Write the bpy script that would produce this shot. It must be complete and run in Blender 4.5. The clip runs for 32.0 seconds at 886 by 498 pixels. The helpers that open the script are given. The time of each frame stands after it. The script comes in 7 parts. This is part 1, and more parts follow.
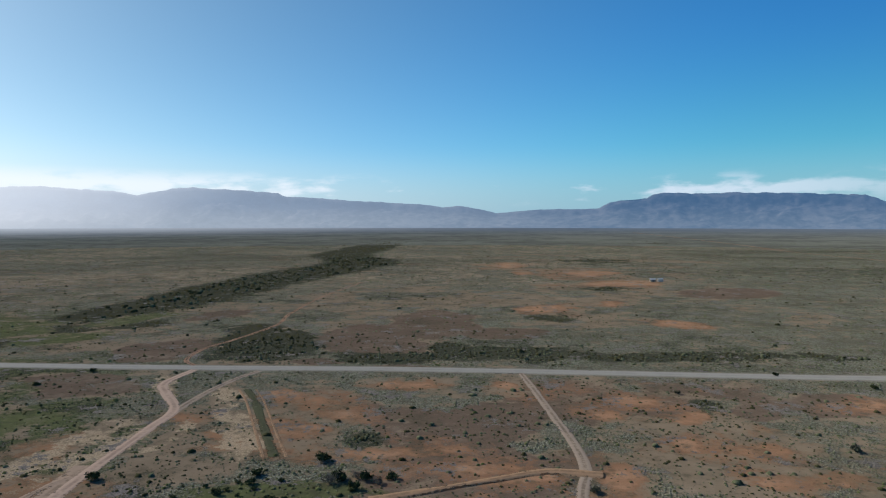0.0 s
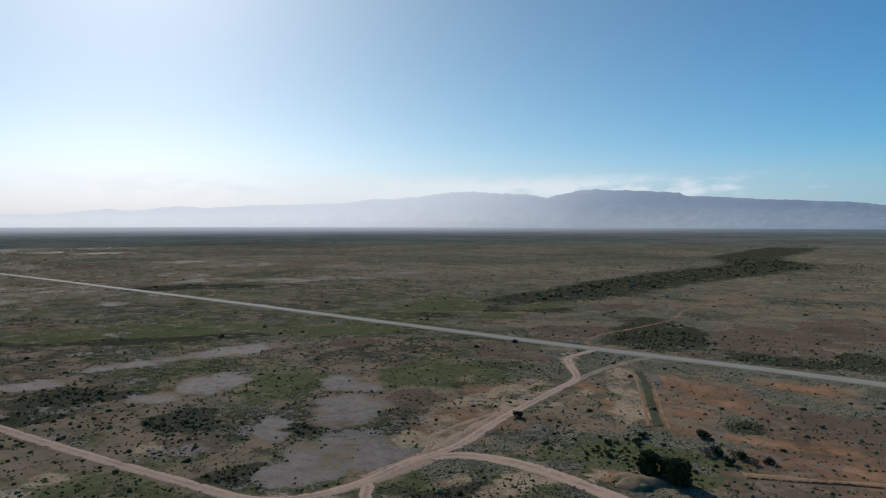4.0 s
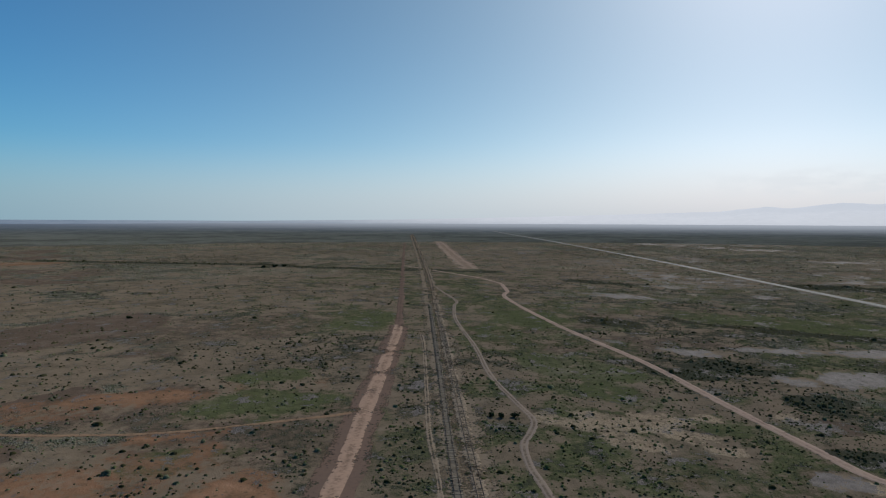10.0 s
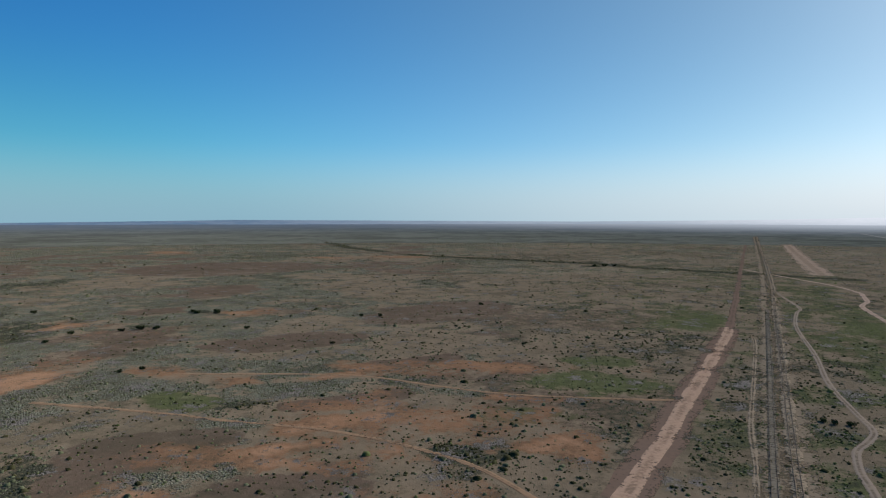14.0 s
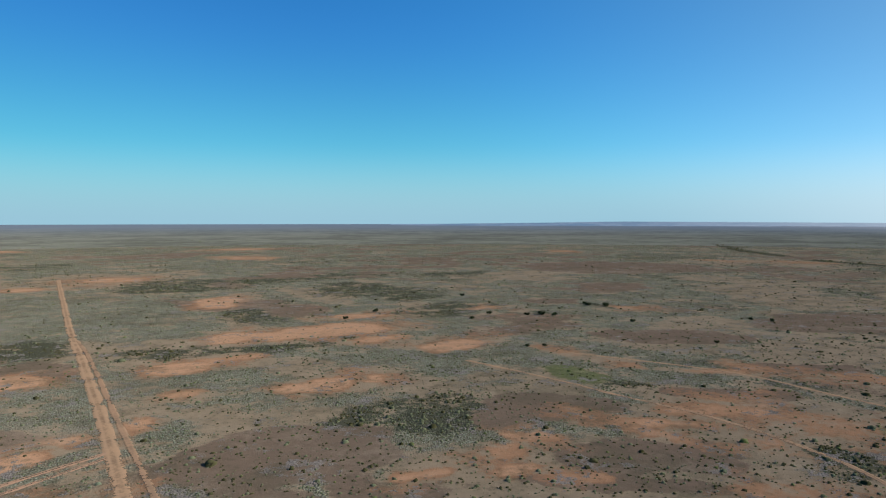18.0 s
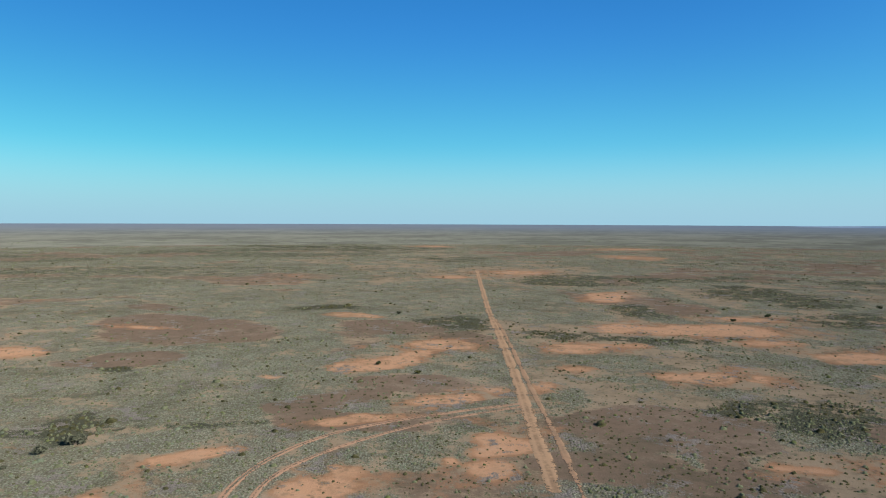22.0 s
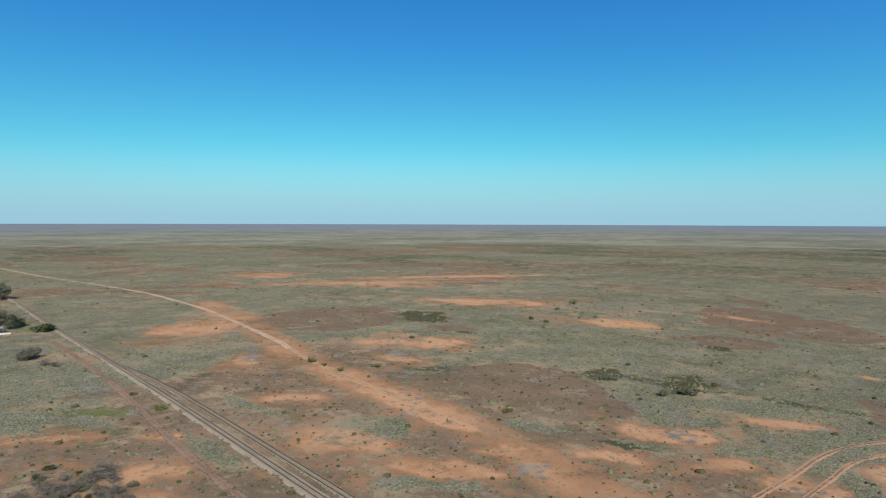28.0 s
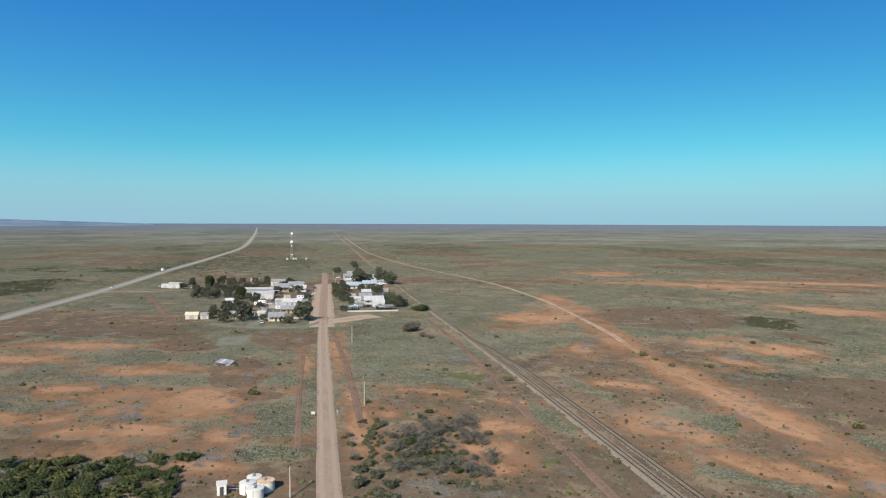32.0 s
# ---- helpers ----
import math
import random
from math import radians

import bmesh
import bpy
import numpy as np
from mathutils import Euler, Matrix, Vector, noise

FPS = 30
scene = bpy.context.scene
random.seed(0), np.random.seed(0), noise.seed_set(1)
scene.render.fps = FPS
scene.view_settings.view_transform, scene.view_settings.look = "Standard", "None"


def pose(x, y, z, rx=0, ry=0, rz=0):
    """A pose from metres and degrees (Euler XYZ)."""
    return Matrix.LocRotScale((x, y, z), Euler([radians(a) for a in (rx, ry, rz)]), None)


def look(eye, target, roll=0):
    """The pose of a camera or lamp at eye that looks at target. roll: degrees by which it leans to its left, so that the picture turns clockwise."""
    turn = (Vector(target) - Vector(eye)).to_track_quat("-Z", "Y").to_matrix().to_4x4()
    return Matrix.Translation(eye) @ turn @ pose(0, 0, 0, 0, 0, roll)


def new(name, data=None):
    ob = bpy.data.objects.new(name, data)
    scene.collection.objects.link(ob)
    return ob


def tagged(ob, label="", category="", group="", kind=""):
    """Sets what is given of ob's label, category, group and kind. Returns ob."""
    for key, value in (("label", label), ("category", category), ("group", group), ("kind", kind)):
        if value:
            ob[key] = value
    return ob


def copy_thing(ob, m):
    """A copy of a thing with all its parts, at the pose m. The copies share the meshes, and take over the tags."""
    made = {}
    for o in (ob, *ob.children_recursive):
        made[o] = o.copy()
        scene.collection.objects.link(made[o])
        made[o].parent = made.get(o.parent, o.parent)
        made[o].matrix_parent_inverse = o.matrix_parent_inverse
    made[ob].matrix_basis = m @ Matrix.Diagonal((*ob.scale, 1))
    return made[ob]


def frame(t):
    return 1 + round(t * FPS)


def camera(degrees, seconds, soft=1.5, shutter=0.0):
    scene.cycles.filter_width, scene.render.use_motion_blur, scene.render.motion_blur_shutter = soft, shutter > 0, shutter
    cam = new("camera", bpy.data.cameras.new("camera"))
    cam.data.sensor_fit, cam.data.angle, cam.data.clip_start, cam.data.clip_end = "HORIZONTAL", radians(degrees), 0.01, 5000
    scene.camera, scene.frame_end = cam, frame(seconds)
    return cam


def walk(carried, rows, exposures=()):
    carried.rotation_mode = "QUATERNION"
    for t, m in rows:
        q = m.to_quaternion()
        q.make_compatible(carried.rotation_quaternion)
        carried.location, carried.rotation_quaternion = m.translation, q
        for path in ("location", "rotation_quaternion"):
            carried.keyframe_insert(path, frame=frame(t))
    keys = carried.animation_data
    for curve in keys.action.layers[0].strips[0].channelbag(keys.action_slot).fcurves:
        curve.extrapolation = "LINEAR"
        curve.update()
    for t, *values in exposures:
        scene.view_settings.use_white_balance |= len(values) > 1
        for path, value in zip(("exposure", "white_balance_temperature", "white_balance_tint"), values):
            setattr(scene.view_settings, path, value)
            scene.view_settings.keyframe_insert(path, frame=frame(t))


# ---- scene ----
# ---- exposure, camera and walk ----
EXPOSURES = [(0.0, 0.06), (3.5, -0.15), (6.0, -0.42), (9.0, -0.44), (13.0, -0.12), (17.0, 0.13), (18.6, 0.32), (22.0, 0.36), (25.0, 0.36), (28.0, 0.29), (32.0, 0.23)]
cam = camera(68.47, 32.0, 1.15)
# seconds, x, y, z, heading, tilt, roll
PATH = [
    (0.0, 0.00, 0.00, 60.00, 0.000, -2.366, 0.03),
    (0.5, 0.22, -3.47, 59.97, 4.218, -2.393, 0.04),
    (1.0, 0.84, -6.70, 59.89, 8.546, -2.406, 0.05),
    (1.5, 1.88, -9.66, 59.85, 12.876, -2.410, 0.06),
    (2.0, 3.24, -12.74, 59.81, 17.003, -2.415, 0.08),
    (2.5, 4.85, -16.12, 59.74, 21.352, -2.424, 0.09),
    (3.0, 6.66, -19.81, 59.76, 25.766, -2.432, 0.10),
    (3.5, 8.44, -23.91, 59.96, 29.923, -2.436, 0.10),
    (5.5, 16.14, -34.01, 59.48, 47.163, -2.389, 0.11),
    (6.0, 18.55, -35.77, 60.41, 51.576, -2.578, 0.11),
    (6.5, 21.18, -37.75, 60.97, 55.928, -2.680, 0.09),
    (7.0, 24.10, -39.66, 61.27, 60.320, -2.721, 0.07),
    (7.5, 27.44, -41.08, 61.49, 64.977, -2.743, 0.07),
    (8.0, 31.22, -42.05, 61.67, 69.737, -2.749, 0.08),
    (8.5, 35.22, -42.83, 61.84, 74.437, -2.744, 0.09),
    (9.0, 39.11, -43.68, 61.91, 79.115, -2.735, 0.09),
    (9.5, 42.55, -44.54, 61.79, 83.606, -2.719, 0.09),
    (10.0, 45.56, -44.97, 61.56, 87.741, -2.687, 0.08),
    (10.5, 48.71, -44.95, 61.36, 89.828, -2.647, 0.08),
    (11.0, 52.35, -44.73, 61.33, 92.420, -2.626, 0.06),
    (11.5, 56.26, -44.41, 61.48, 96.036, -2.632, 0.04),
    (12.0, 60.02, -43.83, 61.68, 100.012, -2.640, 0.01),
    (12.5, 63.51, -42.96, 61.82, 104.023, -2.640, -0.01),
    (13.0, 66.85, -41.94, 61.88, 108.063, -2.639, -0.02),
    (13.5, 70.15, -40.75, 61.89, 112.120, -2.639, -0.02),
    (14.0, 73.38, -39.39, 61.89, 116.224, -2.638, -0.01),
    (14.5, 76.59, -37.95, 61.93, 120.357, -2.637, 0.01),
    (16.5, 88.39, -29.71, 61.60, 136.752, -2.597, -0.01),
    (17.0, 90.53, -27.17, 61.31, 140.901, -2.537, -0.00),
    (17.5, 92.37, -24.38, 61.23, 145.076, -2.504, 0.00),
    (18.0, 93.93, -21.37, 61.26, 149.313, -2.486, -0.00),
    (18.5, 95.30, -18.17, 61.29, 153.528, -2.473, -0.01),
    (19.0, 96.56, -14.74, 61.34, 157.765, -2.464, -0.00),
    (19.5, 97.64, -11.23, 61.42, 161.941, -2.452, 0.01),
    (20.0, 98.46, -7.76, 61.50, 166.159, -2.446, 0.04),
    (20.5, 99.10, -4.32, 61.52, 170.330, -2.455, 0.09),
    (21.0, 99.77, -1.06, 61.41, 174.481, -2.465, 0.15),
    (21.5, 100.56, 1.89, 61.22, 178.422, -2.467, 0.20),
    (22.0, 101.18, 4.73, 60.96, 182.443, -2.460, 0.22),
    (22.5, 101.52, 7.75, 60.71, 186.432, -2.442, 0.22),
    (23.0, 101.49, 11.03, 60.56, 190.433, -2.424, 0.21),
    (23.5, 100.84, 14.51, 60.54, 194.514, -2.423, 0.21),
    (24.0, 99.65, 18.00, 60.58, 198.706, -2.435, 0.21),
    (24.5, 98.25, 21.30, 60.57, 202.898, -2.439, 0.22),
    (25.0, 96.79, 24.30, 60.44, 207.076, -2.436, 0.23),
    (25.5, 95.30, 27.09, 60.30, 211.234, -2.440, 0.24),
    (27.5, 89.83, 37.37, 59.75, 227.235, -2.463, 0.19),
    (28.0, 88.47, 38.82, 59.44, 231.325, -2.431, 0.18),
    (28.5, 86.71, 39.80, 59.17, 235.673, -2.408, 0.18),
    (29.0, 84.59, 40.69, 59.00, 239.956, -2.399, 0.18),
    (29.5, 82.35, 41.58, 58.87, 244.138, -2.401, 0.19),
    (30.0, 80.24, 42.20, 58.72, 248.479, -2.419, 0.20),
    (30.5, 78.18, 42.69, 58.67, 252.617, -2.452, 0.21),
    (31.0, 75.94, 43.28, 58.71, 255.991, -2.478, 0.21),
    (31.5, 73.63, 44.05, 58.72, 258.542, -2.477, 0.21),
    (32.0, 71.39, 45.04, 58.63, 260.490, -2.452, 0.19),
]
walk(cam, [(t, pose(x, y, z, 90 + tilt, 0, turn) @ pose(0, 0, 0, 0, 0, roll)) for t, x, y, z, turn, tilt, roll in PATH], EXPOSURES)

# ---- sky and sun ----
SUN_AZ, SUN_EL = radians(60.0), radians(33.0)      # azimuth counted from +y towards -x
SUN_DIR = Vector((-math.sin(SUN_AZ) * math.cos(SUN_EL), math.cos(SUN_AZ) * math.cos(SUN_EL), math.sin(SUN_EL)))

world = bpy.data.worlds.new("sky")
scene.world = world
world.use_nodes = True
wt = world.node_tree
wt.nodes.clear()
w_out = wt.nodes.new("ShaderNodeOutputWorld")
w_bg = wt.nodes.new("ShaderNodeBackground")
w_sky = wt.nodes.new("ShaderNodeTexSky")
w_sky.sky_type = 'NISHITA'
w_sky.sun_disc = False
w_sky.sun_elevation, w_sky.sun_rotation = SUN_EL, -SUN_AZ
w_sky.altitude, w_sky.air_density, w_sky.dust_density, w_sky.ozone_density = 500.0, 1.0, 1.1, 2.0
w_bg.inputs["Strength"].default_value = 0.1


def wnode(kind, **inputs):
    n = wt.nodes.new(kind)
    for key, v in inputs.items():
        n.inputs[key].default_value = v
    return n


def wmath(op, a, b=0.0, clamp=False):
    n = wt.nodes.new("ShaderNodeMath")
    n.operation, n.use_clamp = op, clamp
    for i, v in enumerate((a, b)):
        if isinstance(v, (int, float)):
            n.inputs[i].default_value = v
        else:
            wt.links.new(v, n.inputs[i])
    return n.outputs[0]


def wramp(value, lo, hi):
    n = wt.nodes.new("ShaderNodeMapRange")
    n.interpolation_type = 'SMOOTHSTEP'
    wt.links.new(value, n.inputs["Value"])
    n.inputs["From Min"].default_value, n.inputs["From Max"].default_value = lo, hi
    return n.outputs[0]


# low cumulus lying along the ranges, thin and broken
w_co = wt.nodes.new("ShaderNodeTexCoord")
w_sep = wt.nodes.new("ShaderNodeSeparateXYZ")
wt.links.new(w_co.outputs["Generated"], w_sep.inputs[0])
w_az = wmath('ARCTAN2', wmath('MULTIPLY', w_sep.outputs[0], -1.0), w_sep.outputs[1])
w_el = w_sep.outputs[2]
w_cmb = wt.nodes.new("ShaderNodeCombineXYZ")
wt.links.new(wmath('MULTIPLY', w_az, 9.0), w_cmb.inputs[0])
wt.links.new(wmath('MULTIPLY', w_el, 30.0), w_cmb.inputs[1])
w_n1 = wnode("ShaderNodeTexNoise", Scale=2.2, Detail=7.0, Roughness=0.58)
wt.links.new(w_cmb.outputs[0], w_n1.inputs["Vector"])
w_n2 = wnode("ShaderNodeTexNoise", Scale=0.55, Detail=2.0)
wt.links.new(w_cmb.outputs[0], w_n2.inputs["Vector"])
w_band = wmath('MULTIPLY', wramp(w_el, 0.020, 0.046), wmath('SUBTRACT', 1.0, wramp(w_el, 0.052, 0.078)))
w_sector = wmath('MULTIPLY', wramp(w_az, -0.85, -0.35), wmath('SUBTRACT', 1.0, wramp(w_az, 0.85, 1.30)))
w_bank = wramp(wmath('ABSOLUTE', wmath('ADD', w_az, 0.10)), 0.12, 0.40)
w_puff = wmath('ADD', wmath('ADD', wmath('MULTIPLY', w_n1.outputs[0], 0.75), wmath('MULTIPLY', w_n2.outputs[0], 0.55)), wmath('SUBTRACT', wmath('MULTIPLY', w_bank, 0.16), 0.09))
w_long = wmath('MULTIPLY', wramp(w_az, 0.16, 0.36), wmath('SUBTRACT', 1.0, wramp(w_az, 0.60, 0.82)))
w_cap = wmath('MULTIPLY', wramp(wmath('MULTIPLY', w_az, -1.0), 0.26, 0.36), wmath('SUBTRACT', 1.0, wramp(w_el, 0.048, 0.062)))
w_full = wmath('ADD', w_puff, wmath('ADD', wmath('MULTIPLY', w_long, 0.14), wmath('SUBTRACT', wmath('MULTIPLY', w_cap, 0.20), 0.06)))
w_mask = wmath('MULTIPLY', wmath('MULTIPLY', w_band, w_sector), wramp(w_full, 0.58, 0.82))
w_mix = wt.nodes.new("ShaderNodeMix")
w_mix.data_type = 'RGBA'
wt.links.new(wmath('MULTIPLY', w_mask, 0.80), w_mix.inputs[0])
# the deep, clear blue of a dry winter sky
w_rgb = wt.nodes.new("ShaderNodeSeparateColor")
wt.links.new(w_sky.outputs[0], w_rgb.inputs[0])
w_r, w_g, w_b = (wmath('MULTIPLY', w_rgb.outputs[i], 0.075) for i in range(3))
w_deep = wt.nodes.new("ShaderNodeCombineColor")
wt.links.new(wmath('MULTIPLY', wmath('POWER', w_r, 1.8), 9.6), w_deep.inputs[0])
wt.links.new(wmath('MULTIPLY', wmath('POWER', w_g, 1.2), 12.8), w_deep.inputs[1])
wt.links.new(wmath('ADD', wmath('MULTIPLY', w_b, 10.2), wmath('MULTIPLY', w_g, 5.0)), w_deep.inputs[2])
# pale dust light gathering towards the sun
w_dot = wt.nodes.new("ShaderNodeVectorMath")
w_dot.operation = 'DOT_PRODUCT'
w_dot.inputs[1].default_value = SUN_DIR
wt.links.new(w_co.outputs["Generated"], w_dot.inputs[0])
w_glow = wmath('POWER', wmath('MAXIMUM', w_dot.outputs["Value"], 0.0), 3.0)
w_veil = wt.nodes.new("ShaderNodeCombineColor")
for i, v in enumerate((0.65, 0.85, 0.35)):
    wt.links.new(wmath('MULTIPLY', w_glow, v), w_veil.inputs[i])
w_add = wt.nodes.new("ShaderNodeVectorMath")
w_add.operation = 'ADD'
wt.links.new(w_deep.outputs[0], w_add.inputs[0])
wt.links.new(w_veil.outputs[0], w_add.inputs[1])
w_bw = wt.nodes.new("ShaderNodeRGBToBW")
wt.links.new(w_add.outputs[0], w_bw.inputs[0])


def wblend(f, a, b):
    n = wt.nodes.new("ShaderNodeMix")
    n.data_type = 'RGBA'
    wt.links.new(f, n.inputs[0])
    for s, v in ((6, a), (7, b)):
        if isinstance(v, tuple):
            n.inputs[s].default_value = (*v, 1)
        else:
            wt.links.new(v, n.inputs[s])
    return n.outputs[2]


w_pale = wblend(wmath('MULTIPLY', w_glow, 0.50), w_add.outputs[0], w_bw.outputs[0])
# the sky opposite the sun is deepest; higher up it is bluer, lower down more cyan
w_side = wmath('ADD', 0.90, wmath('SUBTRACT', wmath('MULTIPLY', wramp(w_dot.outputs["Value"], -0.75, -0.12), 0.34), wmath('MULTIPLY', wramp(w_dot.outputs["Value"], 0.2, 0.9), 0.30)))
w_anti = wmath('SUBTRACT', 1.0, wramp(w_dot.outputs["Value"], -0.05, 0.65))
w_ruddy = wmath('ADD', 0.86, wmath('SUBTRACT', wmath('MULTIPLY', wramp(w_dot.outputs["Value"], -0.75, -0.10), 0.68), wmath('MULTIPLY', wramp(w_dot.outputs["Value"], 0.3, 0.9), 0.50)))
w_high = wramp(w_el, 0.10, 0.30)
w_cyan = wmath('ADD', 1.0, wmath('MULTIPLY', w_anti, wmath('SUBTRACT', 0.05, wmath('MULTIPLY', w_high, 0.12))))
w_blue = wmath('ADD', 1.03, wmath('MULTIPLY', w_anti, wmath('SUBTRACT', wmath('MULTIPLY', w_high, 0.14), 0.13)))
w_tone = wt.nodes.new("ShaderNodeCombineColor")
wt.links.new(w_ruddy, w_tone.inputs[0])
wt.links.new(wmath('MULTIPLY', w_side, w_cyan), w_tone.inputs[1])
wt.links.new(wmath('MULTIPLY', w_side, w_blue), w_tone.inputs[2])
w_toned = wt.nodes.new("ShaderNodeVectorMath")
w_toned.operation = 'MULTIPLY'
wt.links.new(w_pale, w_toned.inputs[0])
wt.links.new(w_tone.outputs[0], w_toned.inputs[1])
w_clear = w_toned.outputs[0]
# thin haze lying on the horizon, whiter under the sun
w_haze = wblend(wramp(w_dot.outputs["Value"], 0.20, 0.92), (3.0, 5.0, 6.2), (7.1, 8.2, 9.0))
w_low = wmath('MULTIPLY', wmath('SUBTRACT', 1.0, wramp(w_el, -0.01, 0.12)), 0.85)
wt.links.new(wblend(w_low, w_clear, w_haze), w_mix.inputs[6])
wt.links.new(wblend(wramp(w_dot.outputs["Value"], 0.20, 0.92), (7.0, 7.9, 9.2), (9.2, 9.8, 10.4)), w_mix.inputs[7])
wt.links.new(w_mix.outputs[2], w_bg.inputs["Color"])
wt.links.new(w_bg.outputs[0], w_out.inputs["Surface"])

sun = new("sun", bpy.data.lights.new("sun", 'SUN'))
sun.data.energy, sun.data.angle, sun.data.color = 5.0, radians(0.53), (1.0, 0.93, 0.83)
sun.matrix_world = look(SUN_DIR * 400 + Vector((50, 0, 0)), (50, 0, 0))

# ---- materials ----
class Mat:
    """A small builder for node materials."""

    def __init__(self, name, rough=0.9, metal=0.0, spec=0.25):
        self.m = bpy.data.materials.new(name)
        self.m.use_nodes = True
        self.t = self.m.node_tree
        self.b = self.t.nodes["Principled BSDF"]
        self.b.inputs["Roughness"].default_value = rough
        self.b.inputs["Metallic"].default_value = metal
        self.b.inputs["Specular IOR Level"].default_value = spec
        if rough > 0.7 and metal == 0.0:
            self.b.inputs["Diffuse Roughness"].default_value = 0.38

    def node(self, kind, **inputs):
        n = self.t.nodes.new(kind)
        for key, v in inputs.items():
            n.inputs[key].default_value = v
        return n

    def put(self, v, socket):
        if hasattr(v, "is_linked"):
            self.t.links.new(v, socket)
        else:
            socket.default_value = v

    def pos(self, sx=1.0, sy=1.0, sz=1.0):
        g = self.t.nodes.new("ShaderNodeNewGeometry")
        mp = self.t.nodes.new("ShaderNodeMapping")
        mp.inputs["Scale"].default_value = (sx, sy, sz)
        self.t.links.new(g.outputs["Position"], mp.inputs["Vector"])
        return mp.outputs[0]

    def obj(self, s=1.0):
        g = self.t.nodes.new("ShaderNodeTexCoord")
        mp = self.t.nodes.new("ShaderNodeMapping")
        mp.inputs["Scale"].default_value = (s, s, s)
        self.t.links.new(g.outputs["Object"], mp.inputs["Vector"])
        return mp.outputs[0]

    def noise(self, vec, scale, detail=3.0, rough=0.55):
        n = self.node("ShaderNodeTexNoise", Scale=scale, Detail=detail, Roughness=rough)
        self.t.links.new(vec, n.inputs["Vector"])
        return n.outputs[0]

    def cells(self, vec, scale):
        n = self.node("ShaderNodeTexVoronoi", Scale=scale)
        self.t.links.new(vec, n.inputs["Vector"])
        return n.outputs["Distance"]

    def math(self, op, a, b=0.0, clamp=False):
        n = self.t.nodes.new("ShaderNodeMath")
        n.operation, n.use_clamp = op, clamp
        self.put(a, n.inputs[0])
        self.put(b, n.inputs[1])
        return n.outputs[0]

    def ramp(self, v, lo, hi, a=0.0, b=1.0):
        n = self.t.nodes.new("ShaderNodeMapRange")
        n.interpolation_type = 'SMOOTHSTEP'
        self.put(v, n.inputs["Value"])
        for key, x in (("From Min", lo), ("From Max", hi), ("To Min", a), ("To Max", b)):
            n.inputs[key].default_value = x
        return n.outputs[0]

    def mix(self, f, a, b):
        n = self.t.nodes.new("ShaderNodeMix")
        n.data_type = 'RGBA'
        self.put(f, n.inputs[0])
        self.put(a if hasattr(a, "is_linked") else (*a, 1), n.inputs[6])
        self.put(b if hasattr(b, "is_linked") else (*b, 1), n.inputs[7])
        return n.outputs[2]

    def attr(self, name):
        n = self.t.nodes.new("ShaderNodeAttribute")
        n.attribute_name = name
        s = self.t.nodes.new("ShaderNodeSeparateColor")
        self.t.links.new(n.outputs["Color"], s.inputs[0])
        return s.outputs[0], s.outputs[1], s.outputs[2]

    def island(self):
        return self.t.nodes.new("ShaderNodeNewGeometry").outputs["Random Per Island"]

    def objrand(self):
        return self.t.nodes.new("ShaderNodeObjectInfo").outputs["Random"]

    def bump(self, h, strength=0.3, dist=0.1):
        n = self.node("ShaderNodeBump", Strength=strength, Distance=dist)
        self.t.links.new(h, n.inputs["Height"])
        self.t.links.new(n.outputs[0], self.b.inputs["Normal"])

    def color(self, c):
        self.put(c if hasattr(c, "is_linked") else (*c, 1), self.b.inputs["Base Color"])
        return self.m


def mat_plain(name, c, c2=None, scale=1.5, rough=0.8, metal=0.0, spec=0.3):
    """Paint or metal with grain and blotches at two scales."""
    k = Mat(name, rough, metal, spec)
    p = k.obj()
    n1, n2 = k.noise(p, scale, 4.0), k.noise(p, scale * 9, 3.0)
    c2 = c2 or tuple(x * 0.72 for x in c)
    f = k.ramp(k.math('ADD', k.math('MULTIPLY', n1, 0.7), k.math('MULTIPLY', n2, 0.3)), 0.35, 0.68)
    k.bump(n2, 0.15, 0.02)
    return k.color(k.mix(f, c, c2))


def mat_corrugated(name, c, c2=None, pitch=0.16, rough=0.45, metal=0.3):
    """Painted corrugated sheet, with dust and rust blotches."""
    k = Mat(name, rough, metal, 0.4)
    p = k.obj()
    n1, n2 = k.noise(p, 0.7, 4.0), k.noise(p, 9.0, 3.0)
    w = k.node("ShaderNodeTexWave", Scale=1.0 / pitch / 3.14)
    k.t.links.new(p, w.inputs["Vector"])
    k.bump(w.outputs[1], 0.35, 0.03)
    c2 = c2 or tuple(x * 0.7 for x in c)
    return k.color(k.mix(k.ramp(k.math('ADD', k.math('MULTIPLY', n1, 0.75), k.math('MULTIPLY', n2, 0.25)), 0.42, 0.7), c, c2))


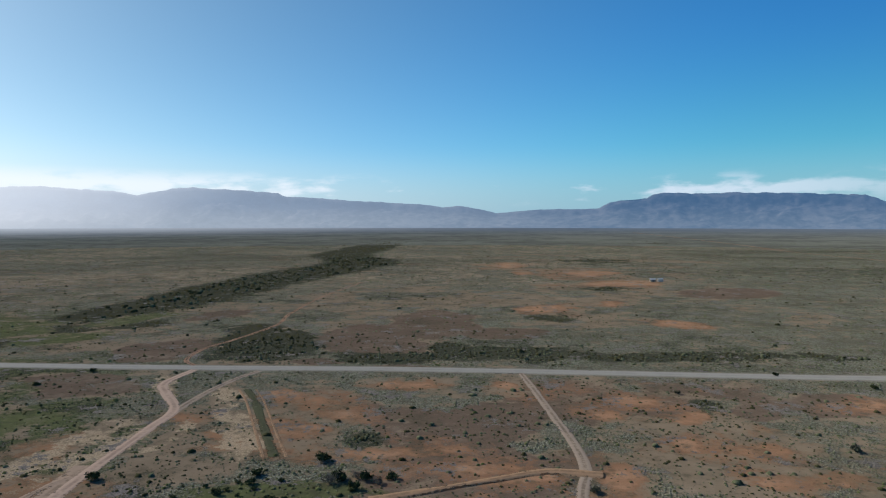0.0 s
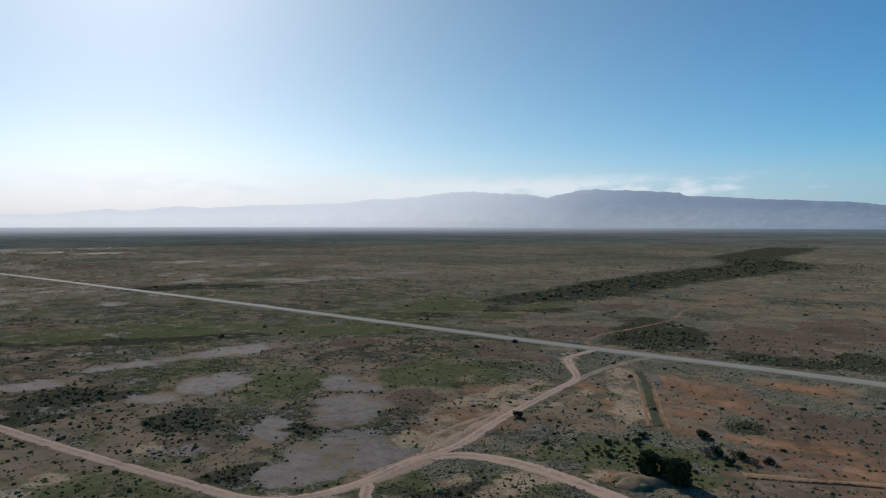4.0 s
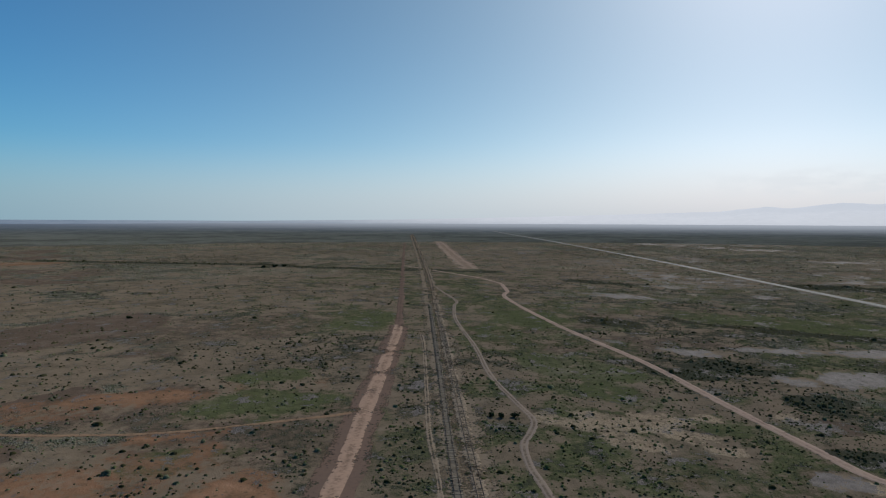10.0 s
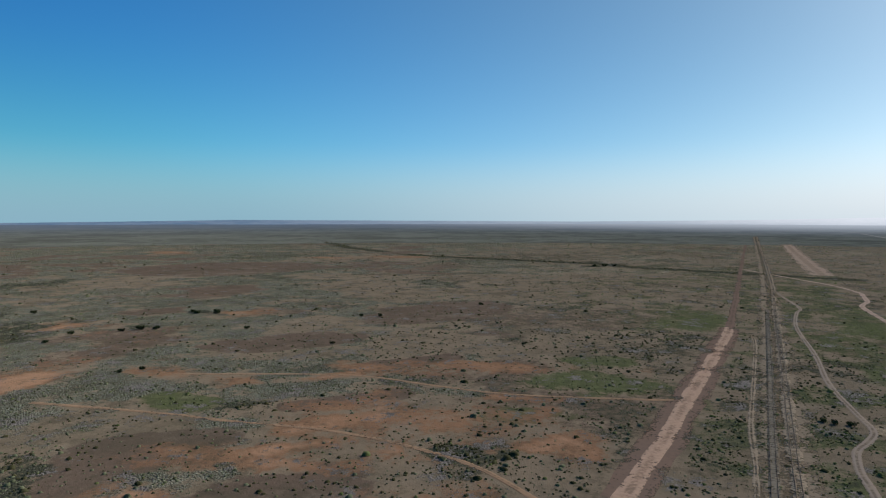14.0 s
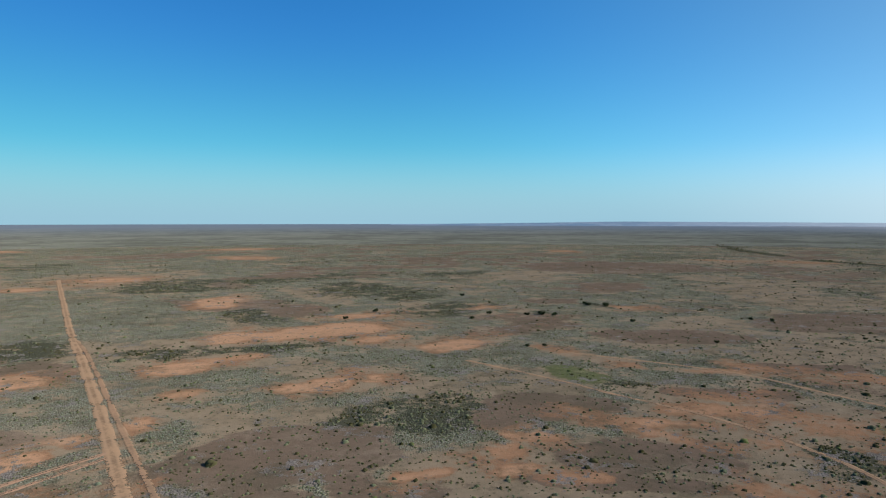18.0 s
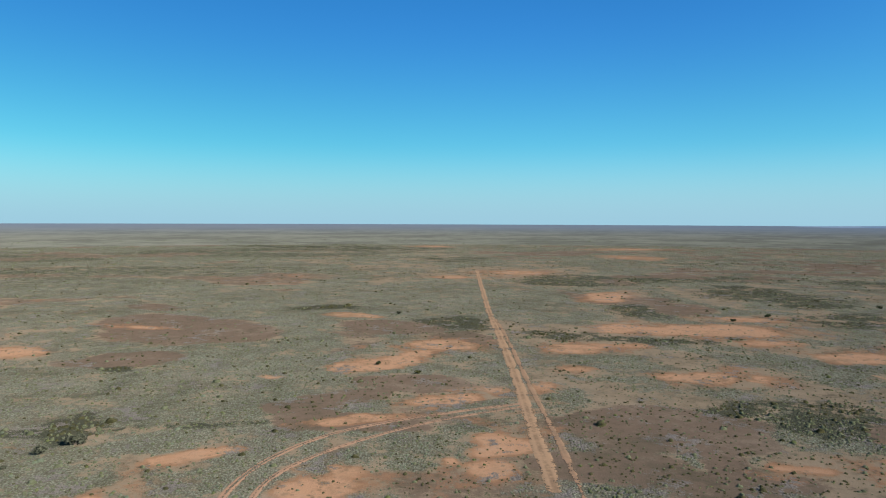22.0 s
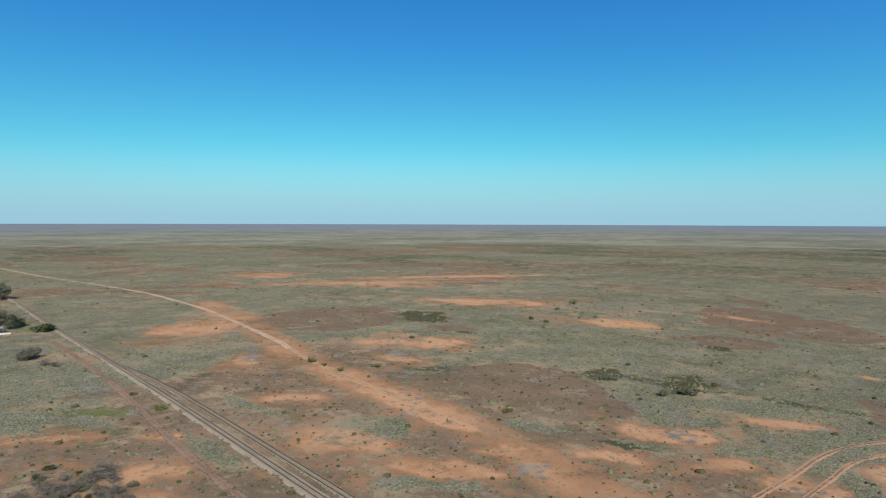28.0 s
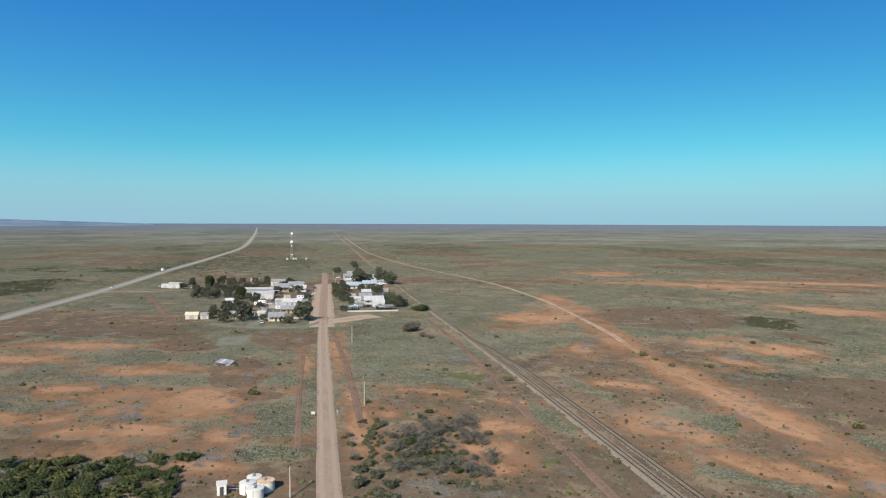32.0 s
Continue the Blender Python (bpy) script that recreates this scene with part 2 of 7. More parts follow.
def mat_ground():
    k = Mat("desert_soil", 0.95, 0.0, 0.0)
    p = k.pos()
    red, brown, pale = k.attr("soil")
    green, dark, grey = k.attr("cover")
    litter_haze, _, _ = k.attr("litter_haze")
    n_big = k.noise(p, 0.012, 4.0, 0.6)
    n_mid = k.noise(p, 0.060, 5.0, 0.65)
    n_sm = k.noise(p, 0.30, 5.0, 0.68)
    n_fine = k.noise(p, 1.9, 4.0, 0.65)
    mixed = k.math('ADD', k.math('MULTIPLY', n_mid, 0.50), k.math('ADD', k.math('MULTIPLY', n_sm, 0.32), k.math('MULTIPLY', n_fine, 0.18)))
    ragged = k.math('MULTIPLY', k.math('SUBTRACT', mixed, 0.5), 9.0)
    # bare soil between the plants
    soil = k.mix(k.ramp(n_mid, 0.35, 0.65), (0.212, 0.162, 0.110), (0.164, 0.130, 0.088))
    soil = k.mix(k.math('MULTIPLY', k.ramp(k.math('ADD', brown, k.math('MULTIPLY', ragged, 0.24)), 0.36, 0.56), 0.92), soil, k.mix(n_sm, (0.148, 0.104, 0.074), (0.100, 0.075, 0.057)))
    sand = k.mix(k.ramp(k.math('ADD', k.math('MULTIPLY', n_sm, 0.6), k.math('MULTIPLY', n_mid, 0.4)), 0.36, 0.62), (0.275, 0.148, 0.080), (0.205, 0.114, 0.068))
    sand = k.mix(k.ramp(k.math('ADD', red, k.math('MULTIPLY', ragged, 0.20)), 0.62, 0.98), sand, k.mix(n_sm, (0.400, 0.238, 0.146), (0.300, 0.166, 0.094)))
    soil = k.mix(k.math('MULTIPLY', k.ramp(k.math('ADD', red, k.math('MULTIPLY', ragged, 0.42)), 0.30, 0.64), 0.94), soil, sand)
    # low saltbush in mats, plant by plant
    herb = k.mix(k.ramp(n_big, 0.38, 0.62), (0.240, 0.254, 0.190), (0.176, 0.190, 0.138))
    mats = k.ramp(k.math('ADD', grey, k.math('MULTIPLY', ragged, 0.55)), 0.26, 0.66)
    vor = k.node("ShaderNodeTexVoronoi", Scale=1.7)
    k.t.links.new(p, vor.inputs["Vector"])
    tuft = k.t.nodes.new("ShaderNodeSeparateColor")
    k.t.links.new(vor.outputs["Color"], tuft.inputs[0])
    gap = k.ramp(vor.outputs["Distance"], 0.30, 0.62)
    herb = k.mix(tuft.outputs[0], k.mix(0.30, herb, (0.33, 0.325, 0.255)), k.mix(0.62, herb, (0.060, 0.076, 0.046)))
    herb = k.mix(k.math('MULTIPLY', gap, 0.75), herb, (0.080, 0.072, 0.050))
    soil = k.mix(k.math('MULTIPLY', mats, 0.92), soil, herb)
    grass = k.mix(k.ramp(n_sm, 0.3, 0.7), (0.100, 0.118, 0.048), (0.066, 0.080, 0.034))
    soil = k.mix(k.math('MULTIPLY', k.ramp(k.math('ADD', green, k.math('MULTIPLY', ragged, 0.6)), 0.22, 0.70), 0.88), soil, grass)
    scrub = k.mix(n_sm, (0.062, 0.064, 0.042), (0.040, 0.044, 0.030))
    soil = k.mix(k.math('MULTIPLY', k.ramp(k.math('ADD', dark, k.math('MULTIPLY', ragged, 0.55)), 0.26, 0.60), 0.94), soil, scrub)
    # straw colour for dry litter, reused far out as painted haze
    straw_haze = k.mix(k.ramp(n_fine, 0.35, 0.65), (0.430, 0.335, 0.220), (0.250, 0.192, 0.126))
    soil = k.mix(k.math('MULTIPLY', k.ramp(k.math('ADD', litter_haze, k.math('MULTIPLY', ragged, 0.9)), 0.46, 0.62), 0.90), soil, straw_haze)
    # claypans, smooth and faintly shiny
    pan = k.ramp(k.math('ADD', k.math('MULTIPLY', pale, 0.85), k.math('MULTIPLY', ragged, 0.85)), 0.44, 0.49)
    clay = k.mix(k.ramp(n_sm, 0.35, 0.7), (0.190, 0.166, 0.148), (0.128, 0.111, 0.098))
    soil = k.mix(pan, soil, clay)
    k.put(k.ramp(pan, 0.0, 1.0, 0.95, 0.80), k.b.inputs["Roughness"])
    k.put(k.ramp(pan, 0.0, 1.0, 0.0, 0.04), k.b.inputs["Specular IOR Level"])
    # scattered plants too small to stand singly
    spot = k.math('MAXIMUM', k.ramp(k.cells(p, 0.16), 0.26, 0.08), k.ramp(k.cells(p, 0.43), 0.30, 0.12))
    patchy = k.math('MULTIPLY', k.ramp(mixed, 0.38, 0.58), k.ramp(pan, 0.6, 0.1))
    soil = k.mix(k.math('MULTIPLY', k.math('MULTIPLY', spot, patchy), 0.68), soil, (0.076, 0.070, 0.044))
    # mottling from the size of a bush to that of a paddock
    rough = k.noise(p, 0.05, 9.0, 0.82)
    broad = k.noise(p, 0.011, 9.0, 0.78)
    soil = k.mix(k.math('MULTIPLY', k.ramp(broad, 0.48, 0.38), 0.36), soil, (0.068, 0.064, 0.042))
    soil = k.mix(k.math('MULTIPLY', k.math('MULTIPLY', k.ramp(broad, 0.53, 0.64), k.ramp(dark, 0.7, 0.2)), 0.35), soil, (0.250, 0.200, 0.146))
    soil = k.mix(k.math('MULTIPLY', k.ramp(rough, 0.49, 0.36), 0.50), soil, (0.056, 0.052, 0.034))
    soil = k.mix(k.math('MULTIPLY', k.math('MULTIPLY', k.ramp(rough, 0.52, 0.68), k.ramp(dark, 0.7, 0.2)), 0.30), soil, (0.300, 0.245, 0.180))
    plants = k.math('MULTIPLY', k.math('SUBTRACT', 0.6, vor.outputs["Distance"]), k.math('MULTIPLY', mats, 1.2))
    k.bump(k.math('ADD', plants, k.math('ADD', k.math('MULTIPLY', n_sm, 0.6), k.math('MULTIPLY', n_fine, 0.4))), 0.7, 0.45)
    return k.color(soil)


def mat_track(name, a, b, wear, weeds=0.8, bare=0.0, thin=0.0, middle=0.0, rough=0.92, spec=0.0, broken=0.8):
    """Graded earth or gravel: two wheel lines worn paler, loose grit, weeds creeping in from the sides."""
    k = Mat(name, rough, 0.0, spec)
    p = k.pos()
    across, along, _ = k.attr("lane")
    n1, n2, n3 = k.noise(p, 0.12, 4.0), k.noise(p, 0.9, 4.0), k.noise(p, 4.0, 2.0)
    c = k.mix(k.ramp(k.math('ADD', k.math('MULTIPLY', n1, 0.55), k.math('MULTIPLY', n2, 0.45)), 0.38, 0.64), a, b)
    side = k.math('ABSOLUTE', k.math('SUBTRACT', across, 0.5))
    d = k.math('ABSOLUTE', k.math('SUBTRACT', side, 0.22))
    rut = k.math('MULTIPLY', k.ramp(d, 0.13, 0.03), k.ramp(n1, 0.25, 0.6))
    c = k.mix(k.math('MULTIPLY', rut, 0.6), c, wear)
    creep = k.math('ADD', k.math('MULTIPLY', side, 2.0), k.math('MULTIPLY', k.math('SUBTRACT', k.math('ADD', k.math('MULTIPLY', n1, 0.5), k.math('MULTIPLY', n2, 0.5)), 0.5), 3.5))
    weed = k.math('MULTIPLY', k.ramp(k.math('ADD', creep, bare), 0.80, 1.15), weeds)
    c = k.mix(weed, c, k.mix(n3, (0.150, 0.138, 0.094), (0.090, 0.088, 0.058)))
    k.bump(k.math('ADD', n2, k.math('MULTIPLY', n3, 0.4)), 0.4, 0.08)
    if thin:
        # worn through to the plain in ragged patches along the sides and between the wheels
        drift = k.math('MULTIPLY', k.math('SUBTRACT', k.noise(p, 0.045, 3.0), 0.5), broken)
        gone = k.math('MULTIPLY', k.ramp(k.math('ADD', k.math('ADD', creep, drift), bare), 0.72, 1.12), thin)
        if middle:
            crest = k.math('MULTIPLY', k.ramp(side, 0.13, 0.06), k.ramp(k.math('ADD', n1, n2), 0.80, 1.10))
            gone = k.math('MAXIMUM', gone, k.math('MULTIPLY', crest, middle))
        k.put(k.math('SUBTRACT', 1.0, gone), k.b.inputs["Alpha"])
    return k.color(c)


def mat_leaf(name, a, b, c):
    k = Mat(name, 0.85, 0.0, 0.0)
    r = k.island()
    n = k.noise(k.pos(), 0.8, 3.0)
    k.bump(k.noise(k.pos(), 5.0, 3.0), 0.6, 0.15)
    return k.color(k.mix(k.ramp(n, 0.35, 0.7), k.mix(r, a, b), c))


M_GROUND = mat_ground()
M_HIGHWAY = mat_track("worn_seal", (0.265, 0.250, 0.215), (0.220, 0.208, 0.180), (0.285, 0.268, 0.230), 0.25, rough=0.85, spec=0.10)
M_GRAVEL = mat_track("pinkish_gravel", (0.430, 0.312, 0.234), (0.320, 0.230, 0.173), (0.47, 0.345, 0.258), 0.3, 0.0, 0.9, 0.12)
M_TOWNROAD = mat_track("red_gravel", (0.290, 0.225, 0.175), (0.238, 0.180, 0.142), (0.34, 0.268, 0.212), 0.5)
M_DIRT = mat_track("beaten_dirt", (0.290, 0.180, 0.118), (0.215, 0.138, 0.094), (0.34, 0.214, 0.140), 0.85, 0.08, 1.0, 0.9)
M_REDPATH = mat_track("reddish_path", (0.190, 0.128, 0.094), (0.142, 0.102, 0.078), (0.185, 0.128, 0.096), 0.8, 0.12, 1.0, 0.12, broken=1.6)
M_GREYDIRT = mat_track("grey_dirt", (0.295, 0.232, 0.172), (0.228, 0.178, 0.134), (0.31, 0.25, 0.20), 0.35, 0.0, 0.95, 0.35)
M_SAND = mat_track("graded_sand", (0.440, 0.295, 0.205), (0.250, 0.172, 0.122), (0.47, 0.32, 0.225), 0.7, 0.16, 1.0, 0.15, broken=2.0)
M_BREAK = mat_track("sandy_break", (0.300, 0.194, 0.118), (0.225, 0.150, 0.096), (0.32, 0.208, 0.128), 0.6, 0.10, 1.0, 0.2, broken=2.6)
M_RUT = mat_track("worn_sand", (0.270, 0.170, 0.106), (0.185, 0.125, 0.084), (0.28, 0.18, 0.11), 0.85, 0.25, 1.0, broken=2.6)
M_LANE = mat_track("weedy_lane", (0.085, 0.088, 0.052), (0.060, 0.062, 0.038), (0.10, 0.095, 0.06), 0.3, 0.18, 1.0, broken=1.6)
M_PAD = mat_track("grey_gravel_pad", (0.172, 0.170, 0.136), (0.136, 0.136, 0.108), (0.18, 0.175, 0.14), 0.35, 0.0, 0.6)
M_VERGE = mat_track("graded_verge", (0.215, 0.200, 0.160), (0.175, 0.162, 0.128), (0.23, 0.212, 0.170), 0.35, -0.15, 0.8)
M_STREET = mat_track("trodden_red_street", (0.262, 0.190, 0.150), (0.212, 0.152, 0.120), (0.28, 0.205, 0.162), 0.35, 0.0, 0.9)
M_PALEDIRT = mat_track("pale_dirt", (0.340, 0.250, 0.180), (0.262, 0.192, 0.138), (0.36, 0.265, 0.192), 0.6, 0.10, 1.0, 0.2, broken=1.8)
M_APRON = mat_track("trodden_earth", (0.335, 0.262, 0.198), (0.250, 0.192, 0.146), (0.35, 0.272, 0.208), 0.4, -0.20, 1.0, broken=1.0)
M_BALLAST = mat_track("old_ballast", (0.232, 0.202, 0.158), (0.165, 0.144, 0.113), (0.22, 0.19, 0.145), 0.5, -0.05, 0.5, broken=0.2)
M_OLDBED = mat_track("grown_over_ballast", (0.300, 0.235, 0.165), (0.160, 0.132, 0.094), (0.31, 0.245, 0.175), 0.85, 0.28, 1.0, 0.6, broken=2.2)
M_FORMATION = mat_track("old_formation", (0.230, 0.180, 0.126), (0.120, 0.100, 0.070), (0.30, 0.232, 0.162), 0.8, 0.24, 1.0, 0.7, broken=2.2)
M_WEEDY = mat_track("weedy_ballast", (0.215, 0.186, 0.143), (0.152, 0.132, 0.100), (0.19, 0.165, 0.122), 0.7, 0.25, 1.0)
M_BUSH = mat_leaf("saltbush_leaf", (0.116, 0.128, 0.070), (0.068, 0.076, 0.042), (0.146, 0.156, 0.094))
M_BLUEBUSH = mat_leaf("bluebush_leaf", (0.128, 0.150, 0.098), (0.078, 0.094, 0.062), (0.158, 0.180, 0.124))
M_DARKBUSH = mat_leaf("dark_scrub_leaf", (0.060, 0.058, 0.027), (0.040, 0.040, 0.019), (0.080, 0.076, 0.038))
M_GREENBUSH = mat_leaf("green_shrub_leaf", (0.098, 0.118, 0.042), (0.064, 0.080, 0.030), (0.136, 0.146, 0.066))
M_DEADBUSH = mat_leaf("dead_twigs", (0.105, 0.098, 0.082), (0.050, 0.047, 0.040), (0.165, 0.154, 0.132))

# ---- the plain: fields of soil and growth ----
def lattice(ix, iy, seed):
    h = (ix.astype(np.int64) * 374761393 + iy.astype(np.int64) * 668265263 + seed * 974711) & 0x7fffffff
    h = ((h ^ (h >> 13)) * 1274126177) & 0x7fffffff
    return ((h ^ (h >> 16)) & 0xffff) / 65535.0


def vnoise(x, y, size, seed=0, octaves=3):
    """Value noise in 0..1, with features about size metres across."""
    total, amp, norm = np.zeros_like(x, dtype=float), 1.0, 0.0
    for o in range(octaves):
        u, v = x / size, y / size
        iu, iv = np.floor(u), np.floor(v)
        fu, fv = u - iu, v - iv
        fu, fv = fu * fu * (3 - 2 * fu), fv * fv * (3 - 2 * fv)
        s = seed + o * 31
        a, b = lattice(iu, iv, s), lattice(iu + 1, iv, s)
        c, d = lattice(iu, iv + 1, s), lattice(iu + 1, iv + 1, s)
        total += amp * ((a + (b - a) * fu) * (1 - fv) + (c + (d - c) * fu) * fv)
        norm += amp
        amp, size = amp * 0.5, size * 0.5
    return total / norm


def sstep(lo, hi, v):
    u = np.clip((v - lo) / (hi - lo), 0, 1)
    return u * u * (3 - 2 * u)


CENTRE = (50.0, 0.0)
R_FAR = 4880.0


def ground_z(x, y):
    """The plain is flat round the line and rises gently towards the far skyline."""
    r = np.hypot(np.asarray(x, float) - CENTRE[0], np.asarray(y, float) - CENTRE[1])
    return 36.0 * (np.clip(r - 2000, 0, None) / 2880.0) ** 2


# patches: x, y, half width, half length, turn in degrees
SAND_NORTH = [(72, 449, 22, 18, 51), (124, 477, 17, 8, 71), (174, 765, 53, 29, 71), (170, 637, 45, 33, 25), (91, 904, 60, 25, 83), (94, 763, 26, 10, 82), (139, 377, 21, 14, 124), (63, 217, 11, 7, 10), (51, 200, 6, 5, 58), (77, 198, 9, 5, 58), (23, 236, 7, 5, 80), (18, 149, 14, 3, 15), (42, 151, 9, 6, 64), (66, 173, 6, 4, 57), (-13, 236, 12, 6, 179), (140, 211, 9, 5, 26)]
SAND_NEAR_NORTH = [(-54, 223, 10, 7, 126), (-42, 213, 10, 8, 124), (-52, 194, 7, 5, 127), (-40, 186, 10, 6, 173), (-32, 200, 9, 5, 175), (-55, 172, 9, 4, 176), (-14, 167, 16, 4, 180), (-1, 170, 9, 3, 0), (-104, 168, 9, 5, 74), (-95, 145, 6, 5, 42), (-79, 197, 8, 5, 154), (-63, 181, 7, 4, 170), (84, 168, 9, 5, 11), (92, 149, 9, 4, 14), (78, 148, 7, 4, 13), (13, 156, 12, 3, 0)]
BROWN_NORTH = [(10, 193, 20, 19, 56), (130, 214, 22, 12, 37), (-36, 336, 47, 26, 99), (-8, 388, 48, 27, 92), (-135, 239, 26, 15, 158), (241, 547, 52, 32, 46), (36, 350, 22, 18, 13), (-20, 267, 14, 5, 179), (101, 204, 12, 7, 43), (-55, 278, 12, 7, 175)]
SCRUB_NORTH = [(17, 297, 52, 17, 1), (-91, 331, 41, 21, 111), (117, 288, 63, 9, 1), (-24, 288, 20, 10, 179), (71, 414, 16, 14, 41), (153, 593, 23, 18, 40), (231, 997, 76, 53, 63), (77, 205, 14, 10, 31), (-1026, 2493, 313, 60, 113), (640, 1909, 225, 122, 63), (-22, 177, 6, 5, 172)]
GRASS_NORTH = [(-46, 134, 11, 9, 73), (-34, 134, 13, 7, 10), (-45, 141, 8, 6, 33), (-61, 126, 5, 4, 113), (-23, 130, 6, 5, 85), (-10, 136, 10, 5, 20), (-254, 375, 42, 18, 133), (-36, 143, 19, 5, 179), (-125, 197, 11, 6, 165), (-12, 142, 8, 2, 180), (-195, 396, 44, 14, 68), (-199, 332, 23, 15, 47)]
GREY_NORTH = [(-619, 1220, 827, 206, 119), (453, 846, 470, 104, 60), (-347, 550, 109, 46, 131), (44, 659, 127, 45, 86), (162, 360, 52, 26, 9)]
CLAY = [(-247, 85, 15, 8, 67), (-248, 126, 20, 6, 71), (-239, 162, 26, 12, 75), (-192, 100, 10, 6, 69), (-195, 122, 16, 10, 116), (-153, 150, 13, 8, 155), (-131, 127, 15, 12, 112), (-135, 98, 12, 5, 138), (-106, 95, 18, 15, 81), (-107, 78, 9, 7, 129), (-99, 55, 6, 6, 47), (-1939, 642, 251, 108, 52), (-1344, 560, 77, 58, 36), (-643, 168, 22, 15, 11), (-471, 112, 29, 13, 47), (-489, 458, 86, 21, 53), (-446, 230, 23, 10, 51), (-632, 224, 21, 12, 167), (-467, 563, 46, 20, 56)]
CLAY_FAR = [(-1503, 594, 173, 59, 83), (-1192, 625, 72, 39, 90), (-848, 569, 64, 32, 91), (-459, 119, 17, 11, 86), (-621, 154, 24, 13, 83), (-557, 375, 48, 18, 85), (-1704, 1011, 138, 59, 87), (-717, 570, 70, 25, 85), (-484, 430, 34, 14, 89), (-528, 180, 21, 13, 86)]
GRASS_WEST = [(-351, 21, 46, 27, 18), (-305, -1, 31, 15, 7), (-252, 360, 51, 37, 90), (-138, 179, 25, 17, 108), (-325, 177, 70, 28, 51), (-240, 239, 30, 16, 56), (-47, 131, 13, 7, 87), (-220, 21, 29, 19, 22), (-142, 45, 10, 8, 12), (-180, 141, 21, 14, 135), (-181, 24, 15, 11, 20)]
TAN_JUNCTION = [(-88, 69, 9, 5, 57), (-75, 76, 8, 5, 58), (-58, 104, 11, 5, 80), (-70, 98, 4, 3, 75), (-93, 64, 7, 5, 57)]
TAN_WEST = [(-96, 132, 22, 7, 96), (-93, 113, 10, 4, 98), (-100, 172, 29, 5, 78), (-59, 185, 25, 6, 108), (-149, 28, 11, 6, 44), (-147, 14, 13, 6, 46), (-145, 3, 8, 5, 40), (-134, 31, 10, 5, 46), (-131, 14, 11, 5, 47), (-122, 37, 7, 4, 48), (-148, 45, 6, 4, 45), (-44, 120, 4, 2, 83), (-103, 240, 21, 3, 113), (-152, 70, 5, 4, 167), (-88, 171, 16, 5, 81), (-74, 218, 14, 6, 99), (-76, 181, 15, 3, 83), (-152, -7, 6, 4, 28)]
SCRUB_WEST = [(-189, 524, 116, 27, 89), (-212, 395, 29, 19, 90), (-300, 158, 52, 10, 52), (-335, 71, 22, 12, 42), (-334, 118, 20, 10, 47), (-216, 86, 21, 10, 49), (-125, 104, 12, 3, 14), (-165, 89, 12, 10, 41), (-116, 70, 8, 6, 52), (-206, 62, 17, 10, 44), (-66, 92, 12, 5, 56), (-577, 130, 40, 14, 49), (-508, 336, 67, 18, 53)]
MAUVE_WEST = [(-210, 215, 14, 12, 104), (-130, 309, 35, 20, 72), (-133, 233, 21, 10, 61), (-120, 148, 15, 9, 118), (-138, 79, 8, 7, 150), (-143, 419, 24, 13, 71)]
SAND_SOUTHWEST = [(-105, -138, 22, 9, 106), (-97, -123, 8, 6, 100), (-74, -126, 4, 3, 78), (-98, -90, 9, 8, 112), (-96, -79, 6, 4, 9), (-50, -174, 18, 6, 104), (-53, -150, 14, 4, 105), (-179, -143, 26, 9, 107), (-155, -186, 14, 6, 103), (-252, -344, 10, 5, 94), (-847, -571, 52, 36, 94), (-785, -668, 33, 23, 80), (-789, -1019, 43, 18, 57), (-123, -161, 5, 4, 67), (-109, -256, 15, 7, 96), (-101, -163, 11, 4, 104), (-112, -222, 12, 5, 102), (-137, -117, 13, 3, 108)]
GRASS_SOUTHWEST = [(-171, -100, 28, 19, 111), (-351, -78, 39, 21, 0), (-84, -218, 17, 9, 91), (-120, -107, 16, 10, 107), (-209, -102, 15, 9, 111)]
SCRUB_SOUTHWEST = [(-1292, -999, 112, 39, 38), (-837, -251, 48, 32, 9), (-244, -367, 16, 8, 94), (-182, -357, 15, 7, 66), (-618, -680, 48, 28, 90), (-515, -554, 23, 13, 93), (-81, -112, 12, 7, 104), (-88, -194, 17, 5, 105), (-120, -63, 6, 5, 170)]
GREY_SOUTHWEST = [(-358, -367, 29, 20, 86), (-189, -163, 22, 9, 107), (-141, -158, 19, 6, 107)]
SAND_SOUTH = [(-135, -191, 14, 5, 143), (-90, -155, 28, 9, 143), (-97, -124, 9, 6, 166), (-74, -127, 5, 3, 174), (-7, -159, 7, 6, 67), (-21, -166, 9, 5, 141), (-45, -107, 11, 5, 147), (-99, -92, 10, 5, 154), (-770, -1013, 49, 28, 48), (-182, -1105, 67, 40, 122), (-253, -349, 13, 9, 149), (-170, -400, 10, 9, 130), (-13, -136, 9, 4, 142), (-62, -156, 16, 4, 142)]
BROWN_SOUTH = [(-45, -189, 23, 15, 142), (-36, -139, 25, 14, 146), (-19, -128, 26, 5, 141), (-175, -173, 30, 9, 143), (-110, -165, 25, 8, 143), (-183, -258, 49, 21, 143), (-539, -660, 125, 110, 163), (-317, -232, 56, 35, 164)]
GREY_SOUTH = [(-29, -292, 69, 19, 140), (-84, -255, 25, 19, 139), (-356, -363, 24, 19, 178), (40, -244, 17, 11, 108), (-104, -203, 21, 10, 143), (-147, -135, 25, 11, 147)]
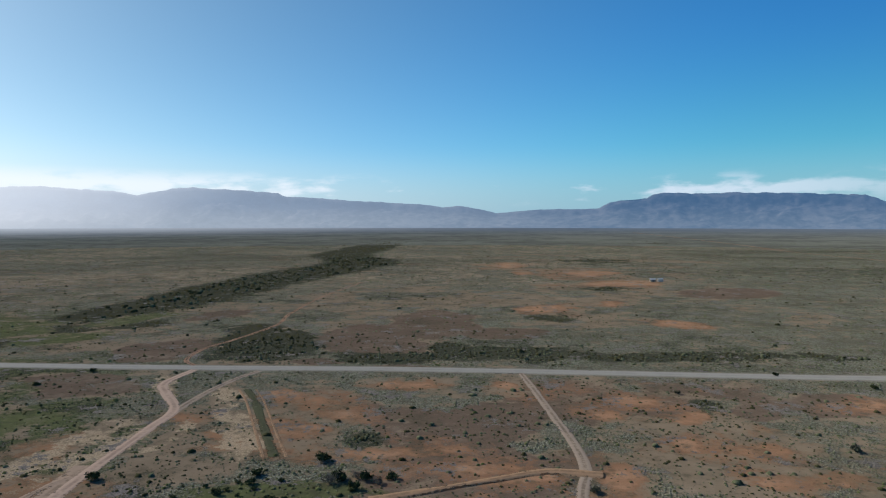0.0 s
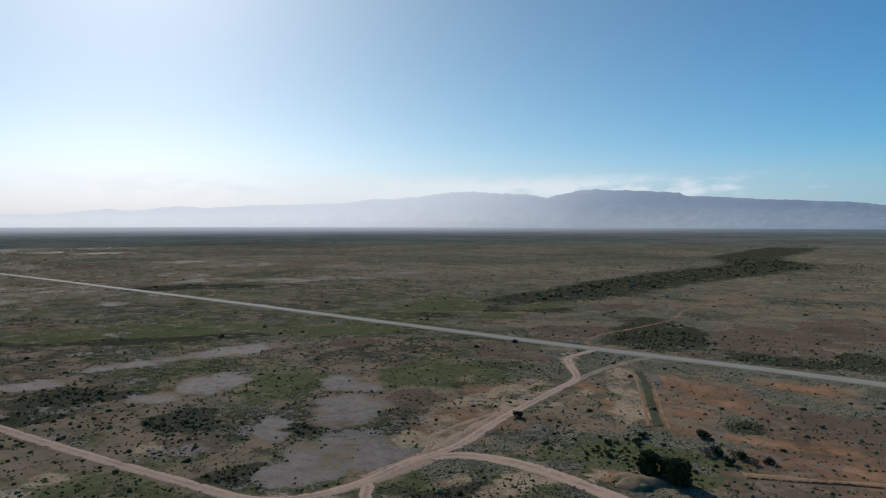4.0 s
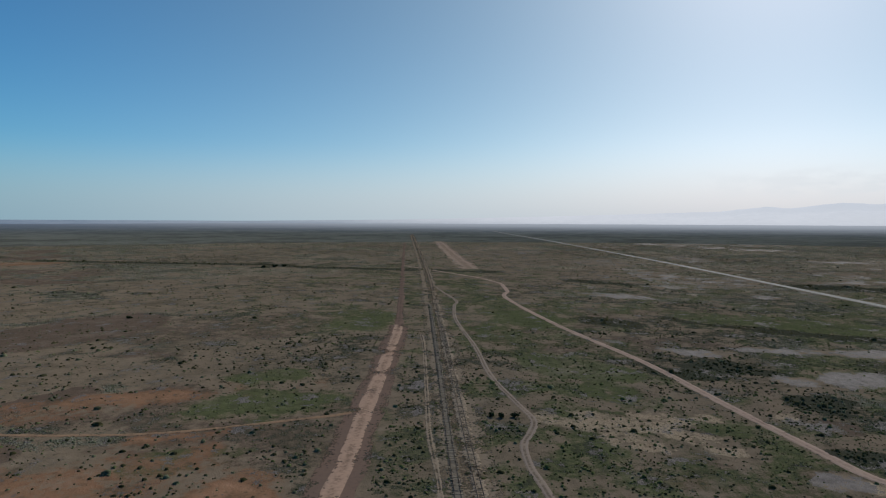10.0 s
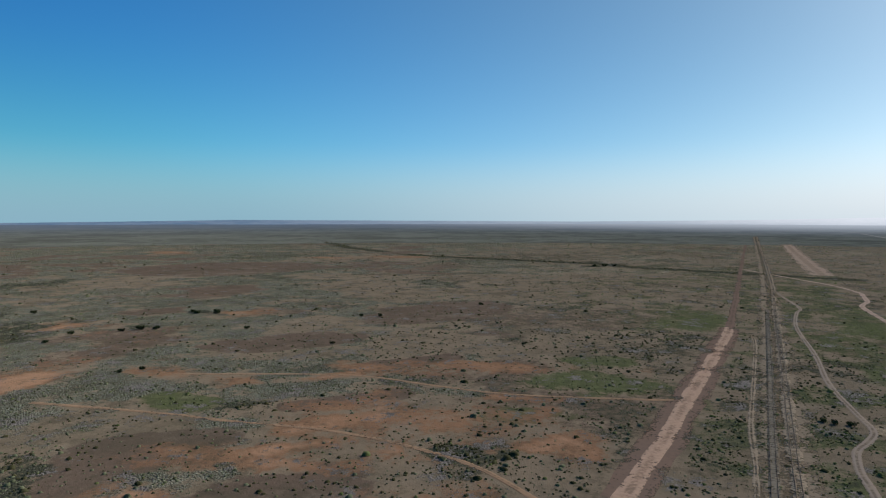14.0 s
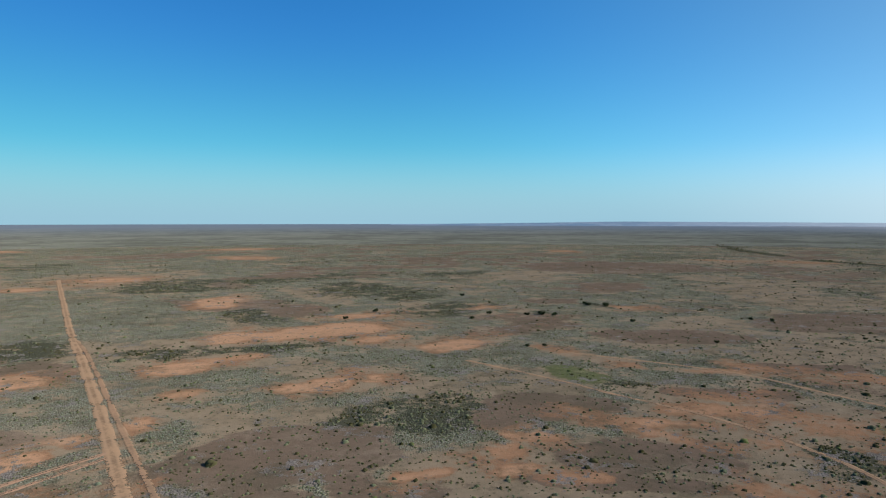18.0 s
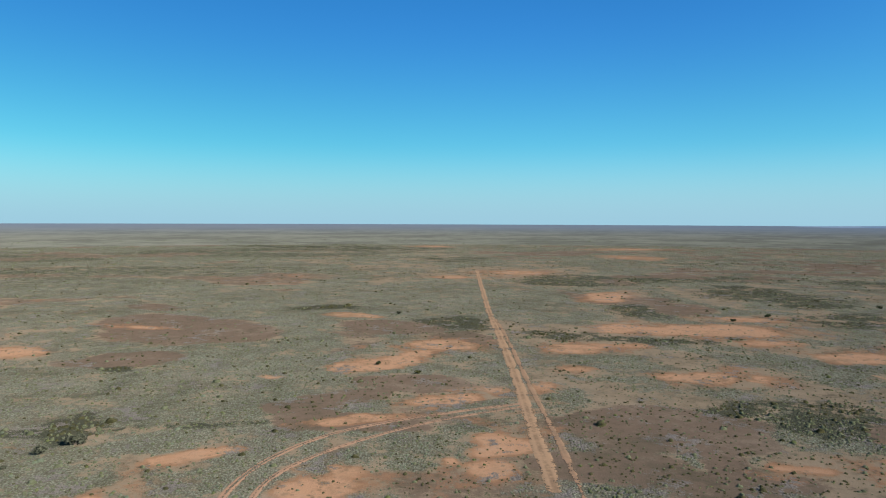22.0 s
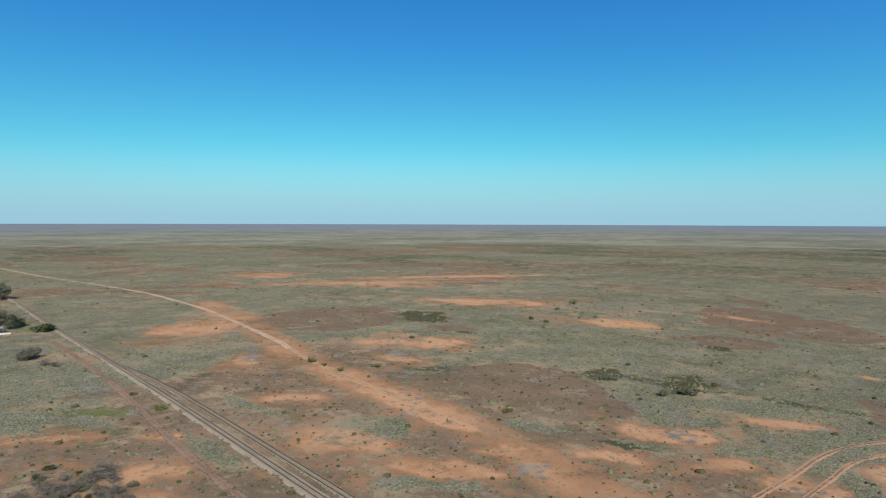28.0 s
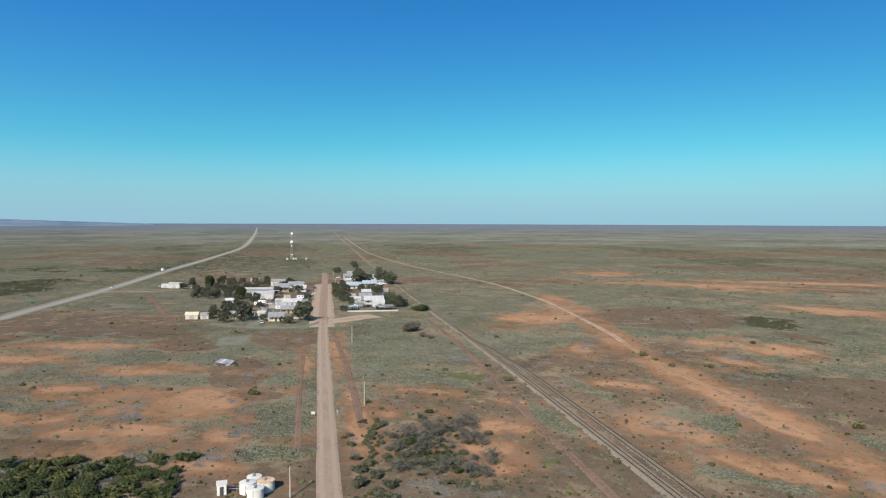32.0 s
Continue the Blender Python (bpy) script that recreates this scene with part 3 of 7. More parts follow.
SAND_BREAK = [(140, -270, 21, 12, 27), (114, -315, 17, 15, 138), (128, -287, 17, 7, 54), (179, -243, 6, 3, 167), (111, -215, 17, 6, 17), (138, -191, 16, 5, 18), (91, -172, 10, 9, 127), (96, -153, 8, 6, 170), (131, -150, 7, 4, 168), (106, -158, 3, 2, 98), (-33, -365, 50, 22, 179), (16, -369, 18, 13, 68), (9, -249, 14, 11, 29), (20, -251, 9, 7, 28), (-11, -250, 8, 4, 59), (-74, -293, 22, 13, 18), (-9, -523, 36, 19, 75), (52, -306, 16, 12, 1)]
SAND_SCATTER = [(119, -699, 25, 20, 166), (45, -770, 35, 30, 178), (284, -354, 18, 6, 170), (177, -410, 21, 11, 169), (56, -265, 9, 8, 8), (-74, -407, 23, 12, 4), (-163, -399, 16, 7, 5), (94, -229, 7, 4, 172), (74, -235, 8, 5, 83), (196, -1554, 51, 39, 101), (-253, -1444, 78, 45, 4), (28, -318, 17, 7, 177), (-50, -327, 18, 10, 4), (19, -157, 9, 4, 0), (-2, -148, 7, 4, 10)]
BROWN_BREAK = [(265, -356, 68, 39, 150), (123, -237, 27, 13, 172), (139, -189, 23, 10, 171), (48, -188, 31, 22, 5), (68, -158, 21, 13, 179), (-34, -186, 24, 12, 9), (147, -365, 32, 22, 164), (36, -148, 18, 6, 177), (320, -438, 27, 15, 142), (104, -332, 22, 17, 99)]
SCRUB_BREAK = [(106, -387, 26, 19, 98), (0, -205, 26, 14, 4), (-5, -192, 15, 9, 10), (-155, -703, 102, 44, 0), (-5, -679, 61, 50, 70), (-139, -558, 58, 38, 49), (-304, -664, 55, 26, 6), (-25, -453, 40, 20, 71), (-134, -403, 40, 25, 28), (55, -348, 18, 9, 176), (4, -332, 56, 10, 176), (-132, -2099, 185, 121, 4), (377, -1475, 298, 177, 171), (120, -1035, 61, 53, 104), (196, -449, 14, 10, 154), (-19, -503, 31, 26, 54), (-153, -493, 36, 23, 41)]
GREY_BREAK = [(186, -219, 52, 32, 144), (219, -248, 30, 17, 146), (225, -435, 83, 57, 142), (44, -280, 27, 16, 179), (117, -172, 15, 9, 169), (49, -160, 9, 6, 64), (124, -527, 125, 50, 94), (55, -481, 86, 25, 85), (173, -166, 23, 10, 166), (171, -270, 22, 12, 116), (24, -416, 35, 18, 78), (194, -318, 31, 20, 156)]
SAND_SOUTHEAST = [(320, -281, 27, 18, 22), (457, -279, 34, 14, 24), (418, -306, 16, 11, 154), (340, -162, 13, 7, 14), (136, -140, 12, 8, 43), (167, -116, 6, 4, 28), (154, -114, 7, 6, 46), (189, -122, 14, 8, 26), (144, -116, 5, 3, 99), (268, -84, 27, 5, 9), (237, -81, 15, 4, 8), (622, -417, 127, 15, 64), (601, -292, 53, 13, 27), (93, -168, 10, 5, 40), (191, -95, 11, 4, 26), (315, -122, 12, 5, 23), (172, -160, 14, 5, 29)]
BROWN_SOUTHEAST = [(251, -126, 36, 20, 19), (265, -340, 46, 41, 48), (434, -170, 44, 24, 175), (223, -130, 16, 13, 157), (148, -211, 23, 11, 33), (570, -374, 44, 14, 27), (254, -269, 26, 16, 28), (368, -190, 17, 8, 19)]
GREY_SOUTHEAST = [(201, -220, 58, 31, 30), (246, -63, 10, 5, 11), (170, -562, 101, 68, 62), (217, -100, 9, 4, 25), (113, -168, 24, 12, 36), (188, -109, 8, 3, 27), (263, -105, 13, 2, 4), (330, -211, 33, 17, 22), (499, -568, 123, 88, 25)]
SCRUB_SOUTHEAST = [(244, -167, 9, 6, 138), (216, -175, 13, 7, 122), (411, -338, 12, 9, 13), (415, -206, 23, 11, 152), (191, -105, 7, 3, 25), (210, -445, 21, 9, 33), (247, -255, 7, 6, 28), (356, -190, 9, 5, 11)]
SAND_EAST = [(448, -71, 28, 22, 3), (354, -68, 13, 6, 161), (242, -48, 20, 10, 25), (255, -83, 13, 4, 18), (208, -59, 15, 8, 42), (209, -78, 9, 4, 65), (168, -113, 8, 4, 69), (338, -153, 17, 10, 66), (439, -291, 38, 20, 67), (762, -252, 38, 32, 52), (623, -294, 99, 18, 62), (359, -137, 17, 10, 63), (257, 39, 14, 3, 0), (249, -4, 8, 5, 41), (231, 8, 7, 4, 50), (373, 47, 21, 2, 1), (290, 11, 6, 4, 30), (290, -57, 12, 5, 60), (267, 29, 5, 3, 25), (275, -11, 7, 3, 56)]
BROWN_EAST = [(443, -153, 44, 44, 2), (265, -137, 28, 22, 53), (219, -121, 18, 10, 71), (1209, -154, 82, 61, 28), (805, -479, 155, 46, 63)]
GREY_EAST = [(247, -63, 9, 7, 64), (207, -45, 7, 3, 62), (199, -54, 5, 3, 67), (375, -49, 18, 13, 49), (499, -51, 51, 20, 170), (361, 16, 23, 14, 17), (290, -42, 23, 2, 8), (256, -18, 16, 3, 2), (289, -266, 43, 26, 95)]
GRASS_EAST = [(282, 2, 9, 7, 27), (310, -5, 12, 6, 55), (522, -5, 21, 6, 176), (224, -4, 5, 4, 48)]
SAND_TOWN = [(290, 87, 20, 14, 36), (262, 109, 23, 7, 89), (279, 136, 16, 7, 72), (397, 160, 39, 8, 80), (368, 170, 20, 9, 70), (254, 74, 9, 6, 57), (232, 77, 10, 4, 77), (254, 37, 18, 3, 178), (372, 43, 45, 3, 180), (313, 138, 12, 5, 74), (335, 118, 15, 5, 79), (250, 3, 7, 6, 98), (234, 5, 7, 6, 94), (457, -82, 28, 24, 131), (352, -66, 11, 6, 151), (219, 7, 5, 4, 89), (294, 18, 8, 4, 81), (290, 40, 10, 2, 179), (332, -157, 14, 7, 95), (348, 57, 27, 3, 3)]
BROWN_TOWN = [(253, 122, 22, 5, 79), (329, 82, 26, 13, 14), (402, 71, 29, 16, 10), (440, 161, 46, 21, 74), (393, 114, 22, 14, 28), (295, 72, 12, 7, 72), (448, -156, 50, 35, 111), (272, 102, 10, 3, 78)]
GREY_TOWN = [(268, 60, 14, 7, 10), (321, 99, 23, 8, 79), (428, 163, 35, 12, 78), (379, 11, 37, 24, 175), (301, 135, 19, 3, 80), (253, 70, 6, 4, 72), (239, 61, 9, 6, 71), (241, 99, 17, 3, 80), (492, -32, 44, 22, 169), (550, 185, 49, 29, 67), (882, 348, 107, 61, 40)]
SAND_FLAT = [(247, 108, 20, 9, 80), (283, 101, 18, 8, 80), (305, 124, 25, 12, 80), (277, 86, 12, 9, 80), (340, 118, 30, 10, 80)]
SAND_WEIGHT = (0.84, 0.76, 0.72, 0.78, 1.1, 0.9, 1.0, 0.88, 0.88, 0.72, 0.75)
SAND_JUNCTION = [(-95, 137, 10, 8, 9), (-43, 120, 3, 2, 104), (-96, 122, 5, 8, 10)]
SAND = (SAND_NORTH, SAND_NEAR_NORTH, SAND_SOUTHWEST, SAND_SOUTH, SAND_BREAK, SAND_SCATTER, SAND_SOUTHEAST, SAND_EAST, SAND_TOWN, SAND_FLAT, SAND_JUNCTION)
BROWN = (BROWN_NORTH, MAUVE_WEST, BROWN_SOUTH, BROWN_BREAK, BROWN_SOUTHEAST, BROWN_EAST, BROWN_TOWN)
SCRUB = (SCRUB_NORTH, SCRUB_WEST, SCRUB_SOUTHWEST, SCRUB_BREAK, SCRUB_SOUTHEAST)
THICKET = [(228, 20, 12, 9, 80), (246, 24, 8, 6, 80), (214, 14, 7, 6, 0), (231, 102, 21, 11, 80), (672, 330, 40, 100, 82), (900, 420, 300, 40, 86), (-780, -224, 30, 16, 107)]
GRASS = (GRASS_NORTH, GRASS_WEST, GRASS_SOUTHWEST, GRASS_EAST)
GREY = (GREY_NORTH, GREY_SOUTHWEST, GREY_SOUTH, GREY_BREAK, GREY_SOUTHEAST, GREY_EAST, GREY_TOWN)
# creek lines with thick scrub: x, y along them, and half width
CREEK_NORTH = [(-231, 321), (-223, 374), (-211, 453), (-194, 580), (-167, 728), (-118, 930), (-120, 1000), (-185, 1150), (-180, 1300), (-154, 1886), (-172, 2880)]
CREEK_SOUTH = [(-1373, -1108), (-1110, -857), (-900, -570), (-863, -422), (-826, -245), (-778, -181), (-739, -60), (-700, 40)]
CREEK_DRAIN = [(150, -190), (240, -170), (310, -106), (330, -92), (340, -40), (300, -17)]


def to_line(x, y, pts):
    best = np.full(x.shape, 1e9)
    for (ax, ay), (bx, by) in zip(pts[:-1], pts[1:]):
        dx, dy = bx - ax, by - ay
        u = np.clip(((x - ax) * dx + (y - ay) * dy) / (dx * dx + dy * dy), 0, 1)
        best = np.minimum(best, np.hypot(x - ax - u * dx, y - ay - u * dy))
    return best


def blobs(x, y, lists, seed, rough=0.5):
    """1 inside ragged patches, falling off over their margin."""
    out = np.zeros_like(x)
    for g, ells in enumerate(lists):
        for i, (cx, cy, a, b, turn) in enumerate(ells):
            near = np.where((np.abs(x - cx) < 1.7 * max(a, b)) & (np.abs(y - cy) < 1.7 * max(a, b)))[0]
            if not len(near):
                continue
            px, py = x[near] - cx, y[near] - cy
            c, s = math.cos(radians(turn)), math.sin(radians(turn))
            size = max(min(a, b), 3.0)
            w = vnoise(x[near], y[near], size * 1.1, seed + 17 * g + i, 5) - 0.5
            d = np.hypot((px * c + py * s) / a, (py * c - px * s) / b) + rough * w * 2.0
            out[near] = np.maximum(out[near], 1 - np.clip((d - 0.72) / 0.55, 0, 1))
    return out


def fields(x, y):
    """Red sand, brown soil, claypan, green grass, dark scrub, grey saltbush, and tan litter, each 0..1. The last two
    also carry painted haze far out.
    """
    r = np.hypot(x - CENTRE[0], y - CENTRE[1])
    ang = np.degrees(np.arctan2(-(x - CENTRE[0]), y - CENTRE[1])) % 360
    n1, n2, n3 = vnoise(x, y, 160, 5, 4), vnoise(x, y, 45, 6, 4), vnoise(x, y * 2.2, 420, 7, 4)
    n4, n5 = vnoise(x, y, 17, 8, 3), vnoise(x, y * 1.3, 6, 9, 2)
    west = sstep(24, 44, ang) * (1 - sstep(98, 124, ang))
    south = sstep(98, 124, ang) * (1 - sstep(330, 345, ang))
    ruddy = sstep(104, 126, ang) * (1 - sstep(172, 194, ang))
    east = sstep(180, 205, ang) * (1 - sstep(330, 345, ang))
    near_north = (1 - west) * (1 - south) * (1 - sstep(210, 330, r))
    grass = blobs(x, y, GRASS, 91)
    scrub = blobs(x, y, [[(q[0], q[1], 1.15 * q[2], 1.15 * q[3], q[4]) for q in part_of] for part_of in SCRUB] + [THICKET], 121, 0.8)
    scrub = scrub * (1 - 0.75 * sstep(600, 900, r) * (1 - sstep(0.44, 0.60, 0.6 * n4 + 0.4 * n2)))
    scrub = scrub * (1 - 0.35 * south * (1 - east))
    brown = blobs(x, y, BROWN, 41)
    mats = blobs(x, y, GREY, 151)
    # small bare scalds everywhere, then the patches that stand out
    red = (0.50 - 0.10 * ruddy) * sstep(0.52, 0.66, 0.25 * n2 + 0.40 * n4 + 0.35 * n5) * south * (1 - sstep(900, 1600, r))
    red = np.maximum(red, 0.48 * sstep(0.46, 0.60, 0.30 * n2 + 0.40 * n4 + 0.30 * n5) * near_north)
    red = np.maximum(red, 0.40 * sstep(0.56, 0.70, 0.35 * n2 + 0.65 * n4) * (1 - sstep(190, 330, r)) * west)
    red = np.maximum(red, (0.04 + 0.30 * n4) * east * (1 - sstep(700, 1300, r)))
    red = red * (1 - 0.9 * sstep(0.2, 0.6, grass)) * (1 - 0.8 * sstep(0.2, 0.6, scrub)) * (1 - 0.7 * brown) * (1 - 0.6 * mats)
    sand = np.max([w * blobs(x, y, (q,), 11 + k) for k, (q, w) in enumerate(zip(SAND, SAND_WEIGHT))], axis=0)
    halo = blobs(x, y, [[(q[0], q[1], 1.8 * q[2] + 2, 1.8 * q[3] + 2, q[4]) for q in part_of] for part_of in SAND], 15, 0.9)
    red = np.maximum(red, halo * (0.20 + 0.30 * n4 + 0.22 * n5) * (1 - 0.7 * mats))
    red = np.maximum(red, np.clip(sand * (0.66 + 0.35 * n4 + 0.30 * n5), 0, 1))
    tan = blobs(x, y, (TAN_WEST, TAN_JUNCTION), 19, 0.9) * (0.42 + 0.45 * n4 + 0.55 * n5)
    swath = to_line(x, y, [(560, -121), (419, -101), (339, -88), (297, -86), (260, -86), (230, -85), (204, -82), (176, -76), (120, -64)])
    red = np.maximum(red, (0.68 + 0.6 * (n4 - 0.5)) * (1 - sstep(6.0, 19.0, swath + 10 * (n2 - 0.5))))
    brown = np.maximum(brown, ((0.34 + 0.22 * east) * sstep(0.49, 0.62, 0.7 * n1 + 0.3 * n2) + 0.34 * ruddy * sstep(0.40, 0.60, n2)) * (1 - west) * (1 - mats))
    brown = np.maximum(brown, 0.52 * sstep(0.40, 0.56, 0.6 * n2 + 0.4 * n1) * sstep(52, 70, ang) * (1 - sstep(128, 150, ang)) * (1 - sstep(400, 700, r)))
    brown = np.maximum(brown, 0.62 * near_north * sstep(0.42, 0.56, n2))
    pale = blobs(x, y, (CLAY, CLAY_FAR), 71, 0.8) * (0.66 + 0.30 * n4 + 0.40 * n5) * (1 - sstep(380, 560, r) * (1 - sstep(0.40, 0.62, 0.6 * n4 + 0.4 * n2)) * 0.95)
    streak = sstep(0.58, 0.66, vnoise(x * 0.45 + y * 0.2, y, 70, 77, 4)) * sstep(420, 700, r) * (1 - sstep(2200, 3200, r))
    pale = np.maximum(pale, 0.38 * streak * sstep(25, 45, ang) * (1 - sstep(82, 90, ang)))
    lawn = 0.15 * sstep(205, 222, ang) * (1 - sstep(300, 330, ang)) * sstep(0.40, 0.60, 0.5 * n2 + 0.5 * n4)
    green = np.maximum(np.maximum(lawn, grass * (0.70 + 0.8 * (n4 - 0.2))), 0.72 * sstep(0.42, 0.58, 0.55 * n2 + 0.45 * n4) * west * (1 - 0.6 * sstep(500, 1200, r)))
    dark = np.maximum(scrub, 1 - sstep(0.6, 1.4, (to_line(x, y, CREEK_NORTH) + 30 * (n2 - 0.5)) / np.clip(22 + 0.060 * (y - 290), 22, 56)))
    dark = np.maximum(dark, 0.95 * (1 - sstep(9, 20, to_line(x, y, CREEK_SOUTH) + 14 * (n2 - 0.5))))
    dark = np.maximum(dark, 0.6 * (1 - sstep(2, 5, to_line(x, y, CREEK_DRAIN) + 5 * (n2 - 0.5))))
    # far scrub thinned away from the east, to help the painted haze
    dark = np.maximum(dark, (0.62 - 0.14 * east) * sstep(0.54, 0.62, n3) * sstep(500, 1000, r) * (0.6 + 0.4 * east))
    dark = np.maximum(dark, (0.10 + 0.36 * sstep(0.46, 0.60, 0.6 * (1 - n2) + 0.25 * n1 + 0.15 * n4)) * west * (1 - 0.5 * sstep(450, 900, r)))
    dark = np.maximum(dark, 0.40 * sstep(0.54, 0.64, 0.5 * n2 + 0.5 * n4) * (1 - 0.4 * south) * (1 - 0.6 * near_north))
    dark = np.maximum(dark, 0.40 * sstep(0.46, 0.60, 0.5 * n2 + 0.5 * n4) * sstep(84, 96, ang) * (1 - sstep(130, 150, ang)))
    dark = dark * (1 - 0.8 * sstep(0.25, 0.6, grass))
    # haze painted as a paler straw tone, far out on the sunny side
    tan = np.maximum(tan, 0.46 * sstep(330, 800, r) * (1 - east) * (1 - ruddy) * sstep(0.42, 0.60, 0.5 * n1 + 0.3 * n2 + 0.2 * n4) * (1 - sstep(0.25, 0.55, dark)))
    bare = (1 - 0.85 * sstep(0.32, 0.58, red)) * (1 - 0.8 * sstep(0.4, 0.7, brown))
    green, dark = green * bare, dark * bare
    drift = 0.42 * n1 + 0.58 * n2 + 0.10 * (n4 - 0.5)
    sill = 0.430 + 0.080 * ruddy * (1 - sstep(205, 290, r)) - 0.025 * ruddy - 0.125 * east + 0.02 * near_north + 0.10 * sstep(60, 80, ang) * (1 - sstep(122, 136, ang))
    grey = 0.12 + 0.62 * sstep(-0.045, 0.055, drift - sill) + 0.45 * (n4 - 0.5)
    grey = np.maximum(mats * (0.66 + 0.9 * (n4 - 0.5) + 0.5 * (n5 - 0.5)), grey)
    # grey cover raised with distance, standing in for haze
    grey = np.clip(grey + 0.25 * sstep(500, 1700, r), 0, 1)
    grey = grey * (1 - 0.8 * sstep(0.25, 0.6, red)) * (1 - 0.9 * pale) * (1 - 0.85 * sstep(0.35, 0.60, brown)) * (1 - 0.75 * sstep(0.3, 0.7, grass)) * (1 - 0.45 * sstep(0.45, 0.75, green))
    green, dark, grey = green * (1 - 0.6 * tan), dark * (1 - 0.8 * tan), grey * (1 - 0.7 * tan)
    return red, brown, pale, green, dark, grey, np.clip(tan, 0, 1)


def mesh_from(name, verts, faces, material, smooth=False):
    """A mesh from arrays; faces all have the same number of corners."""
    me = bpy.data.meshes.new(name)
    verts, faces = np.asarray(verts, np.float32), np.asarray(faces, np.int32)
    n, k = faces.shape
    me.vertices.add(len(verts))
    me.vertices.foreach_set("co", verts.ravel())
    me.loops.add(n * k)
    me.loops.foreach_set("vertex_index", faces.ravel())
    me.polygons.add(n)
    me.polygons.foreach_set("loop_start", np.arange(0, n * k, k, dtype=np.int32))
    if smooth:
        me.polygons.foreach_set("use_smooth", np.ones(n, bool))
    me.update(calc_edges=True)
    me.validate()
    me.materials.append(material)
    return me


def put_color(me, name, a, b, c):
    layer = me.color_attributes.new(name, 'FLOAT_COLOR', 'POINT')
    layer.data.foreach_set("color", np.stack([a, b, c, np.ones_like(a)], 1).astype(np.float32).ravel())


def build_ground():
    radii = np.concatenate([np.linspace(0.5, 78, 12), np.geomspace(84, R_FAR, 262)])
    turns = np.linspace(0, 2 * math.pi, 640, endpoint=False)
    rr, aa = np.meshgrid(radii, turns, indexing="ij")
    x, y = CENTRE[0] + rr * np.cos(aa), CENTRE[1] + rr * np.sin(aa)
    x, y = x.ravel(), y.ravel()
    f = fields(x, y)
    z = ground_z(x, y)
    nr, na = rr.shape
    i, j = np.meshgrid(np.arange(nr - 1), np.arange(na), indexing="ij")
    j2 = (j + 1) % na
    quads = np.stack([i * na + j, (i + 1) * na + j, (i + 1) * na + j2, i * na + j2], -1).reshape(-1, 4)
    me = mesh_from("ground", np.stack([x, y, z], 1), quads, M_GROUND, True)
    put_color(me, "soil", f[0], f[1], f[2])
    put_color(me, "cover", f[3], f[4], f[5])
    put_color(me, "litter_haze", f[6], f[6], f[6])
    return tagged(new("ground", me), "flat semi-arid plain of red-brown soil with low scattered saltbush", "ground", kind="structure")


ground = build_ground()


# ---- roads, tracks and graded strips ----
def smooth_line(pts, step):
    """Points about step metres apart on a Catmull-Rom curve through pts."""
    P = [Vector((p[0], p[1])) for p in pts]
    P = [P[0] * 2 - P[1]] + P + [P[-1] * 2 - P[-2]]
    out = []
    for a, b, c, d in zip(P, P[1:], P[2:], P[3:]):
        n = max(2, int((c - b).length / step))
        for k in range(n):
            u = k / n
            out.append(0.5 * ((2 * b) + (c - a) * u + (2 * a - 5 * b + 4 * c - d) * u * u + (3 * b - a - 3 * c + d) * u ** 3))
    return np.array([tuple(q) for q in out] + [tuple(P[-2])])


def offset_line(line, off):
    d = np.gradient(line, axis=0)
    d /= np.maximum(np.linalg.norm(d, axis=1)[:, None], 1e-6)
    return line + np.stack([-d[:, 1], d[:, 0]], 1) * off


STRIPS = []


def strip(name, pts, width, material, label, category, lift=0.05, ragged=0.25, step=2.5, crown=0.04, kind="structure", seed=0):
    line = smooth_line(pts, step)
    STRIPS.append((pts, width))
    d = np.gradient(line, axis=0)
    d /= np.maximum(np.linalg.norm(d, axis=1)[:, None], 1e-6)
    nrm = np.stack([-d[:, 1], d[:, 0]], 1)
    s = np.concatenate([[0], np.cumsum(np.linalg.norm(np.diff(line, axis=0), axis=1))])
    cols = np.linspace(-0.5, 0.5, 7)
    verts, across = [], []
    wl = width * (1 + ragged * 2.0 * (vnoise(s, s * 0 + 7.7, 24.0, seed + 1, 3) - 0.5))
    wr = width * (1 + ragged * 2.0 * (vnoise(s, s * 0 + 3.1, 24.0, seed + 2, 3) - 0.5))
    for c in cols:
        w = wl if c < 0 else wr
        q = line + nrm * (c * w)[:, None]
        z = ground_z(q[:, 0], q[:, 1]) + lift + crown * (1 - (2 * c) ** 2) + 0.6 * sstep(1600, 1700, np.hypot(q[:, 0] - CENTRE[0], q[:, 1] - CENTRE[1]))
        if abs(c) > 0.49:
            z = z - lift - 0.15
        verts.append(np.column_stack([q, z]))
        across.append(np.full(len(line), c + 0.5))
    n = len(line)
    verts, across = np.concatenate(verts), np.concatenate(across)
    i, j = np.meshgrid(np.arange(6), np.arange(n - 1), indexing="ij")
    quads = np.stack([i * n + j, i * n + j + 1, (i + 1) * n + j + 1, (i + 1) * n + j], -1).reshape(-1, 4)[:, ::-1]
    me = mesh_from(name, verts, quads, material, True)
    put_color(me, "lane", across, np.tile(s / 10, 7), across * 0)
    return tagged(new(name, me), label, category, kind=kind)


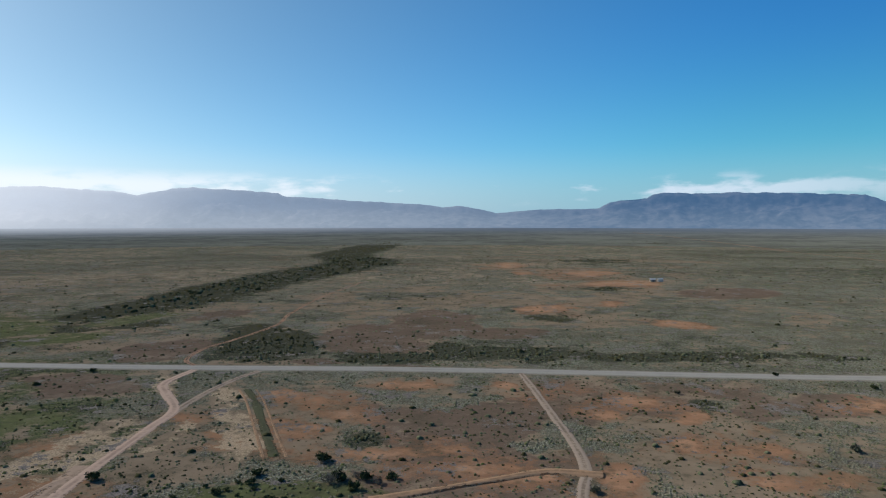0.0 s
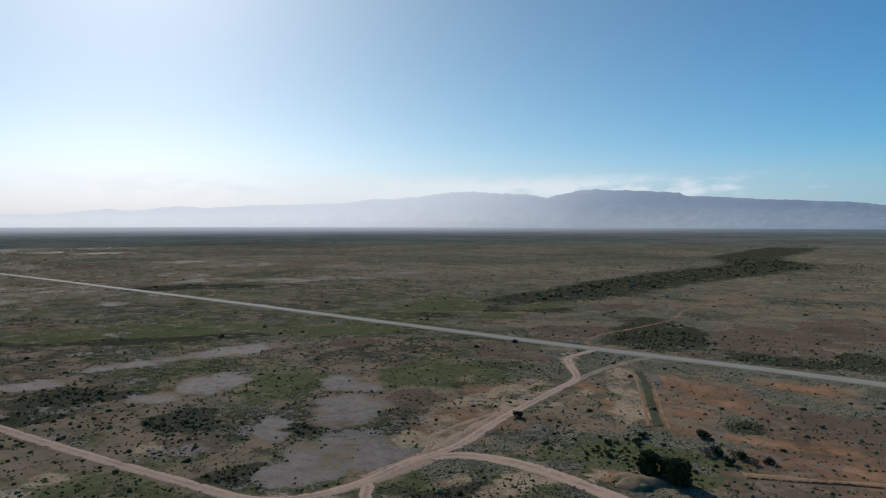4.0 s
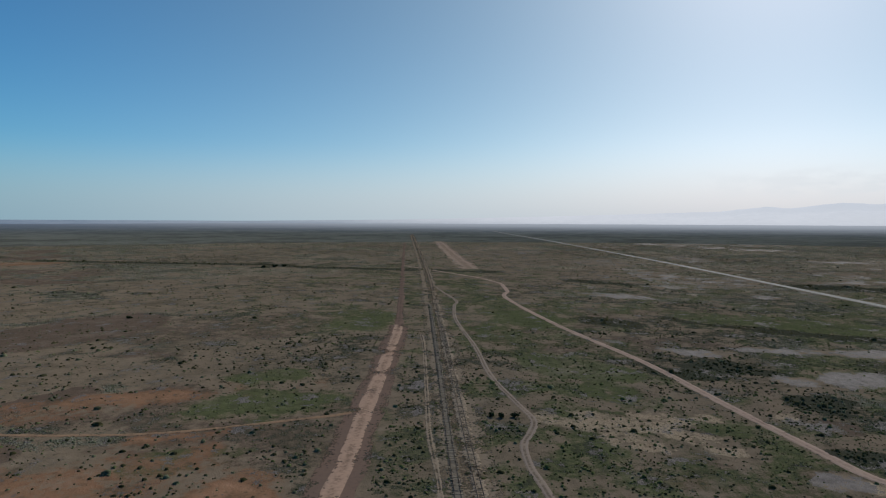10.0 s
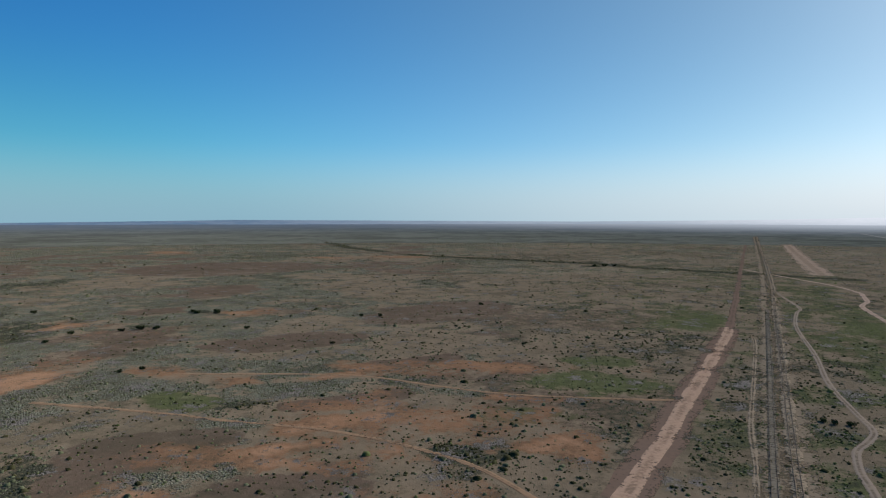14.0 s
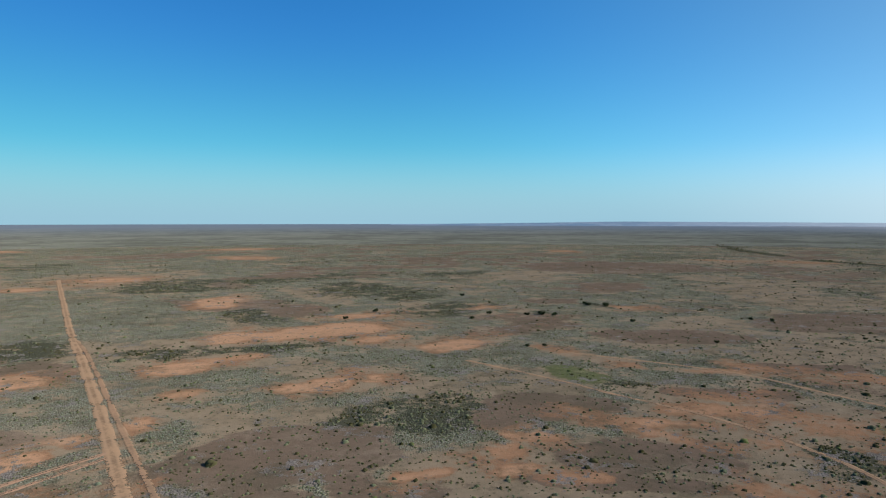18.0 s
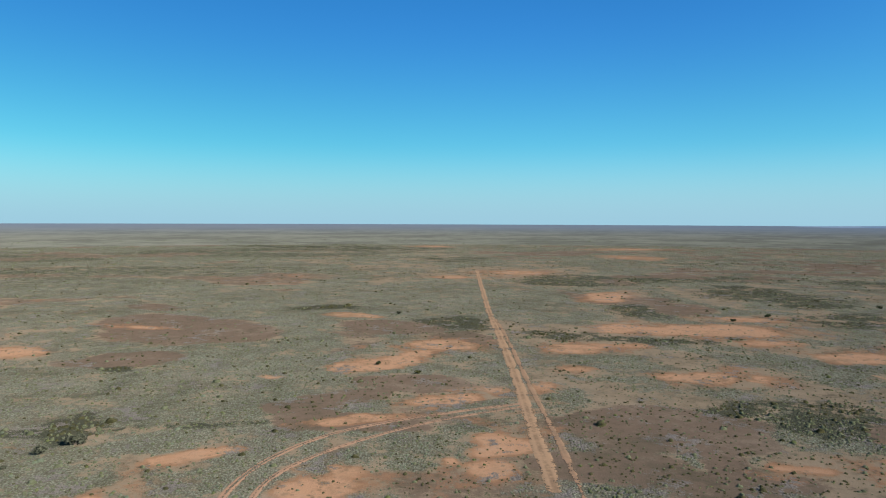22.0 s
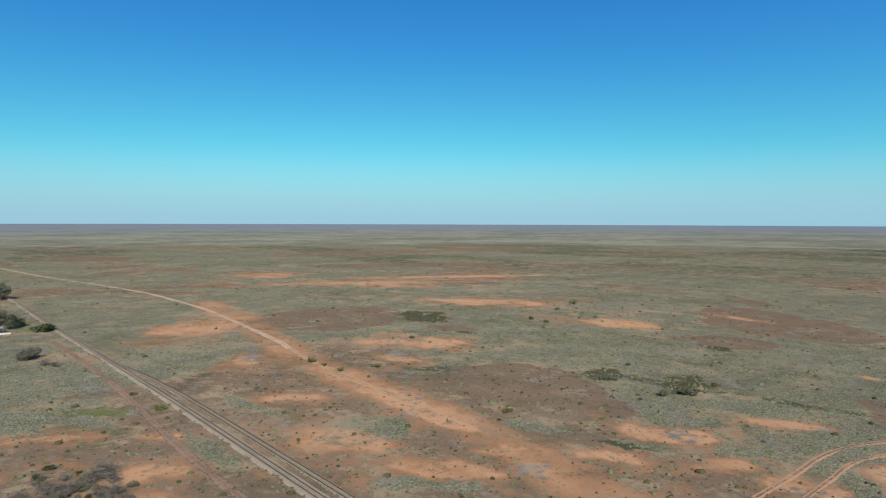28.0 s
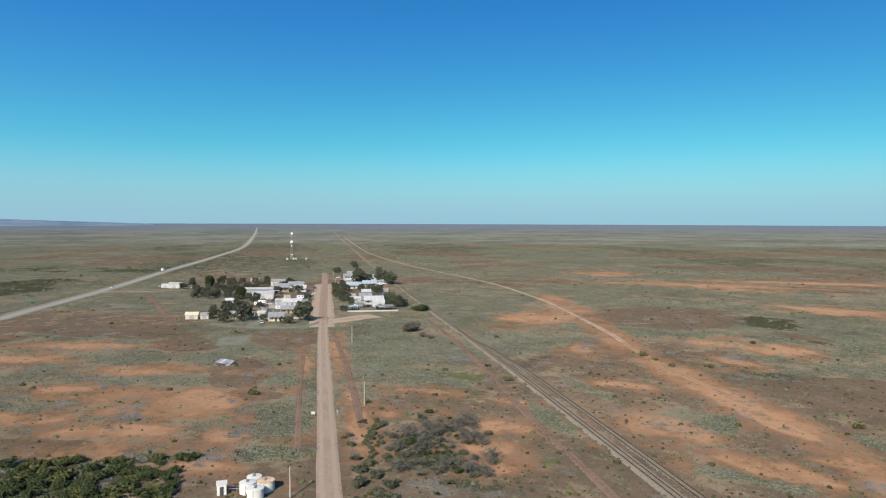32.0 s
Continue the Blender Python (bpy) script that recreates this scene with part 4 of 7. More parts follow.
HIGHWAY = [(-2900, 300), (-1850, 318), (-1000, 308), (-455, 287), (-226, 273), (-111, 266.5), (-30, 264), (35, 259.5), (170, 248), (330, 243), (500, 240), (671, 234), (881, 236), (1161, 234), (1570, 244), (2405, 322), (3929, 479)]
GRAVEL = [(-800, -60), (-691, -10), (-630, 18), (-569, 33), (-538, 33), (-500, 31), (-478, 25.5), (-458, 24), (-398, 28), (-334, 35), (-298, 40), (-229, 52), (-162, 57.3), (-122, 61), (-102, 63.5), (-93, 71), (-88, 82), (-86.5, 100), (-83, 116.4), (-84, 132), (-85, 146), (-85.4, 186), (-86, 206), (-97, 226), (-103.5, 240), (-101, 262)]
highway = strip("highway", HIGHWAY, 9.2, M_HIGHWAY, "long straight pale grey sealed highway across the plain", "road", 0.09, 0.03, 6.0, 0.08)
shoulder = strip("highway_shoulder", HIGHWAY[3:15], 13.5, M_VERGE, "dusty gravel shoulder along the sealed highway", "road shoulder", 0.045, 0.10, 3.0, 0.02)
strip("highway_verge", [(180, 247.5), (330, 243), (500, 241), (671, 235), (881, 236), (1161, 234), (1570, 244), (2405, 322), (3200, 400)], 19.0, M_VERGE, "wide graded verge of grey gravel along the highway", "road shoulder", 0.030, 0.12, 6.0, 0.0, seed=51)
gravel_track = strip("gravel_track", GRAVEL, 4.7, M_GRAVEL, "pale pinkish gravel track winding to the highway", "track", 0.07, 0.14)
strip("side_track", [(-90, 77), (-86, 84), (-78, 70), (-79, 60), (-76, 45)], 4.5, M_GRAVEL, "short gravel spur joining the winding track", "track", 0.06, 0.2, seed=5)
strip("loop_track", [(-86.7, 152), (-89.4, 147.3), (-91.5, 137.7), (-92.7, 126.2), (-92.6, 119), (-88.8, 112.2), (-86, 105.4), (-86, 97)], 3.0, M_PALEDIRT, "worn sandy loop cutting the corner of the track", "track", 0.05, 0.35, seed=61)
strip("track_verge", [(-87, 158), (-86.5, 140), (-86, 125), (-85.5, 112), (-86, 98), (-88, 86)], 9.5, M_PALEDIRT, "bare sandy verge along the gravel track", "track", 0.035, 0.5, seed=62)
strip("side_track", [(-84, 106), (-79, 111.5), (-70, 114.2), (-60, 114.6), (-46, 111.7), (-20, 104)], 6.6, M_GRAVEL, "gravel spur running past the old mound", "track", 0.055, 0.2, seed=6)
strip("dirt_track", [(-85.4, 192), (-85, 205), (-83, 229), (-78.4, 249.5), (-74, 260)], 4.0, M_GREYDIRT, "grey dirt track forking towards the highway", "track", 0.05, 0.2, seed=7)
strip("dirt_track", [(-104, 270), (-112, 282), (-113, 306), (-106, 332), (-97, 378), (-100, 425), (-97, 523), (-81, 646)], 3.2, M_DIRT, "faint dirt track beyond the highway", "track", 0.05, 0.35, seed=8)
strip("service_track", [(-640, -40), (-517, -26), (-440, -16), (-410, -19), (-348, -21.6), (-264, -17.3), (-209, -16.4), (-168, -11.8), (-150, -9.5), (-139, -12), (-128, -16), (-112, -17), (-99, -16), (-60, -14), (20, -12)], 3.0, M_GREYDIRT, "grey wheel-worn service track beside the railway", "track", 0.06, 0.18, seed=9)
strip("service_track", [(20, -12), (130, -13), (199, -13.6), (246, -12.8), (278, -12.8), (353, -14), (455, -10)], 3.6, M_REDPATH, "reddish beaten path beside the railway", "track", 0.06, 0.18, seed=29)
strip("graded_strip", [(-330, -56), (-310, -55.8), (-257, -57.8), (-203, -59.9), (-159, -61.8), (-124, -62.7), (-96, -64.5), (-70, -66)], 8.2, M_SAND, "graded strip of bare pink sand beside the railway", "graded strip", 0.05, 0.28, seed=10)
strip("graded_margin", [(-330, -56), (-310, -55.8), (-257, -57.8), (-203, -59.9), (-159, -61.8), (-124, -62.7), (-96, -64.5), (-70, -66)], 15.5, M_REDPATH, "trampled brown earth either side of the graded strip", "graded strip", 0.035, 0.3, seed=63)
strip("worn_track", [(-1600, -77), (-1100, -69), (-716, -61.9), (-449, -57.3), (-320, -55.7)], 6.0, M_REDPATH, "faint worn track running on from the graded strip", "track", 0.05, 0.5, seed=52)
strip("gravel_yard", [(-1680, 11), (-1300, 13), (-1000, 16), (-820, 19), (-745, 20)], 34.0, M_PALEDIRT, "broad bare gravel yard beside the far railway", "gravel yard", 0.06, 0.35, 8.0, seed=54)
strip("graded_strip", [(-300, -43), (-268, -42), (-175, -41.7), (-137, -41.6), (-104, -40), (-60, -39)], 2.4, M_OLDBED, "narrow stripe of bare sand along the old line", "graded strip", 0.05, 0.6, seed=11)
strip("fire_break", [(93.5, -799), (89, -460), (85.9, -355), (84, -283), (83, -243), (82.7, -213), (82.4, -178), (81.6, -140)], 5.6, M_BREAK, "straight cleared break of bare orange sand", "cleared strip", 0.05, 0.20, seed=12)
strip("fire_break_track", [(86, -400), (82.5, -346), (79.2, -243), (77.5, -200), (76.3, -170), (75.9, -141), (75, -90)], 2.8, M_RUT, "wheel track beside the cleared break", "track", 0.06, 0.3, seed=13)
strip("dirt_track", [(154, -100), (154.6, -121), (155.5, -140), (152, -158), (141.8, -176), (126.5, -189), (104, -202), (84, -212)], 2.6, M_DIRT, "curving dirt wheel track in red sand", "track", 0.05, 0.3, seed=14)
strip("dirt_track", [(147, -104), (148, -123), (148.7, -142), (142.6, -158), (128, -176.4), (109, -193), (84, -208)], 2.2, M_DIRT, "second curving wheel track in red sand", "track", 0.045, 0.3, seed=15)
strip("dirt_track", [(-60, -260), (-71, -210), (-74.5, -185), (-80, -155), (-80.3, -134), (-77, -113), (-72, -99), (-60, -80)], 2.8, M_BREAK, "faint curving dirt track through saltbush", "track", 0.05, 0.4, seed=16)
strip("dirt_track", [(-110, -250), (-132, -205), (-141, -177), (-140, -144), (-142, -115), (-156, -72), (-160, -66)], 2.6, M_BREAK, "faint dirt track meeting the graded strip", "track", 0.05, 0.4, seed=17)
strip("dirt_track", [(31, 256), (33, 225), (34.5, 195), (35.5, 170), (34.4, 154), (30.6, 140), (26, 112)], 3.8, M_GREYDIRT, "dirt track leading straight to the highway", "track", 0.05, 0.25, seed=18)
main_road = strip("main_road", [(60, 41), (150, 44), (209, 46.2), (255, 47.3), (307, 48.5), (398, 50.6), (440, 51.2), (458, 51.6)], 7.0, M_TOWNROAD, "wide reddish gravel main road into the settlement", "road", 0.07, 0.08, seed=19)
strip("dirt_road", [(2400, 10), (1400, -12), (1134, -28), (1050, -36), (905, -56), (844, -68), (735, -90), (650, -104), (560, -108), (520, -108), (427, -101), (390, -97.5), (368, -94)], 4.8, M_PALEDIRT, "pale dirt road curving away from the railway", "road", 0.05, 0.2, seed=20)
strip("dirt_road", [(372, -94.6), (350, -91), (310, -87), (262, -86)], 4.4, M_BREAK, "orange sandy end of a dirt road", "road", 0.045, 0.3, seed=64)
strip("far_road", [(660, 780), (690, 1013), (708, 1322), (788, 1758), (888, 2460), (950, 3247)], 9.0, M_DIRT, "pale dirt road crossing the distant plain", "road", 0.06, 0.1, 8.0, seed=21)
strip("yard_apron", [(470, 49), (446, 56), (436, 66), (435.5, 80), (440, 93), (448, 105), (455, 113)], 6.5, M_PAD, "pale grey gravel drive into a yard", "driveway", 0.055, 0.15, seed=22)
strip("yard_apron", [(438, 92), (452, 90), (464, 87), (473, 83)], 9.0, M_PAD, "pale gravel yard before a house", "driveway", 0.050, 0.15, seed=25)
strip("gravel_pad", [(387, 94), (399, 94.3), (411, 94.6)], 18.0, M_PAD, "flat square pad of pale grey gravel", "gravel pad", 0.05, 0.04, seed=26)
strip("gravel_pad", [(533, 186), (540, 186), (547, 186)], 20.0, M_PAD, "flat pad of pale grey gravel beside a track", "gravel pad", 0.05, 0.06, seed=27)
strip("access_road", [(616, 240), (634, 232), (641, 222), (636, 206), (638, 190), (646, 178)], 8.0, M_GREYDIRT, "grey gravel access road off the highway", "road", 0.055, 0.15, seed=28)
strip("main_street", [(446, 51.3), (475, 51.8), (530, 52.4), (640, 53.2), (740, 54.4), (812, 55.4)], 8.0, M_STREET, "trodden reddish earth street through the settlement", "street", 0.065, 0.15, seed=59)
strip("street_apron", [(434, 52), (455, 52), (490, 52.5), (540, 53), (600, 54), (680, 54.5)], 19.0, M_APRON, "wide trodden earth verge along the main street", "street", 0.045, 0.12, seed=33)
strip("side_street", [(450, 53), (455, 45), (462, 36), (470, 27), (474, 20)], 20.0, M_APRON, "bare sandy side street", "street", 0.05, 0.2, seed=23)
strip("yard_track", [(615, 192), (590, 182.5), (545, 165.3), (515, 155), (492, 147), (470, 138)], 4.6, M_REDPATH, "reddish dirt track between the yards", "track", 0.05, 0.25, seed=24)
strip("side_path", [(424, 46.2), (390, 43.6), (350, 41.3), (309, 39.1), (286, 38.2), (255, 37.6)], 3.4, M_REDPATH, "reddish earth path beside the main road", "track", 0.045, 0.35, seed=57)
strip("side_path", [(372, 58.8), (340, 58.0), (305, 57.0), (276, 55.9), (240, 54.6)], 2.6, M_REDPATH, "narrow reddish earth path beside the main road", "track", 0.045, 0.45, seed=58)
strip("overgrown_lane", [(-70, 231), (-63, 216), (-53, 190), (-43, 164)], 3.6, M_LANE, "old lane grown over with dark low weeds", "track", 0.05, 0.2, seed=41)
for lane_off, lane_seed in ((-3.0, 42), (3.0, 43)):
    lane = [(-70 + lane_off, 231), (-63 + lane_off, 216), (-53 + lane_off, 190), (-43 + lane_off, 164)]
    strip("lane_edge", lane, 1.1, M_BREAK, "thin bare sandy line beside an overgrown lane", "track", 0.05, 0.7, seed=lane_seed)
STRIPS[:] = [q for q in STRIPS if q[1] != 3.6 or q[0][0] != (-70, 231)]
strip("red_bank", [(-16, 138), (-2, 143), (12, 149), (25, 154), (38, 152)], 3.8, M_BREAK, "low bank of bare orange earth", "bank", 0.06, 0.8, crown=0.4, seed=45)

# ---- far ranges ----
# azimuth from +y towards -x, and how high the skyline stands, in degrees
SKYLINE_EAST = [(-75, -0.3), (-60, 0.2), (-45, 0.9), (-38, 1.3), (-34.0, 1.51), (-33.4, 1.81), (-32.7, 2.07), (-30.1, 2.13), (-29.0, 2.23), (-23.9, 2.38), (-21.4, 2.38), (-20.7, 2.29), (-20.1, 2.40), (-18.1, 2.42), (-17.5, 2.24), (-17.2, 1.97), (-16.5, 1.93), (-15.2, 1.84), (-14.2, 1.71), (-13.3, 1.14), (-8.5, 1.10), (-5.9, 0.91), (-4.6, 0.76), (-2.9, 1.16), (-1.4, 1.41)]
SKYLINE_WEST = [(0.1, 1.31), (2.3, 1.55), (5.2, 1.74), (8.2, 1.83), (11.0, 2.10), (13.9, 2.18), (14.3, 2.46), (18.4, 2.70), (21.0, 2.80), (22.7, 2.66), (25.2, 2.12), (26.8, 2.42), (29.9, 2.53), (32.0, 2.70), (34.6, 2.45), (38.2, 2.01), (40.1, 2.00), (43.0, 1.60), (50.9, 1.36), (54.1, 1.10), (56.3, 1.25), (59.8, 0.84), (61.4, 0.98), (64.9, 0.60), (71.0, 0.42), (79.0, 0.18), (92, -0.08), (105, -0.20), (134.6, -0.05), (142, -0.16), (155, -0.30)]
SKYLINE = SKYLINE_EAST + SKYLINE_WEST


def build_ranges():
    eye = np.array([8.0, -18.0])
    az = np.radians(np.arange(-75, 155, 0.15))
    el = np.interp(np.degrees(az), [s[0] for s in SKYLINE], [s[1] for s in SKYLINE])
    deg = np.degrees(az)
    tall = np.clip((el + 0.3) / 2.5, 0, 1)
    el = el + tall * (0.10 * (vnoise(deg, deg * 0, 1.1, 201, 4) - 0.5) + 0.12 * (vnoise(deg, deg * 0, 0.5, 205, 3) - 0.5))
    rows = np.linspace(0, 1, 30)
    verts = []
    for u in rows:
        r = 4240 + 500 * u
        foot = 36.0 * ((r - 2050) / 2880.0) ** 2 - 6
        top = 60 + 4740 * np.tan(np.radians(el))
        spur = vnoise(deg, deg * 0 + u * 6.0, 3.1, 211, 5) - 0.5
        gully = np.abs(vnoise(deg + u * 1.5, deg * 0 + u * 3.0, 1.3, 221, 4) - 0.5)
        shape = u ** 1.35 + (0.95 * spur - 1.1 * gully + 0.16) * u * (1 - u) * 2.2
        cliff = sstep(0.80, 0.90, np.full_like(deg, u) + 0.1 * spur)
        shape = np.where(u >= 0.999, 1.0, np.minimum(np.clip(shape, 0, None) * 0.86 + 0.14 * cliff, 0.985))
        z = foot + np.maximum(top - foot, -4) * shape
        rad = r + (110 * spur - 90 * gully) * (u < 0.999)
        verts.append(np.column_stack([eye[0] - np.sin(az) * rad, eye[1] + np.cos(az) * rad, z]))
    verts.append(np.column_stack([eye[0] - np.sin(az) * 4800, eye[1] + np.cos(az) * 4800, np.full_like(az, 20.0)]))
    n, m = len(az), len(verts)
    i, j = np.meshgrid(np.arange(m - 1), np.arange(n - 1), indexing="ij")
    quads = np.stack([i * n + j, i * n + j + 1, (i + 1) * n + j + 1, (i + 1) * n + j], -1).reshape(-1, 4)
    k = Mat("hazed_rock", 1.0, 0.0, 0.0)
    p = k.pos()
    n1, n2 = k.noise(p, 0.004, 5.0, 0.6), k.noise(p, 0.02, 4.0)
    k.color(k.mix(k.ramp(k.math('ADD', k.math('MULTIPLY', n1, 0.6), k.math('MULTIPLY', n2, 0.4)), 0.38, 0.62), (0.085, 0.080, 0.080), (0.016, 0.022, 0.030)))
    # air light painted as emission: paler low down and towards the sun
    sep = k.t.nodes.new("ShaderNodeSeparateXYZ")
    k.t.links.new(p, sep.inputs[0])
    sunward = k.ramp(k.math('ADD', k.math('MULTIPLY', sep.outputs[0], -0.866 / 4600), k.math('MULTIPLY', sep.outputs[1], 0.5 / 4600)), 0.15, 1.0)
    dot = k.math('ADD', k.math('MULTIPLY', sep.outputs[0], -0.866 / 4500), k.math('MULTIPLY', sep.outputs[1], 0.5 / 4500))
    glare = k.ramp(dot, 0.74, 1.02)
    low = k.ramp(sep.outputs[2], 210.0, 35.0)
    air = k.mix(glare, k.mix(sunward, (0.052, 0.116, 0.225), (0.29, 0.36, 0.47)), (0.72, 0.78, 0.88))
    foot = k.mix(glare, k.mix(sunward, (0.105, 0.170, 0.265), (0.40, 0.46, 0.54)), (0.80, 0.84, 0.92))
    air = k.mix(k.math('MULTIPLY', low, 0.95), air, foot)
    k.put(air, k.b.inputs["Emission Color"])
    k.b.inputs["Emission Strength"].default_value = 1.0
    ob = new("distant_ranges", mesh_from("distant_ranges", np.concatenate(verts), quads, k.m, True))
    return tagged(ob, "mountain ranges on the far skyline, blue-grey with painted haze", "mountains", kind="structure")


ranges = build_ranges()


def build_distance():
    """The last of the plain before the skyline: a sheet over the ground with kilometres of haze painted in."""
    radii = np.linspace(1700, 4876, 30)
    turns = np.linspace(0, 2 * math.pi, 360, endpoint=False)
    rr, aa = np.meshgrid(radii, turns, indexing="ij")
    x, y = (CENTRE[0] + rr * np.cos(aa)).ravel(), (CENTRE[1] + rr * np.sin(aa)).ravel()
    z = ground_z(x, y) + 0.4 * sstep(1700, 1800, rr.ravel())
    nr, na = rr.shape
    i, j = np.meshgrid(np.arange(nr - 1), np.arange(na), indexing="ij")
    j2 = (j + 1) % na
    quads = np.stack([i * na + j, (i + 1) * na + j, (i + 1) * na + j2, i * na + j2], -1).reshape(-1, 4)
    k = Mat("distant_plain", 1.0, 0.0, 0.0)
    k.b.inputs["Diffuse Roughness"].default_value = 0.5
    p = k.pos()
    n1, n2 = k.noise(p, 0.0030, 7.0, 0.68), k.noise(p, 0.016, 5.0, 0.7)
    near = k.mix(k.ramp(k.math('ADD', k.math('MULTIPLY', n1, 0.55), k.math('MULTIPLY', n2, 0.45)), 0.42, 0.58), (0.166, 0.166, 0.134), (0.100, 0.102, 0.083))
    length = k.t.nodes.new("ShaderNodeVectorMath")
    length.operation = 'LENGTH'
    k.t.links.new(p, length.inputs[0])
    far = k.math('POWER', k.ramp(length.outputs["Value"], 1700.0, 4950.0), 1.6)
    # base colour greys with distance in place of haze
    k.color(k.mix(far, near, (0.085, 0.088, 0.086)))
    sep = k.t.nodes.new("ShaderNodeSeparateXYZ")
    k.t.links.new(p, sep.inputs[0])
    # emission stands in for lit air, brighter and starting nearer towards the sun
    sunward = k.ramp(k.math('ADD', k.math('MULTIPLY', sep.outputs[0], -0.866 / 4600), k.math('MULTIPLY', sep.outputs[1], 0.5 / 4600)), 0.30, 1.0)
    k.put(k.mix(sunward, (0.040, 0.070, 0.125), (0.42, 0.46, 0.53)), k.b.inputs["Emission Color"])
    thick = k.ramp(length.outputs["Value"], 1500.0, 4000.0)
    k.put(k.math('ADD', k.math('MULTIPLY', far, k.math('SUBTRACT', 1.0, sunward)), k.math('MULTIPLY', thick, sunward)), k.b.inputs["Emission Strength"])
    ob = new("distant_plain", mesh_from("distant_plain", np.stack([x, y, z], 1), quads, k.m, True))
    return tagged(ob, "grey-green plain with painted haze fading out at the horizon", "distant plain", kind="structure")


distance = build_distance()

# ---- low growth over the plain ----
def blob_proto(seed, rings=2, sides=6):
    """A ragged low mound: unit radius, unit height, open below."""
    rnd = random.Random(seed)
    v, f = [], []
    for k in range(rings):
        h = k / rings
        rad = math.cos(h * 1.25) * (1.0 if k else 0.92)
        for s in range(sides):
            a = 2 * math.pi * (s + 0.5 * (k % 2)) / sides
            q = rad * rnd.uniform(0.72, 1.2)
            v.append((q * math.cos(a), q * math.sin(a), h * rnd.uniform(0.8, 1.2) - (0.12 if k == 0 else 0)))
    v.append((rnd.uniform(-0.2, 0.2), rnd.uniform(-0.2, 0.2), rnd.uniform(0.9, 1.1)))
    for k in range(rings - 1):
        for s in range(sides):
            a, b = k * sides + s, k * sides + (s + 1) % sides
            c, d = a + sides, b + sides
            f += [(a, b, d), (a, d, c)] if k % 2 == 0 else [(a, b, c), (b, d, c)]
    top, base = len(v) - 1, (rings - 1) * sides
    for s in range(sides):
        f.append((base + s, base + (s + 1) % sides, top))
    return np.array(v), np.array(f)


def low_proto(seed):
    """A flat-topped tuft of few faces."""
    rnd = random.Random(seed)
    v = [(math.cos(2.1 * k) * rnd.uniform(0.8, 1.2), math.sin(2.1 * k) * rnd.uniform(0.8, 1.2), -0.1) for k in range(3)]
    v += [(math.cos(2.1 * k + 0.9) * rnd.uniform(0.45, 0.8), math.sin(2.1 * k + 0.9) * rnd.uniform(0.45, 0.8), rnd.uniform(0.7, 1.0)) for k in range(3)]
    f = [(0, 1, 3), (1, 4, 3), (1, 2, 4), (2, 5, 4), (2, 0, 5), (0, 3, 5), (3, 4, 5)]
    return np.array(v), np.array(f)


def tiny_proto(seed):
    """A small lopsided tuft, three sides and a tip."""
    rnd = random.Random(seed)
    v = [(math.cos(2.1 * k) * rnd.uniform(0.8, 1.3), math.sin(2.1 * k) * rnd.uniform(0.8, 1.3), -0.1) for k in range(3)]
    v.append((rnd.uniform(-0.3, 0.3), rnd.uniform(-0.3, 0.3), rnd.uniform(0.9, 1.2)))
    return np.array(v), np.array([(0, 1, 3), (1, 2, 3), (2, 0, 3)])


def scatter_mesh(name, xs, ys, rad, hgt, protos, material, rng, soft=0.22):
    """One mesh of many mounds."""
    V, F, base = [], [], 0
    which = rng.integers(0, len(protos), len(xs))
    for k, (pv, pf) in enumerate(protos):
        sel = np.where(which == k)[0]
        if not len(sel):
            continue
        a = rng.uniform(0, 2 * math.pi, len(sel))
        c, s = np.cos(a)[:, None], np.sin(a)[:, None]
        sx = (rad[sel] * rng.uniform(0.8, 1.25, len(sel)))[:, None]
        sy = (rad[sel] * rng.uniform(0.8, 1.25, len(sel)))[:, None]
        x = pv[None, :, 0] * sx
        y = pv[None, :, 1] * sy
        X = xs[sel][:, None] + x * c - y * s
        Y = ys[sel][:, None] + x * s + y * c
        Z = ground_z(xs[sel], ys[sel])[:, None] + pv[None, :, 2] * hgt[sel][:, None]
        V.append(np.stack([X, Y, Z], -1).reshape(-1, 3))
        F.append((pf[None] + (base + np.arange(len(sel)) * len(pv))[:, None, None]).reshape(-1, 3))
        base += len(sel) * len(pv)
    me = mesh_from(name, np.concatenate(V), np.concatenate(F), material, True)
    if len(sel) and soft:
        # leaves scatter light from all round: lean the shading towards the sky
        nor = np.zeros(len(me.vertices) * 3, np.float32)
        me.vertex_normals.foreach_get("vector", nor)
        nor = nor.reshape(-1, 3) * (1 - soft) + np.array([0, 0, soft])
        nor /= np.linalg.norm(nor, axis=1)[:, None]
        me.normals_split_custom_set_from_vertices(nor.tolist())
    return me


def roads_clear(x, y):
    """True where no road, track or line runs."""
    mid = np.interp(x, [-2425, -240, 50, 300, 690, 3190], [-63, -31, -29.5, -24.5, -12, 42]) - 2.5
    # the old formation to the west is grown over, all but the rails
    ok = (np.abs(y - mid) > 5.0) | ((x < 20) & (np.abs(np.abs(y - mid) - 2.5) > 0.3) & (vnoise(x, y, 5, 401, 2) > 0.34))
    for pts, width in STRIPS:
        lo, hi = np.min(np.array(pts), 0) - 8, np.max(np.array(pts), 0) + 8
        near = np.where((x > lo[0]) & (x < hi[0]) & (y > lo[1]) & (y < hi[1]))[0]
        if len(near):
            ok[near] &= to_line(x[near], y[near], pts) > width * 0.5 + 0.35
    return ok


